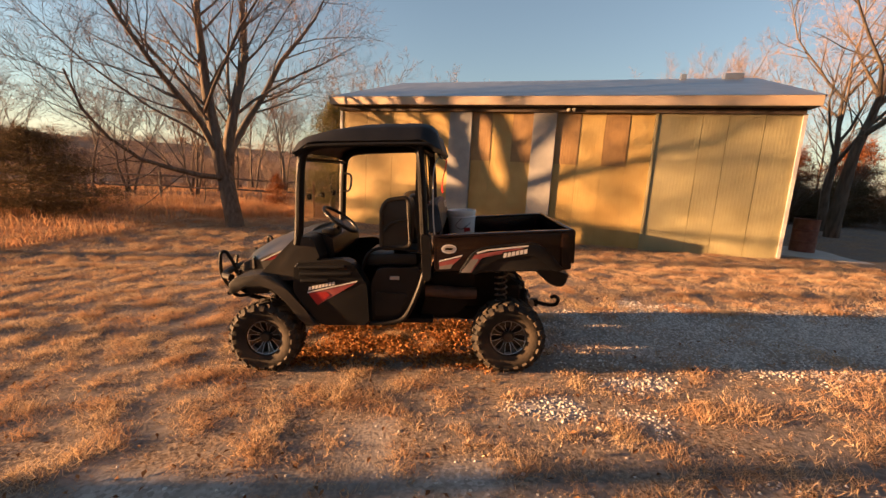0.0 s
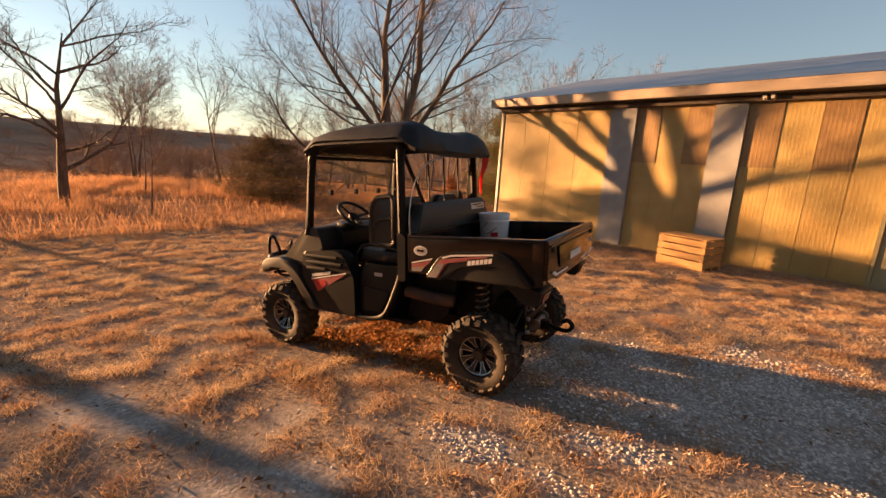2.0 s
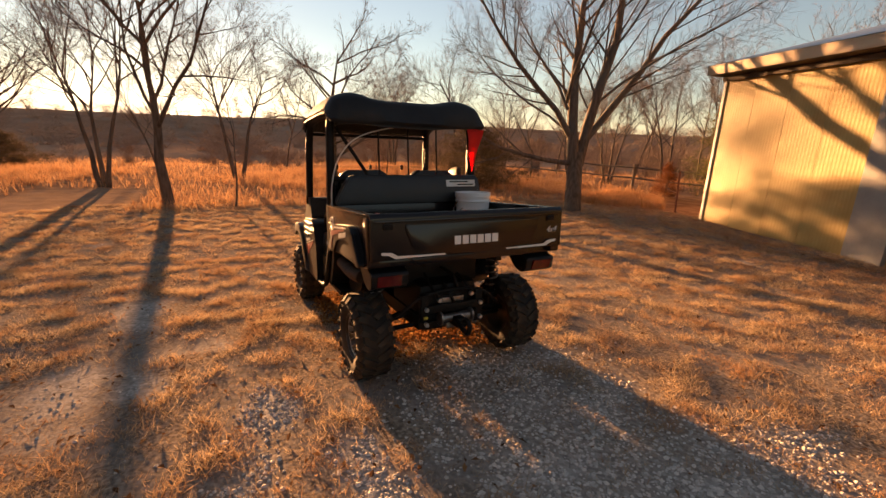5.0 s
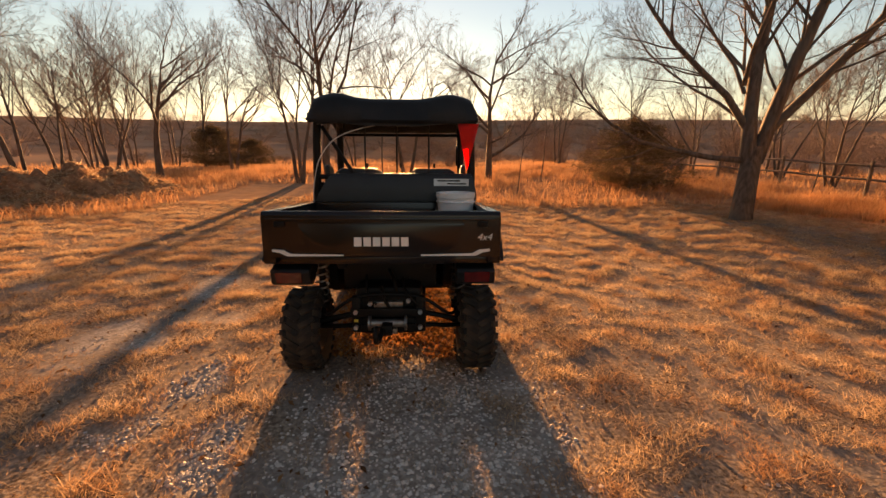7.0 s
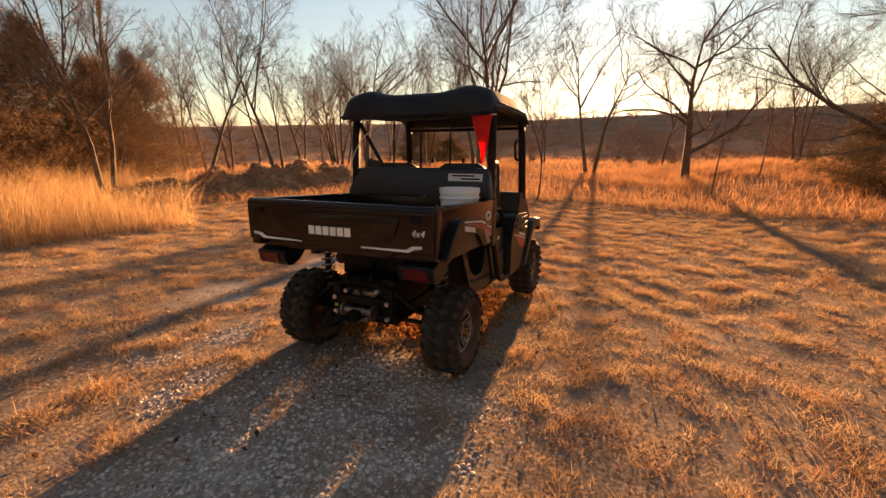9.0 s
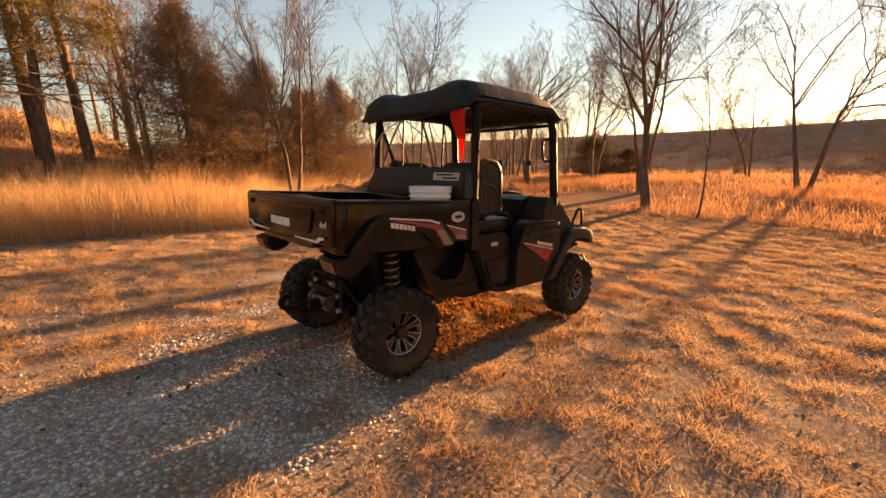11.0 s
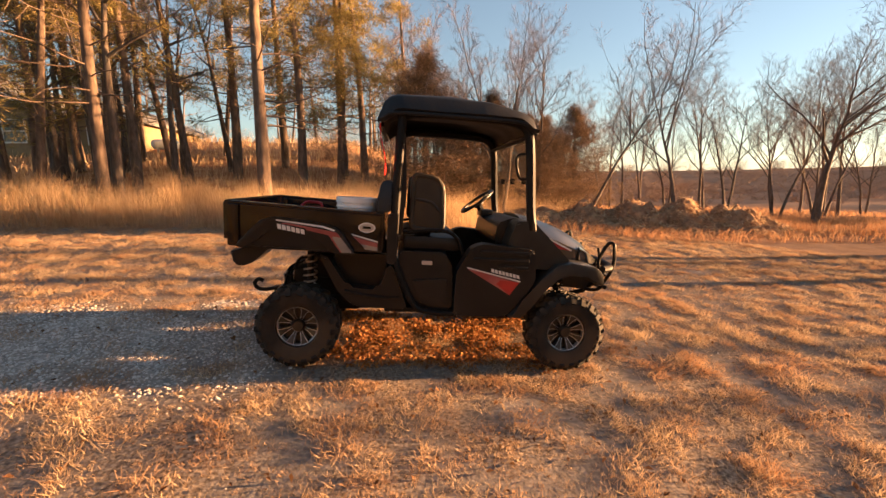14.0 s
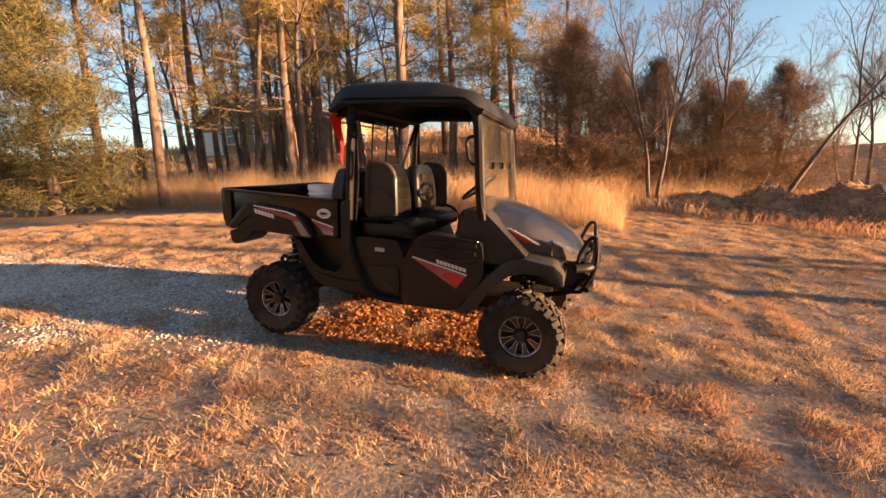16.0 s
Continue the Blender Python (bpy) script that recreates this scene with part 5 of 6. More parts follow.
    vpart("top_rail", lambda bm: prism(bm, [(0.455, 1.160), (1.535, 1.197), (1.535, 1.218), (0.455, 1.180)], "y", *ys(sd, 0.645, 0.712), 0.008), BED_STEEL, "", 35, bed_side)
    vpart("corner_post", lambda bm: prism(bm, rounded([(1.455, 0.89), (1.535, 0.90), (1.535, 1.20), (1.455, 1.195)], 0.012, 2), "y", *ys(sd, 0.64, 0.716), 0.008), BED_STEEL, "", 35, bed_side)
    arch = rounded([(0.635, 0.872), (0.755, 1.045), (0.86, 1.085), (1.22, 1.118), (1.30, 1.095), (1.478, 0.90), (1.40, 0.885), (1.26, 1.005), (1.20, 1.02), (0.92, 0.985), (0.80, 0.872)], 0.03, 3)
    flare = vpart("bed_fender", lambda bm: prism(bm, rounded([(0.635, 0.872), (0.755, 1.045), (0.86, 1.085), (1.22, 1.118), (1.30, 1.095), (1.478, 0.895)], 0.04, 3), "y", *ys(sd, 0.66, 0.738), 0.014), BODY_BLACK, "arched black bed fender")
    vpart("flare_lip", lambda bm: prism(bm, arch, "y", *ys(sd, 0.735, 0.752), 0.006), BODY_BLACK, "", 35, flare)
    vpart("fender_stripe", lambda bm: prism(bm, [(0.66, 0.885), (0.772, 1.026), (1.00, 1.062), (0.985, 1.035), (0.83, 1.005), (0.745, 0.885)], "y", *ys(sd, 0.750, 0.7545)), FADED_RED, "dark red fender stripe", None, flare)
    vpart("fender_grey", lambda bm: prism(bm, [(0.66, 0.885), (0.745, 0.992), (0.80, 0.998), (0.80, 0.985), (0.735, 0.885)], "y", *ys(sd, 0.750, 0.7560)), DULL_SILVER, "dull grey stripe end", None, flare)
    vpart("fender_red", lambda bm: prism(bm, [(0.80, 1.032), (1.12, 1.082), (1.16, 1.075), (0.98, 1.046), (0.86, 1.02)], "y", *ys(sd, 0.750, 0.7560)), FADED_RED, "dark red fender stripe", None, flare)
    vpart("fender_white", lambda bm: prism(bm, [(0.785, 1.046), (0.87, 1.070), (1.19, 1.102), (1.19, 1.092), (0.87, 1.058), (0.79, 1.034)], "y", *ys(sd, 0.750, 0.7565)), WHITE, "thin white stripe", None, flare)
    for k in range(6):
        x0 = 0.995 + 0.032 * k
        vpart("name_bar", lambda bm: prism(bm, [(x0, 1.003 + 0.006 * k), (x0 + 0.025, 1.008 + 0.006 * k), (x0 + 0.029, 1.042 + 0.006 * k), (x0 + 0.004, 1.037 + 0.006 * k)], "y", *ys(sd, 0.735, 0.7555)), WHITE, "plain white name bar", None, flare)
    vpart("bed_red_stripe", lambda bm: prism(bm, [(0.485, 0.905), (0.485, 0.955), (0.665, 1.000), (0.585, 0.925)], "y", *ys(sd, 0.699, 0.7035)), FADED_RED, "dark red bed stripe", None, bed_side)
    vpart("bed_grey_stripe", lambda bm: prism(bm, [(0.485, 0.900), (0.485, 0.925), (0.60, 0.945), (0.575, 0.905)], "y", *ys(sd, 0.6995, 0.7050)), DULL_SILVER, "", None, bed_side)
    vpart("bed_white_stripe", lambda bm: prism(bm, [(0.485, 0.960), (0.485, 0.970), (0.675, 1.018), (0.668, 1.006)], "y", *ys(sd, 0.699, 0.7040)), WHITE, "", None, bed_side)
    vpart("oval_sticker", lambda bm: prism(bm, [(0.566 + 0.062 * math.cos(2 * math.pi * k / 28), 1.066 + 0.037 * math.sin(2 * math.pi * k / 28)) for k in range(28)], "y", *ys(sd, 0.699, 0.7030)), WHITE, "white oval sticker", None, bed_side)
    vpart("sticker_ring", lambda bm: prism(bm, [(0.566 + 0.050 * math.cos(2 * math.pi * k / 28), 1.066 + 0.028 * math.sin(2 * math.pi * k / 28)) for k in range(28)], "y", *ys(sd, 0.703, 0.7040)), SILVER, "", None, bed_side)
    vpart("sticker_bar", lambda bm: prism(bm, [(0.536, 1.058), (0.596, 1.058), (0.596, 1.076), (0.536, 1.076)], "y", *ys(sd, 0.704, 0.7048)), BED_STEEL, "", None, bed_side)
    # tail lamp under the bed corner
    pod = vpart("tail_lamp", lambda bm: prism(bm, rounded([(1.26, 0.885), (1.42, 0.885), (1.525, 0.855), (1.50, 0.765), (1.45, 0.745), (1.37, 0.775), (1.30, 0.84)], 0.015, 3), "y", *ys(sd, 0.45, 0.69), 0.012), BODY_BLACK, "black tail lamp housing")
    vpart("lens", lambda bm: loft(bm, [[(1.496, ya, 0.775), (1.512, ya, 0.775), (1.536, ya, 0.845), (1.518, ya, 0.845)] for ya in ys(sd, 0.50, 0.655)]), RED_LENS, "red tail lamp lens", 35, pod)
    vpart("silver_strip", lambda bm: prism(bm, [(sd * 0.645, 1.000), (sd * 0.58, 0.995), (sd * 0.54, 0.972), (sd * 0.23, 0.966), (sd * 0.23, 0.958), (sd * 0.56, 0.957), (sd * 0.60, 0.978), (sd * 0.645, 0.985)], "x", 1.572, 1.578), WHITE, "bright silver-white tailgate strip", None)

# bumper tube and centre uprights of the brush guard
vpart("bumper_bar", lambda bm: tube(bm, spline([(-1.33, -0.56, 0.80), (-1.43, -0.48, 0.805), (-1.475, -0.25, 0.81), (-1.48, 0.0, 0.81), (-1.475, 0.25, 0.81), (-1.43, 0.48, 0.805), (-1.33, 0.56, 0.80)], 4), 0.03, 10), FRAME_BLACK, "black tubular front bumper")
vpart("guard_bar", lambda bm: tube(bm, spline([(-1.42, -0.46, 0.63), (-1.455, -0.2, 0.60), (-1.455, 0.2, 0.60), (-1.42, 0.46, 0.63)], 4), 0.018, 8), FRAME_BLACK)
for yy in (-0.2, 0.2):
    vpart("guard_upright", lambda bm: tube(bm, spline([(-1.45, yy, 0.60), (-1.475, yy, 0.80), (-1.46, yy * 0.95, 0.93)], 4), 0.014, 8), FRAME_BLACK)

# dash, steering
vpart("dashboard", lambda bm: (prism(bm, rounded([(-0.70, 1.165), (-0.58, 1.175), (-0.46, 1.13), (-0.44, 0.98), (-0.58, 0.75), (-0.70, 0.70)], 0.03), "y", -0.45, 0.45, 0.015),), BODY_BLACK)
vpart("instrument_pod", lambda bm: box(bm, -0.56, -0.44, -0.42, -0.18, 1.13, 1.20, 0.02), BODY_BLACK)
sw_m = Matrix.Translation((-0.415, -0.31, 1.272)) @ Matrix.Rotation(radians(38), 4, "Y")


def wheel_ring(bm):
    tube(bm, [sw_m @ Vector((0.175 * math.cos(2 * math.pi * k / 32), 0.175 * math.sin(2 * math.pi * k / 32), 0)) for k in range(32)], 0.015, 8, True)


steer = vpart("steering_wheel", wheel_ring, VINYL, "black three-spoke steering wheel")
for a in (90, 210, 330):
    vpart("spoke", lambda bm: tube(bm, [sw_m @ Vector((0.03 * math.cos(radians(a)), 0.03 * math.sin(radians(a)), -0.03)), sw_m @ Vector((0.17 * math.cos(radians(a)), 0.17 * math.sin(radians(a)), 0))], 0.011, 6), VINYL, "", 35, steer)
vpart("steering_hub", lambda bm: (lathe(bm, [(0, -0.05), (0.05, -0.05), (0.055, -0.02), (0.0, -0.015)], 16, "z"), bmesh.ops.transform(bm, matrix=sw_m, verts=bm.verts[:])), VINYL, "", 35, steer)
vpart("steering_column", lambda bm: tube(bm, [(-0.43, -0.31, 1.235), (-0.56, -0.31, 1.05)], 0.03, 8), FRAME_BLACK)
vpart("grab_handle", lambda bm: tube(bm, spline([(-0.61, 0.60, 1.675), (-0.555, 0.595, 1.665), (-0.535, 0.595, 1.62), (-0.555, 0.595, 1.52), (-0.585, 0.60, 1.485), (-0.63, 0.605, 1.49)], 4), 0.012, 8), FRAME_BLACK)

# cross bars, screen rods, windscreen
vpart("cross_bar", lambda bm: tube(bm, [(-0.60, -0.62, 1.79), (-0.60, 0.62, 1.79)], 0.016, 8), FRAME_BLACK)
vpart("cross_bar", lambda bm: tube(bm, [(0.345, -0.63, 1.86), (0.345, 0.63, 1.86)], 0.026, 8), FRAME_BLACK)
vpart("cross_bar", lambda bm: tube(bm, [(0.37, -0.65, 1.385), (0.37, 0.65, 1.385)], 0.022, 8), FRAME_BLACK)
for yy in (-0.245, 0.02, 0.29):
    vpart("screen_rod", lambda bm: tube(bm, [(0.37, yy, 1.37), (0.35, yy, 1.87)], 0.0075, 6), FRAME_BLACK)
vpart("brace", lambda bm: tube(bm, [(0.35, -0.60, 1.80), (0.37, -0.33, 1.39)], 0.016, 6), FRAME_BLACK)
for z0, z1 in ((1.165, 1.475), (1.478, 1.84)):
    xa, xb = -0.70 + (z0 - 1.165) * 0.11, -0.70 + (z1 - 1.165) * 0.11
    pane = vpart("windscreen_pane", lambda bm: loft(bm, [[(xa, -0.60, z0), (xa - 0.006, -0.60, z0), (xa - 0.006, 0.60, z0), (xa, 0.60, z0)], [(xb, -0.60, z1), (xb - 0.006, -0.60, z1), (xb - 0.006, 0.60, z1), (xb, 0.60, z1)]]), CLEAR, "clear scratched plastic windscreen", None)
    pane.visible_shadow = False
vpart("windscreen_seam", lambda bm: box(bm, -0.674, -0.655, -0.60, 0.60, 1.466, 1.488, 0.004), CLEAR, "clear plastic joining strip")
for yy in (-0.36, 0.0, 0.36):
    vpart("windscreen_clip", lambda bm: box(bm, -0.69, -0.65, yy - 0.012, yy + 0.012, 1.45, 1.50, 0.004), FRAME_BLACK)

# roof: padded canvas shell with two raised humps and a drooping edge
def roof(bm):
    nx, ny = 26, 26
    top, low = [], []
    for i in range(nx + 1):
        u = -1 + 2 * i / nx
        x = -0.075 + 0.595 * u
        rt, rl = [], []
        for j in range(ny + 1):
            v = -1 + 2 * j / ny
            y = 0.69 * v
            e = max(0.0, 1 - abs(v) ** 18) ** 0.5 * max(0.0, 1 - abs(u) ** 9) ** 0.5
            rim = 1.925 - 0.085 * smooth01(abs(u), 0.72, 1.0)
            z = rim + (2.022 - rim) * e
            z += 0.046 * math.exp(-((abs(v) - 0.68) / 0.2) ** 2) * e * smooth01(u, -0.75, 0.1)
            z -= 0.055 * smooth01(-u, 0.35, 1.0) * e
            z += 0.007 * noise.noise(Vector((x * 5, y * 5, 1)))
            rt.append(bm.verts.new((x, y, z)))
            edge = max(abs(u), abs(v)) > 0.93
            rl.append(bm.verts.new((x * 0.97, y * 0.97, (z - 0.025) if edge else z - 0.045)))
        top.append(rt)
        low.append(rl)
    for i in range(nx):
        for j in range(ny):
            bm.faces.new((top[i][j], top[i + 1][j], top[i + 1][j + 1], top[i][j + 1]))
            bm.faces.new((low[i][j], low[i][j + 1], low[i + 1][j + 1], low[i + 1][j]))
    for i in range(nx):
        for j in (0, ny):
            bm.faces.new((top[i][j], low[i][j], low[i + 1][j], top[i + 1][j]))
    for j in range(ny):
        for i in (0, nx):
            bm.faces.new((top[i][j], top[i][j + 1], low[i][j + 1], low[i][j]))


canopy = vpart("roof", roof, CANVAS, "padded black canvas roof", 50)
vpart("rear_valance", lambda bm: prism(bm, rounded([(-0.62, 1.80), (-0.55, 1.855), (0.55, 1.855), (0.62, 1.80), (0.45, 1.815), (0.2, 1.795), (-0.2, 1.795), (-0.45, 1.815)], 0.015, 2), "x", 0.475, 0.495, 0.004), CANVAS, "", 40, canopy)
for sd in (-1, 1):
    vpart("side_edge", lambda bm: tube(bm, spline([(-0.655, sd * 0.66, 1.815), (-0.58, sd * 0.675, 1.875), (-0.42, sd * 0.68, 1.895), (0.33, sd * 0.685, 1.895), (0.46, sd * 0.675, 1.87), (0.51, sd * 0.66, 1.825)], 5), 0.014, 8), CANVAS, "", 40, canopy)

# -- bed --
vpart("bed_floor", lambda bm: box(bm, 0.46, 1.50, -0.655, 0.655, 0.893, 0.935, 0.004), BED_STEEL)
for k in range(9):
    vpart("bed_floor_rib", lambda bm: box(bm, 0.50, 1.48, -0.56 + 0.14 * k - 0.02, -0.56 + 0.14 * k + 0.02, 0.935, 0.945, 0.003), BED_STEEL)
vpart("headboard", lambda bm: box(bm, 0.445, 0.475, -0.70, 0.70, 0.90, 1.18, 0.006), BED_STEEL)
gate = vpart("tailgate", lambda bm: prism(bm, rounded([(1.515, 0.945), (1.562, 0.945), (1.562, 1.20), (1.545, 1.222), (1.515, 1.222)], 0.008, 2), "y", -0.705, 0.705, 0.006), BED_STEEL, "black steel tailgate")
vpart("raised_field", lambda bm: prism(bm, rounded([(-0.50, 1.155), (0.50, 1.155), (0.44, 1.00), (0.30, 0.975), (-0.30, 0.975), (-0.44, 1.00)], 0.03), "x", 1.555, 1.575, 0.008), BED_STEEL, "", 35, gate)
vpart("pressed_rib", lambda bm: box(bm, 1.555, 1.572, -0.68, 0.68, 1.168, 1.186, 0.006), BED_STEEL, "", 35, gate)
vpart("lower_lip", lambda bm: prism(bm, rounded([(-0.45, 0.945), (0.45, 0.945), (0.40, 0.90), (-0.40, 0.90)], 0.01, 2), "x", 1.51, 1.545, 0.004), BED_STEEL, "", 35, gate)
for k in range(6):
    y0 = -0.165 + 0.0555 * k
    vpart("name_bar", lambda bm: prism(bm, [(y0, 1.016), (y0 + 0.044, 1.016), (y0 + 0.044, 1.070), (y0, 1.070)], "x", 1.574, 1.579), WHITE, "plain white name bar", None, gate)
for yy in (-0.60, 0.60):
    vpart("latch", lambda bm: box(bm, 1.545, 1.575, yy - 0.03, yy + 0.03, 1.13, 1.165, 0.006), FRAME_BLACK, "", 35, gate)


def lettering(name, text, size, m, material, parent, label):
    cu = bpy.data.curves.new(name, "FONT")
    cu.body, cu.size, cu.extrude, cu.align_x, cu.align_y = text, size, 0.0015, "CENTER", "CENTER"
    cu.shear = 0.25
    tmp = bpy.data.objects.new("lettering_source", cu)
    scene.collection.objects.link(tmp)
    me = bpy.data.meshes.new_from_object(tmp.evaluated_get(bpy.context.evaluated_depsgraph_get()))
    bpy.data.objects.remove(tmp)
    me.materials.clear()
    me.materials.append(material)
    ob = new(name, me)
    ob.parent, ob.matrix_basis = parent, m
    ob["label"] = label
    return ob


lettering("lettering", "4x4", 0.058, Matrix.Translation((1.5655, 0.612, 1.068)) @ Matrix.Rotation(radians(90), 4, "Z") @ Matrix.Rotation(radians(90), 4, "X"), WHITE, gate, "white 4x4 lettering")

# ---- things carried in the bed ----
BLACK_POLY = mat("black_polyethylene", (0.007, 0.007, 0.007), 0.5, 0, (0.013, 0.012, 0.011), 4, 0.12, 200)
BUCKET_WHITE = mat("white_bucket_plastic", (0.82, 0.82, 0.82), 0.4, 0, (0.74, 0.73, 0.71), 6, 0.03, 40)


def on_vehicle(ob):
    ob.matrix_world = VEH_M
    return ob


# black panel closing the cab behind the seats
bm = bmesh.new()
loft(bm, [[(0.40, -0.645, 1.185), (0.505, -0.645, 1.185), (0.505, 0.69, 1.185), (0.40, 0.69, 1.185)],
          [(0.40, -0.63, 1.25), (0.505, -0.62, 1.25), (0.505, 0.685, 1.25), (0.40, 0.685, 1.25)],
          [(0.385, -0.54, 1.395), (0.475, -0.53, 1.395), (0.475, 0.66, 1.395), (0.385, 0.66, 1.395)],
          [(0.40, -0.50, 1.418), (0.455, -0.50, 1.418), (0.455, 0.64, 1.418), (0.40, 0.64, 1.418)]])
bmesh.ops.bevel(bm, geom=bm.edges[:], offset=0.01, segments=2, affect="EDGES")
back_panel = part("cab_back_panel", bm, BLACK_POLY, vehicle, "black padded panel behind the seats", 35)
bm = bmesh.new()
loft(bm, [[(0.490, 0.33, 1.318), (0.496, 0.33, 1.318), (0.496, 0.62, 1.318), (0.490, 0.62, 1.318)], [(0.4785, 0.33, 1.376), (0.4845, 0.33, 1.376), (0.4845, 0.62, 1.376), (0.4785, 0.62, 1.376)]])
part("sticker", bm, SILVER, back_panel, "grey and white warning sticker")
for z, a, b in ((1.336, 0.44, 0.60), (1.360, 0.36, 0.55)):
    bm = bmesh.new()
    x = 0.496 - (z - 1.318) * 0.2
    box(bm, x - 0.006, x + 0.0015, a, b, z - 0.006, z + 0.006)
    part("sticker_bar", bm, BED_STEEL, back_panel)

bucket = on_vehicle(empty("bucket"))
tagged(bucket, "white plastic bucket with a small red label in the bed", "bucket")
bm = bmesh.new()
c = (0.66, 0.50, 0)
lathe(bm, [(0, 0.945), (0.125, 0.945), (0.130, 0.955), (0.147, 1.235), (0.154, 1.238), (0.154, 1.275), (0.148, 1.277), (0.141, 1.275), (0.124, 0.965), (0, 0.960)], 32, "z", c)
part("body", bm, BUCKET_WHITE, bucket, "", 40)
for z in (1.245, 1.205):
    bm = bmesh.new()
    lathe(bm, [(0.146, z - 0.006), (0.155, z - 0.004), (0.155, z + 0.004), (0.146, z + 0.006)], 32, "z", c)
    part("rib", bm, BUCKET_WHITE, bucket, "", 40)
bm = bmesh.new()
prism(bm, [(-0.05, 1.06), (0.02, 1.06), (0.02, 1.10), (-0.05, 1.10)], "x", 0.138, 0.1445)
lab = part("label", bm, RED, bucket, "red printed label")
lab.matrix_basis = Matrix.Translation((0.66, 0.50, 0)) @ Matrix.Rotation(radians(-60), 4, "Z")
bm = bmesh.new()
tube(bm, spline([(0.66, 0.352, 1.20), (0.60, 0.345, 1.13), (0.66, 0.33, 1.09), (0.75, 0.35, 1.15)], 4), 0.004, 6)
part("handle", bm, STEEL, bucket)

can = on_vehicle(empty("fuel_can"))
tagged(can, "red plastic fuel can lying in the bed", "fuel can")
RED_PLASTIC = mat("red_can_plastic", (0.42, 0.02, 0.025), 0.4, 0, (0.3, 0.015, 0.02), 6, 0.05, 60)
bm = bmesh.new()
box(bm, 1.03, 1.36, -0.64, -0.42, 0.947, 1.125, 0.035)
part("body", bm, RED_PLASTIC, can, "", 40)
bm = bmesh.new()
tube(bm, spline([(1.09, -0.53, 1.12), (1.12, -0.53, 1.165), (1.24, -0.53, 1.168), (1.30, -0.53, 1.12)], 4), 0.014, 8)
part("handle", bm, RED_PLASTIC, can, "", 40)
bm = bmesh.new()
lathe(bm, [(0, 1.12), (0.03, 1.12), (0.03, 1.155), (0.0, 1.16)], 14, "z", (1.06, -0.53, 0))
part("cap", bm, BED_STEEL, can, "black screw cap", 40)

flag = on_vehicle(empty("safety_flag"))
tagged(flag, "bent pale whip pole with a red pennant", "flag")
bm = bmesh.new()
tube(bm, spline([(0.45, -0.672, 1.17), (0.44, -0.66, 1.35), (0.44, -0.60, 1.55), (0.44, -0.45, 1.71), (0.46, -0.15, 1.80), (0.50, 0.2, 1.822), (0.50, 0.52, 1.825), (0.495, 0.72, 1.818)], 6), 0.005, 6)
part("pole", bm, PALE_ROD, flag, "", 60)
bm = bmesh.new()
rows = []
for i in range(9):
    t = i / 8
    w = 0.083 * (1 - t) + 0.004
    x = 0.497 - 0.05 * t + 0.008 * math.sin(t * 7)
    rows.append([bm.verts.new((x + 0.006 * math.sin(9 * t + k * 1.7), 0.608 + w * (k - 2) / 2, 1.824 - 0.375 * t)) for k in range(5)])
for a, b in zip(rows, rows[1:]):
    for k in range(4):
        bm.faces.new((a[k], a[k + 1], b[k + 1], b[k]))
bmesh.ops.solidify(bm, geom=bm.faces[:], thickness=0.002)
part("pennant", bm, FLAG_RED, flag, "narrow red triangular pennant", 60)
bm = bmesh.new()
tube(bm, [(0.45, -0.672, 1.14), (0.45, -0.672, 1.19)], 0.012, 8)
part("mount", bm, STEEL, flag)

# ---- things in the yard ----
CRATE_WOOD = mat("weathered_crate_wood", (0.33, 0.19, 0.07), 0.8, 0, (0.45, 0.27, 0.105), 5, 0.4, 60, 0.3, stretch=(0.3, 3, 3), per_object=0.12)


def crate():
    c = empty("wooden_crate")
    tagged(c, "weathered slatted wooden crate beside the shed wall", "crate")
    L, W, H = 1.02, 0.78, 0.68

    def board(x0, x1, y0, y1, z0, z1):
        bm = bmesh.new()
        box(bm, x0, x1, y0, y1, z0, z1, 0.004)
        return bm
    for k in range(4):
        z0 = 0.09 + k * 0.148
        for y0, y1 in ((-W / 2, -W / 2 + 0.02), (W / 2 - 0.02, W / 2)):
            part("slat", board(-L / 2 + random.uniform(-.004, .004), L / 2, y0, y1, z0, z0 + 0.125), CRATE_WOOD, c)
        for x0, x1 in ((-L / 2 + 0.001, -L / 2 + 0.021), (L / 2 - 0.021, L / 2 - 0.001)):
            part("slat", board(x0, x1, -W / 2 + 0.022, W / 2 - 0.022, z0, z0 + 0.125), CRATE_WOOD, c)
    for sx in (-1, 1):
        for sy in (-1, 1):
            part("corner_post", board(sx * (L / 2 - 0.065) - 0.04, sx * (L / 2 - 0.065) + 0.04, sy * (W / 2 - 0.045) - 0.022, sy * (W / 2 - 0.045) + 0.022, 0, H), CRATE_WOOD, c)
    for k in range(6):
        y0 = -W / 2 + k * 0.131
        part("lid_board", board(-L / 2 - 0.01, L / 2 + 0.01, y0, y0 + 0.122, H, H + 0.02), CRATE_WOOD, c)
    for yy in (-W / 2 + 0.05, 0, W / 2 - 0.05):
        part("skid", board(-L / 2, L / 2, yy - 0.04, yy + 0.04, 0.0, 0.085), CRATE_WOOD, c)
    return c


cr = crate()
cr.matrix_world = Matrix.Translation((2.15, 7.45, ground_z(2.15, 7.45) - 0.02)) @ Matrix.Rotation(radians(-26), 4, "Z")

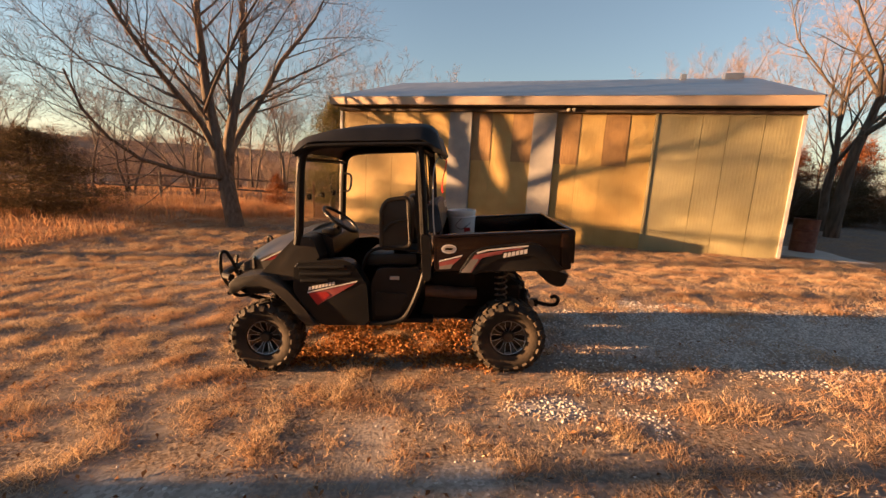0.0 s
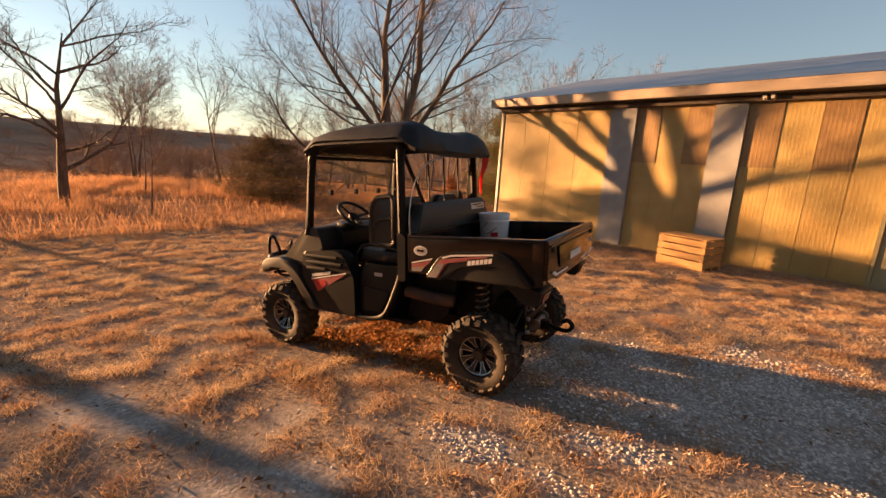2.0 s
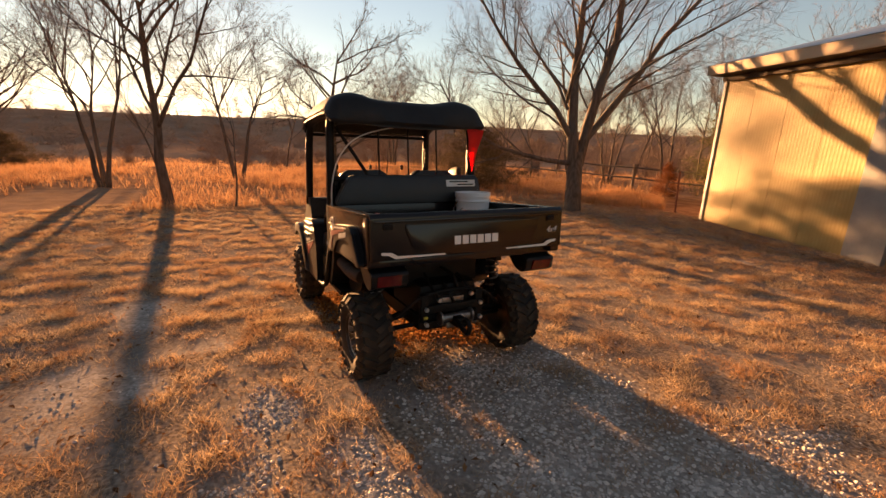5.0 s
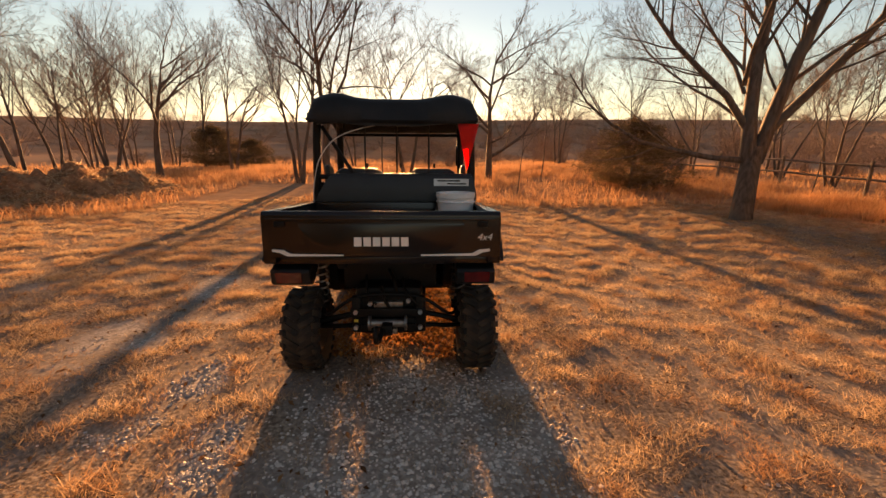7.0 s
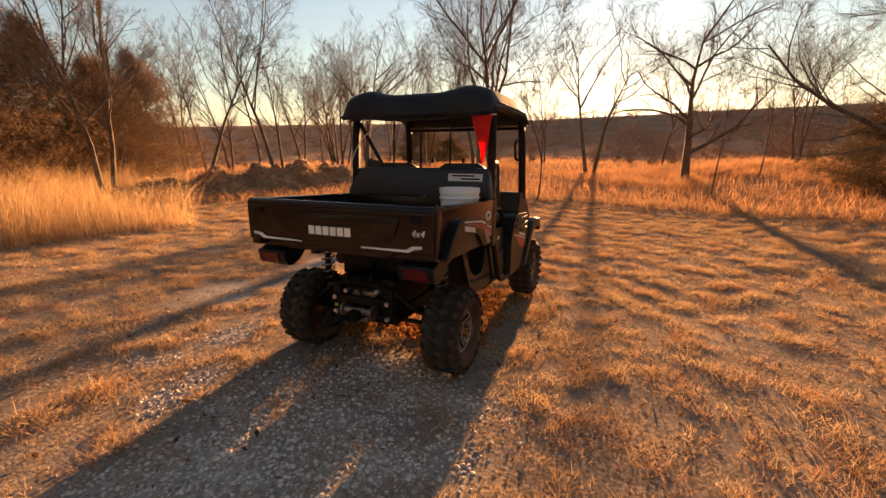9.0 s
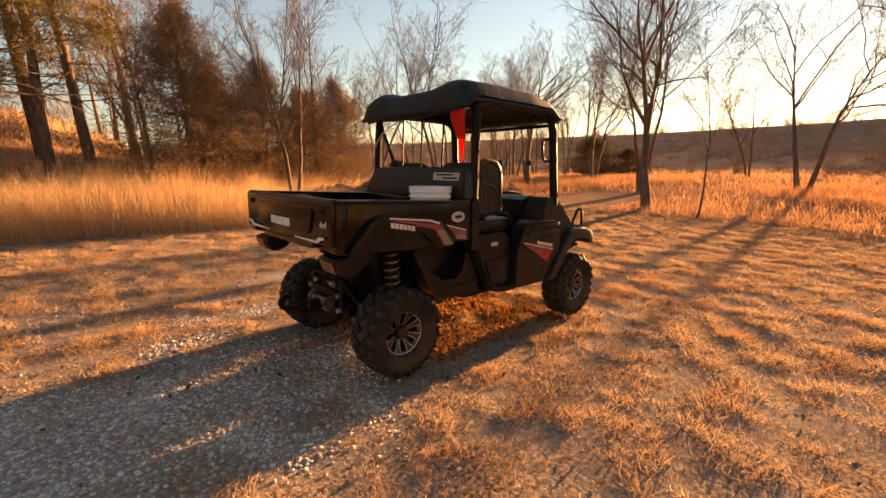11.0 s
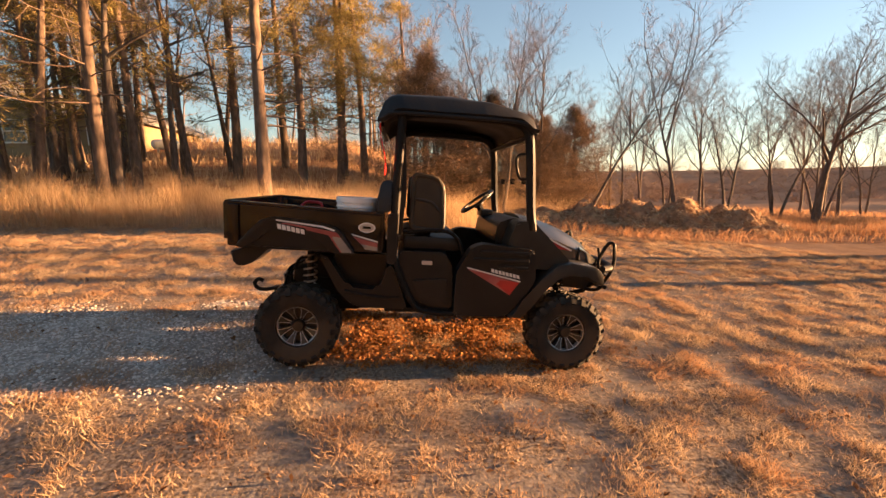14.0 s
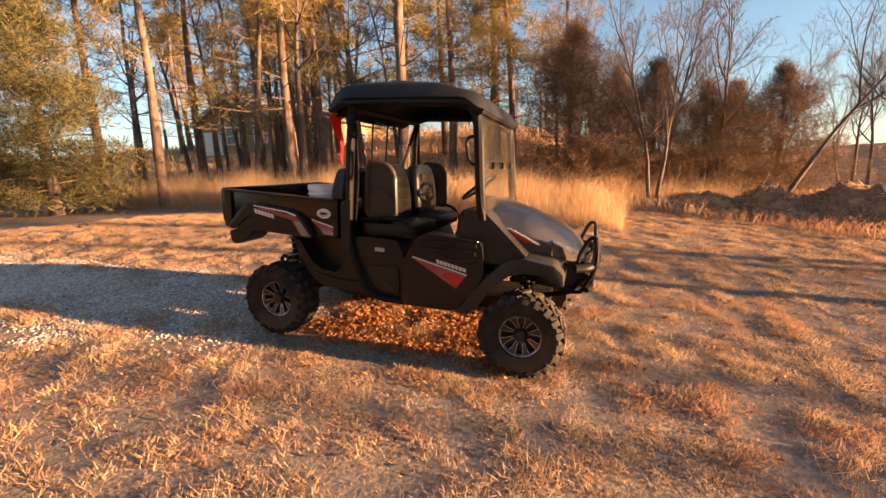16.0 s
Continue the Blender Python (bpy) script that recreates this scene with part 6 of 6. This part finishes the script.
# rusty drum by the end of the shed
RUST = mat("rusty_red_steel", (0.13, 0.045, 0.03), 0.8, 0.1, (0.2, 0.08, 0.05), 7, 0.2, 50)
bm = bmesh.new()
lathe(bm, [(0, 0), (0.29, 0), (0.30, 0.02), (0.29, 0.04), (0.285, 0.30), (0.30, 0.32), (0.285, 0.34), (0.285, 0.60), (0.30, 0.62), (0.285, 0.64), (0.29, 0.90), (0.30, 0.92), (0.28, 0.92), (0.27, 0.89), (0, 0.89)], 28, "z")
drum = part("steel_drum", bm, RUST, None, "", 30)
dx, dy = 9.75, 8.4
drum.location = (dx, dy, ground_z(dx, dy) - 0.01)
tagged(drum, "rusty dark red steel drum beside the shed", "drum")

# rail fence beyond the yard tree
FENCE_WOOD = mat("grey_fence_wood", (0.10, 0.08, 0.06), 0.9, 0, (0.18, 0.14, 0.11), 6, 0.4, 40)
fence = empty("rail_fence")
tagged(fence, "old dark post and rail fence along the field", "fence")
fp = [(-22 + 3.0 * k, 12.2 + 0.55 * k) for k in range(6)]
for i, (x, y) in enumerate(fp):
    bm = bmesh.new()
    z = ground_z(x, y)
    tube(bm, [(x, y, z - 0.2), (x + 0.02, y, z + 0.6), (x + 0.01, y, z + 1.15)], 0.06, 8)
    part("post", bm, FENCE_WOOD, fence, "", 40)
    if i:
        for h in (0.55, 1.0):
            bm = bmesh.new()
            a, b = fp[i - 1], fp[i]
            tube(bm, [(a[0], a[1], ground_z(*a) + h), ((a[0] + b[0]) / 2, (a[1] + b[1]) / 2, (ground_z(*a) + ground_z(*b)) / 2 + h - 0.03), (b[0], b[1], z + h)], 0.04, 6)
            part("rail", bm, FENCE_WOOD, fence, "", 40)

# steel post by the shed corner
bm = bmesh.new()
prism(bm, [(-0.025, -0.004), (0.025, -0.004), (0.025, 0.004), (0.005, 0.004), (0.005, 0.03), (-0.005, 0.03), (-0.005, 0.004), (-0.025, 0.004)], "z", -0.3, 1.25)
stake = part("steel_post", bm, RUST, None)
stake.matrix_world = Matrix.Translation((-4.88, 10.56, ground_z(-4.88, 10.56))) @ Matrix.Rotation(radians(4), 4, "X") @ Matrix.Rotation(radians(40), 4, "Z")
tagged(stake, "thin dark steel fence post near the shed corner", "fence post")

# house among the pines
HOUSE_WALL = mat("pale_house_siding", (0.21, 0.145, 0.065), 0.7, 0, (0.26, 0.18, 0.085), 3, 0.1, 30)
HOUSE_ROOF = mat("grey_house_shingles", (0.10, 0.095, 0.09), 0.9, 0, (0.16, 0.15, 0.14), 8, 0.3, 30)
HOUSE_DARK = mat("dark_window_glass", (0.02, 0.02, 0.022), 0.1, 0, (0.03, 0.03, 0.03), 4)


def house():
    """A gabled block with a lower wing; local y points out of the front."""
    h = empty("farm_house")
    tagged(h, "pale single-storey farmhouse with grey gable roofs behind pines", "house")
    for x0, x1, y0, y1, e, r in ((0.0, 7.4, -9.0, 0.0, 2.4, 4.3), (-4.5, -0.02, -8.0, -0.8, 1.95, 2.95)):
        mid = (x0 + x1) / 2
        bm = bmesh.new()
        prism(bm, [(x0, -2.0), (x1, -2.0), (x1, e), (mid, r), (x0, e)], "y", y0, y1)
        part("wall", bm, HOUSE_WALL, h)
        k = (r - e) / (x1 - mid)
        for s, xe in ((-1, x0), (1, x1)):
            xo, zo = xe + 0.45 * s, e - 0.45 * k
            bm = bmesh.new()
            prism(bm, [(mid, r + 0.02), (xo, zo + 0.02), (xo, zo + 0.2), (mid, r + 0.2)], "y", y0 - 0.4, y1 + 0.5)
            part("roof", bm, HOUSE_ROOF, h)
            bm = bmesh.new()
            prism(bm, [(mid, r - 0.12), (xo, zo - 0.12), (xo, zo + 0.1), (mid, r + 0.1)], "y", y1 + 0.503, y1 + 0.54)
            part("barge_board", bm, WHITE_TRIM, h)
    for x, y, z0, z1, half in ((4.2, 0.0, 0.75, 1.9, 0.55), (1.6, 0.0, 0.75, 1.9, 0.55), (-2.2, -0.8, 0.7, 1.6, 0.5)):
        bm = bmesh.new()
        box(bm, x - half, x + half, y - 0.03, y + 0.02, z0, z1)
        win = part("window", bm, HOUSE_DARK, h)
        bm = bmesh.new()
        for a, b, c2, d2 in ((x - half - 0.08, x - half, z0 - 0.08, z1 + 0.08), (x + half, x + half + 0.08, z0 - 0.08, z1 + 0.08), (x - half, x + half, z0 - 0.08, z0), (x - half, x + half, z1, z1 + 0.08), (x - half, x + half, (z0 + z1) / 2 - 0.03, (z0 + z1) / 2 + 0.03)):
            box(bm, a, b, y - 0.01, y + 0.05, c2, d2)
        part("frame", bm, WHITE_TRIM, win)
    bm = bmesh.new()
    box(bm, 5.3, 7.0, -0.02, 0.05, -0.6, 1.7, 0.01)
    part("garage_door", bm, WHITE_TRIM, h, "white garage door")
    return h


hs = house()
hs.matrix_world = Matrix.Translation((20.2, -22.0, 3.15))


def tank():
    """A white gas tank lying on two saddles."""
    t = empty("gas_tank")
    tagged(t, "white horizontal gas tank standing among pines", "gas tank")
    bm = bmesh.new()
    lathe(bm, [(0, -0.95), (0.18, -0.92), (0.32, -0.80), (0.38, -0.62), (0.38, 0.62), (0.32, 0.80), (0.18, 0.92), (0, 0.95)], 20, "x", (0, 0, 0.62))
    part("tank_body", bm, WHITE_TRIM, t, "", 40)
    bm = bmesh.new()
    lathe(bm, [(0, 1.10), (0.14, 1.09), (0.15, 0.97), (0, 0.97)], 14, "z")
    part("valve_dome", bm, WHITE_TRIM, t, "", 40)
    for x in (-0.5, 0.5):
        bm = bmesh.new()
        prism(bm, [(-0.26, 0), (0.26, 0), (0.30, 0.42), (0.0, 0.26), (-0.30, 0.42)], "x", x - 0.06, x + 0.06)
        part("saddle", bm, CONCRETE, t)
    return t


tk = tank()
tk.matrix_world = Matrix.Translation((14.2, -22.5, height(14.2, -22.5) + 0.05)) @ Matrix.Rotation(radians(25), 4, "Z") @ Matrix.Scale(0.75, 4)

# ---- dead grass, litter, gravel ----
def blades(name, spots, material, label):
    """spots: x, y, z, height, width, lean; one bent blade of two faces each."""
    V = np.zeros((len(spots) * 5, 3))
    a = np.random.uniform(0, 2 * np.pi, len(spots))
    s = np.array(spots)
    p = s[:, :3]
    u = np.stack([np.cos(a), np.sin(a), np.zeros_like(a)], 1) * s[:, 4:5] * 0.5
    b = np.random.uniform(0, 2 * np.pi, len(spots))
    d = np.stack([np.cos(b), np.sin(b), np.zeros_like(b)], 1) * (s[:, 3] * s[:, 5])[:, None]
    up = np.zeros_like(p)
    up[:, 2] = s[:, 3]
    V[0::5], V[1::5] = p - u, p + u
    V[2::5], V[3::5] = p + up * 0.6 + d * 0.35 - u * 0.8, p + up * 0.6 + d * 0.35 + u * 0.8
    V[4::5] = p + up + d
    n = len(spots)
    k = np.arange(n) * 5
    me = bpy.data.meshes.new(name)
    me.vertices.add(n * 5)
    me.vertices.foreach_set("co", V.ravel())
    loops = np.stack([k, k + 1, k + 3, k + 2, k + 2, k + 3, k + 4], 1).ravel()
    me.loops.add(n * 7)
    me.loops.foreach_set("vertex_index", loops.astype(np.int32))
    me.polygons.add(n * 2)
    st = np.stack([np.arange(n) * 7, np.arange(n) * 7 + 4], 1).ravel()
    me.polygons.foreach_set("loop_start", st.astype(np.int32))
    me.update(calc_edges=True)
    me.validate()
    me.materials.append(material)
    ob = new(name, me)
    return tagged(ob, label, "grass", kind="stuff")


def tile_grid(x0, x1, y0, y1, step):
    """Ground heights on a grid, for quick lookups."""
    xs = np.arange(x0, x1 + step, step)
    yy = np.arange(y0, y1 + step, step)
    Z = np.array([[ground_z(x, y) for x in xs] for y in yy])
    G = np.array([[gravel_at(x, y) for x in xs] for y in yy])

    def at(px, py):
        i = np.clip((px - x0) / step, 0, len(xs) - 1.001)
        j = np.clip((py - y0) / step, 0, len(yy) - 1.001)
        i0, j0 = i.astype(int), j.astype(int)
        fi, fj = i - i0, j - j0

        def lerp(A):
            return (A[j0, i0] * (1 - fi) + A[j0, i0 + 1] * fi) * (1 - fj) + (A[j0 + 1, i0] * (1 - fi) + A[j0 + 1, i0 + 1] * fi) * fj
        return lerp(Z), lerp(G)
    return at


near_at = tile_grid(-12, 14, -12, 12, 0.085)


def clump_noise(x, y, f, seed):
    return np.array([noise.noise(Vector((a * f, b * f, seed))) for a, b in zip(x, y)])


def short_grass(n=210000, each=10):
    """Matted tufts: fine splayed blades in ragged patches with bare earth between."""
    r = 11.5 * np.random.uniform(0, 1, n) ** 0.62
    a = np.random.uniform(0, 2 * np.pi, n)
    x, y = r * np.cos(a), r * np.sin(a)
    z, g = near_at(x, y)
    c = clump_noise(x, y, 2.9, 40) + 0.6 * clump_noise(x, y, 6.6, 41)
    broad = clump_noise(x, y, 0.55, 43) + 0.5 * clump_noise(x, y, 1.2, 44)
    worn = np.exp(-((y + 2.1) / 0.7) ** 2) * (x < 1.5) + np.exp(-((y - 0.1) / 1.2) ** 2) * (x > 1.0) + np.exp(-((y + 5.4) / 1.0) ** 2)
    under = (np.abs(x) < 1.4) & (np.abs(y) < 0.8)
    cover = 0.62 + 1.5 * c + 0.5 * broad - 0.3 * worn - 0.35 * under
    keep = (np.random.uniform(0, 1, n) < np.clip(cover, 0.30, 1)) & (np.random.uniform(0, 1, n) > g * 1.25)
    x, y, z, c = x[keep], y[keep], z[keep], c[keep]
    m = len(x) * each
    size = np.repeat(0.62 + 0.95 * np.clip(c + 0.2, 0, 1) + 0.05 * np.hypot(x, y), each)
    p = np.stack([np.repeat(x, each), np.repeat(y, each), np.repeat(z - 0.006, each)], 1)
    p[:, :2] += np.random.normal(0, 0.024, (m, 2)) * size[:, None]
    b = np.random.uniform(0, 2 * np.pi, m)
    h = np.random.uniform(0.012, 0.050, m) * size
    out = np.random.uniform(0.3, 1.9, m) * h
    tip = p + np.stack([np.cos(b) * out, np.sin(b) * out, h], 1)
    k = np.random.uniform(0, 2 * np.pi, m)
    w = np.random.uniform(0.0012, 0.0030, m) * size
    u = np.stack([np.cos(k) * w, np.sin(k) * w, np.zeros(m)], 1)
    V = np.zeros((m * 3, 3))
    V[0::3], V[1::3], V[2::3] = p - u, p + u, tip
    me = bpy.data.meshes.new("short_grass")
    me.vertices.add(m * 3)
    me.vertices.foreach_set("co", V.ravel())
    me.loops.add(m * 3)
    me.loops.foreach_set("vertex_index", np.arange(m * 3, dtype=np.int32))
    me.polygons.add(m)
    me.polygons.foreach_set("loop_start", np.arange(0, m * 3, 3, dtype=np.int32))
    me.update(calc_edges=True)
    me.validate()
    me.materials.append(DRY_GRASS)
    tagged(new("short_grass", me), "short matted dead grass in tufts", "grass", kind="stuff")


def tall_grass(name, polys, n, lo, hi, label, width=(0.003, 0.007), material=TALL_GRASS):
    xs, yy = [], []
    for (ax, ay, bx, by, wide), share in polys:
        k = int(n * share)
        t, s = np.random.uniform(0, 1, k), np.random.uniform(-1, 1, k)
        dx, dy = bx - ax, by - ay
        ll = math.hypot(dx, dy)
        xs.append(ax + dx * t - dy / ll * s * wide)
        yy.append(ay + dy * t + dx / ll * s * wide)
    x, y = np.concatenate(xs), np.concatenate(yy)
    c = clump_noise(x, y, 0.8, 50) + 0.5 * clump_noise(x, y, 3.1, 51)
    keep = np.random.uniform(0, 1, len(x)) < np.clip(0.6 + 1.0 * c, 0.08, 1)
    x, y, c = x[keep], y[keep], c[keep]
    z = np.array([ground_z(a, b) for a, b in zip(x, y)])
    m = len(x)
    h = np.random.uniform(lo, hi, m) * (0.5 + 0.85 * np.clip(c + 0.4, 0, 1)) * np.where(np.random.uniform(0, 1, m) < 0.06, 1.35, 1.0)
    blades(name, np.stack([x, y, z - 0.01, h, np.random.uniform(width[0], width[1], m), np.random.uniform(0.05, 0.9, m)], 1), material, label)


short_grass()
tall_grass("tall_grass", [((-2.0, -8.3, 14.0, -8.6, 1.9), 0.6), ((-6.0, -13.6, 3.0, -12.5, 1.3), 0.2), ((14.0, -8.6, 24.0, -10.0, 2.0), 0.2)], 84000, 0.35, 0.98, "tall tan dead grass along the drive")
tall_grass("field_grass", [((-10.0, 11.2, -24.0, 5.0, 2.6), 0.34), ((-16.0, -1.0, -26.0, 8.0, 4.0), 0.3), ((-6.5, 12.0, -9.0, 9.8, 1.8), 0.12), ((-12.0, -12.5, -24.0, -8.0, 3.0), 0.24)], 90000, 0.12, 0.42, "dry field grass glowing orange", (0.005, 0.011), FIELD_GRASS)


def far_field(n=110000):
    """Knee-high growth over the open field and between the woods."""
    a = np.random.uniform(-np.pi, np.pi, n)
    r = 10 + 50 * np.random.uniform(0, 1, n) ** 1.5
    x, y = r * np.cos(a), r * np.sin(a)
    shed_side = (y > 6) & (x > -8)
    track = ((np.abs(y + 5.5 - 0.02 * x) < 1.7) & (x > -15)) | (np.hypot(x, y) < 10)
    keep = ~shed_side & ~track & ((x < 4) | (y < -11))
    x, y = x[keep], y[keep]
    z = np.array([ground_z(p, q) for p, q in zip(x, y)])
    m = len(x)
    rr = np.hypot(x, y)
    rows = np.stack([x, y, z - 0.02, np.random.uniform(0.1, 0.36, m), 0.006 + rr * 0.0008, np.random.uniform(0.2, 0.9, m)], 1)
    grove = (x > -4) & (y < 0)
    blades("meadow_grass", rows[~grove], FIELD_GRASS, "dead meadow grass over the field")
    rows[:, 3] *= 1.6
    blades("grove_grass", rows[grove], TALL_GRASS, "golden dead grass under the pines")


far_field()


def gravel(n=34000):
    rng = np.random
    x = np.concatenate([rng.uniform(-9, 14, n * 3), rng.uniform(1.0, 8.5, n * 3)])
    y = np.concatenate([rng.uniform(-8, 6, n * 3), rng.uniform(-2.2, 2.2, n * 3)])
    z, g = near_at(x, y)
    near = np.clip(1.35 - np.hypot(x - 3.8, y) / 4, 0.05, 1)
    keep = rng.uniform(0, 1, len(x)) < 1.1 * g * near + 0.003
    x, y, z = x[keep][:n], y[keep][:n], z[keep][:n]
    V, F = [], []
    base = [Vector(v).normalized() for v in ((1, 0, 0), (0.3, 0.95, 0.1), (-0.8, 0.6, 0), (-0.8, -0.6, 0.1), (0.3, -0.95, 0), (0.1, 0.1, 0.9), (0, 0, -0.7))]
    tri = [(0, 1, 5), (1, 2, 5), (2, 3, 5), (3, 4, 5), (4, 0, 5), (1, 0, 6), (2, 1, 6), (3, 2, 6), (4, 3, 6), (0, 4, 6)]
    R = random.Random(8)
    for px, py, pz in zip(x, y, z):
        s = R.choice((0.005, 0.007, 0.009, 0.009, 0.013)) * R.uniform(0.8, 1.3)
        t = R.uniform(0, 6.28)
        ct, sn = math.cos(t), math.sin(t)
        b = len(V)
        for v in base:
            k = s * R.uniform(0.75, 1.25)
            V.append((px + k * (v.x * ct - v.y * sn), py + k * (v.x * sn + v.y * ct), pz + 0.1 * s + k * v.z * 0.7))
        F += [(b + i, b + j, b + m) for i, j, m in tri]
    ob = mesh_ob("gravel", V, F, STONE)
    tagged(ob, "pale crushed limestone gravel on the drive", "gravel", kind="stuff")


gravel()


def litter(n=5500):
    R = random.Random(9)
    V, F = [], []
    for _ in range(n):
        d = 8.5 * R.random() ** 0.6
        a = R.uniform(0, 6.28)
        x, y = d * math.cos(a), d * math.sin(a)
        if R.random() < 0.5 * gravel_at(x, y):
            continue
        z = ground_z(x, y) + R.uniform(0.004, 0.03)
        s = R.uniform(0.012, 0.03)
        u = Vector((R.uniform(-1, 1), R.uniform(-1, 1), R.uniform(-0.5, 0.5))).normalized() * s
        w = u.cross(Vector((R.uniform(-0.4, 0.4), R.uniform(-0.4, 0.4), 1))).normalized() * s * 0.5
        c = Vector((x, y, z))
        b = len(V)
        V += [c - u, c + w + Vector((0, 0, 0.3 * s)), c + u, c - w + Vector((0, 0, 0.3 * s))]
        F += [(b, b + 1, b + 2), (b, b + 2, b + 3)]
    ob = mesh_ob("leaf_litter", V, F, LITTER)
    tagged(ob, "curled brown dead leaves scattered in the grass", "leaves", kind="stuff")


litter()


def fallen_leaves(n=7000):
    """A drift of dry leaves caught under the vehicle."""
    R = random.Random(29)
    V, F = [], []
    while len(F) < 2 * n:
        x, y = R.uniform(-1.0, 0.95), R.uniform(-0.75, 0.75)
        if R.random() > 0.55 + 1.1 * noise.noise(Vector((x * 3, y * 3, 71))) - 0.5 * smooth01(abs(y), 0.45, 0.75):
            continue
        s = R.uniform(0.010, 0.024)
        u = Vector((R.uniform(-1, 1), R.uniform(-1, 1), R.uniform(-0.7, 0.7))).normalized() * s
        w = u.cross(Vector((R.uniform(-0.9, 0.9), R.uniform(-0.9, 0.9), 1))).normalized() * s * 0.55
        c = Vector((x, y, ground_z(x, y) + R.uniform(0.004, 0.035)))
        b = len(V)
        V += [c - u, c + w + Vector((0, 0, 0.35 * s)), c + u, c - w + Vector((0, 0, 0.35 * s))]
        F += [(b, b + 1, b + 2), (b, b + 2, b + 3)]
    tagged(mesh_ob("fallen_leaves", V, F, FALLEN_LEAF), "orange-brown fallen leaves drifted under the vehicle", "leaves", kind="stuff")


fallen_leaves()


def mound_litter(n=15000):
    """Dead grass, roots and leaves over the pushed-up earth."""
    R = random.Random(19)
    V, F = [], []
    while len(F) < n:
        x, y = R.uniform(-13, -2.6), R.uniform(-13, -8.2)
        hgt = heap(x, y)
        if hgt < 0.03 or R.random() < 0.85 * smooth01(noise.noise(Vector((x * 1.7, y * 1.7, 5))), -0.1, 0.3):
            continue
        c = Vector((x, y, ground_z(x, y) - 0.05 + hgt))
        d = Vector((R.gauss(0, 1), R.gauss(0, 1), abs(R.gauss(0, 0.6)))).normalized() * R.uniform(0.06, 0.24)
        s = perp(d.normalized(), R) * R.uniform(0.006, 0.016)
        b = len(V)
        V += [c - s, c + s, c + d]
        F.append((b, b + 1, b + 2))
    tagged(mesh_ob("mound_litter", V, F, DRY_GRASS), "dead grass and root scraps on the dirt mound", "grass", kind="stuff")


mound_litter()


def dirt_heaps():
    n = 200
    V, F = [], []
    x0, x1, y0, y1 = -14.0, -2.0, -13.8, -7.6
    for j in range(n // 2 + 1):
        for i in range(n + 1):
            x, y = x0 + (x1 - x0) * i / n, y0 + (y1 - y0) * j / (n // 2)
            hgt = heap(x, y)
            V.append((x, y, ground_z(x, y) - 0.06 + hgt * (0.95 + 0.35 * noise.noise(Vector((x * 2.6, y * 2.6, 7)))) + min(1, hgt * 5) * (0.11 * noise.noise(Vector((x * 4.5, y * 4.5, 3))) + 0.09 * max(0, noise.noise(Vector((x * 9, y * 9, 2)))) + 0.035 * noise.noise(Vector((x * 19, y * 19, 5))))))
    for j in range(n // 2):
        for i in range(n):
            a = j * (n + 1) + i
            F.append((a, a + 1, a + n + 2, a + n + 1))
    ob = mesh_ob("dirt_mound", V, F, mat("turned_earth", (0.17, 0.09, 0.05), 0.95, 0, (0.33, 0.185, 0.10), 9, 0.9, 26, 0.15, third=(0.36, 0.22, 0.12), third_scale=2.5), smooth=True)
    tagged(ob, "low mounds of pushed-up brown earth and roots", "dirt mound")


dirt_heaps()
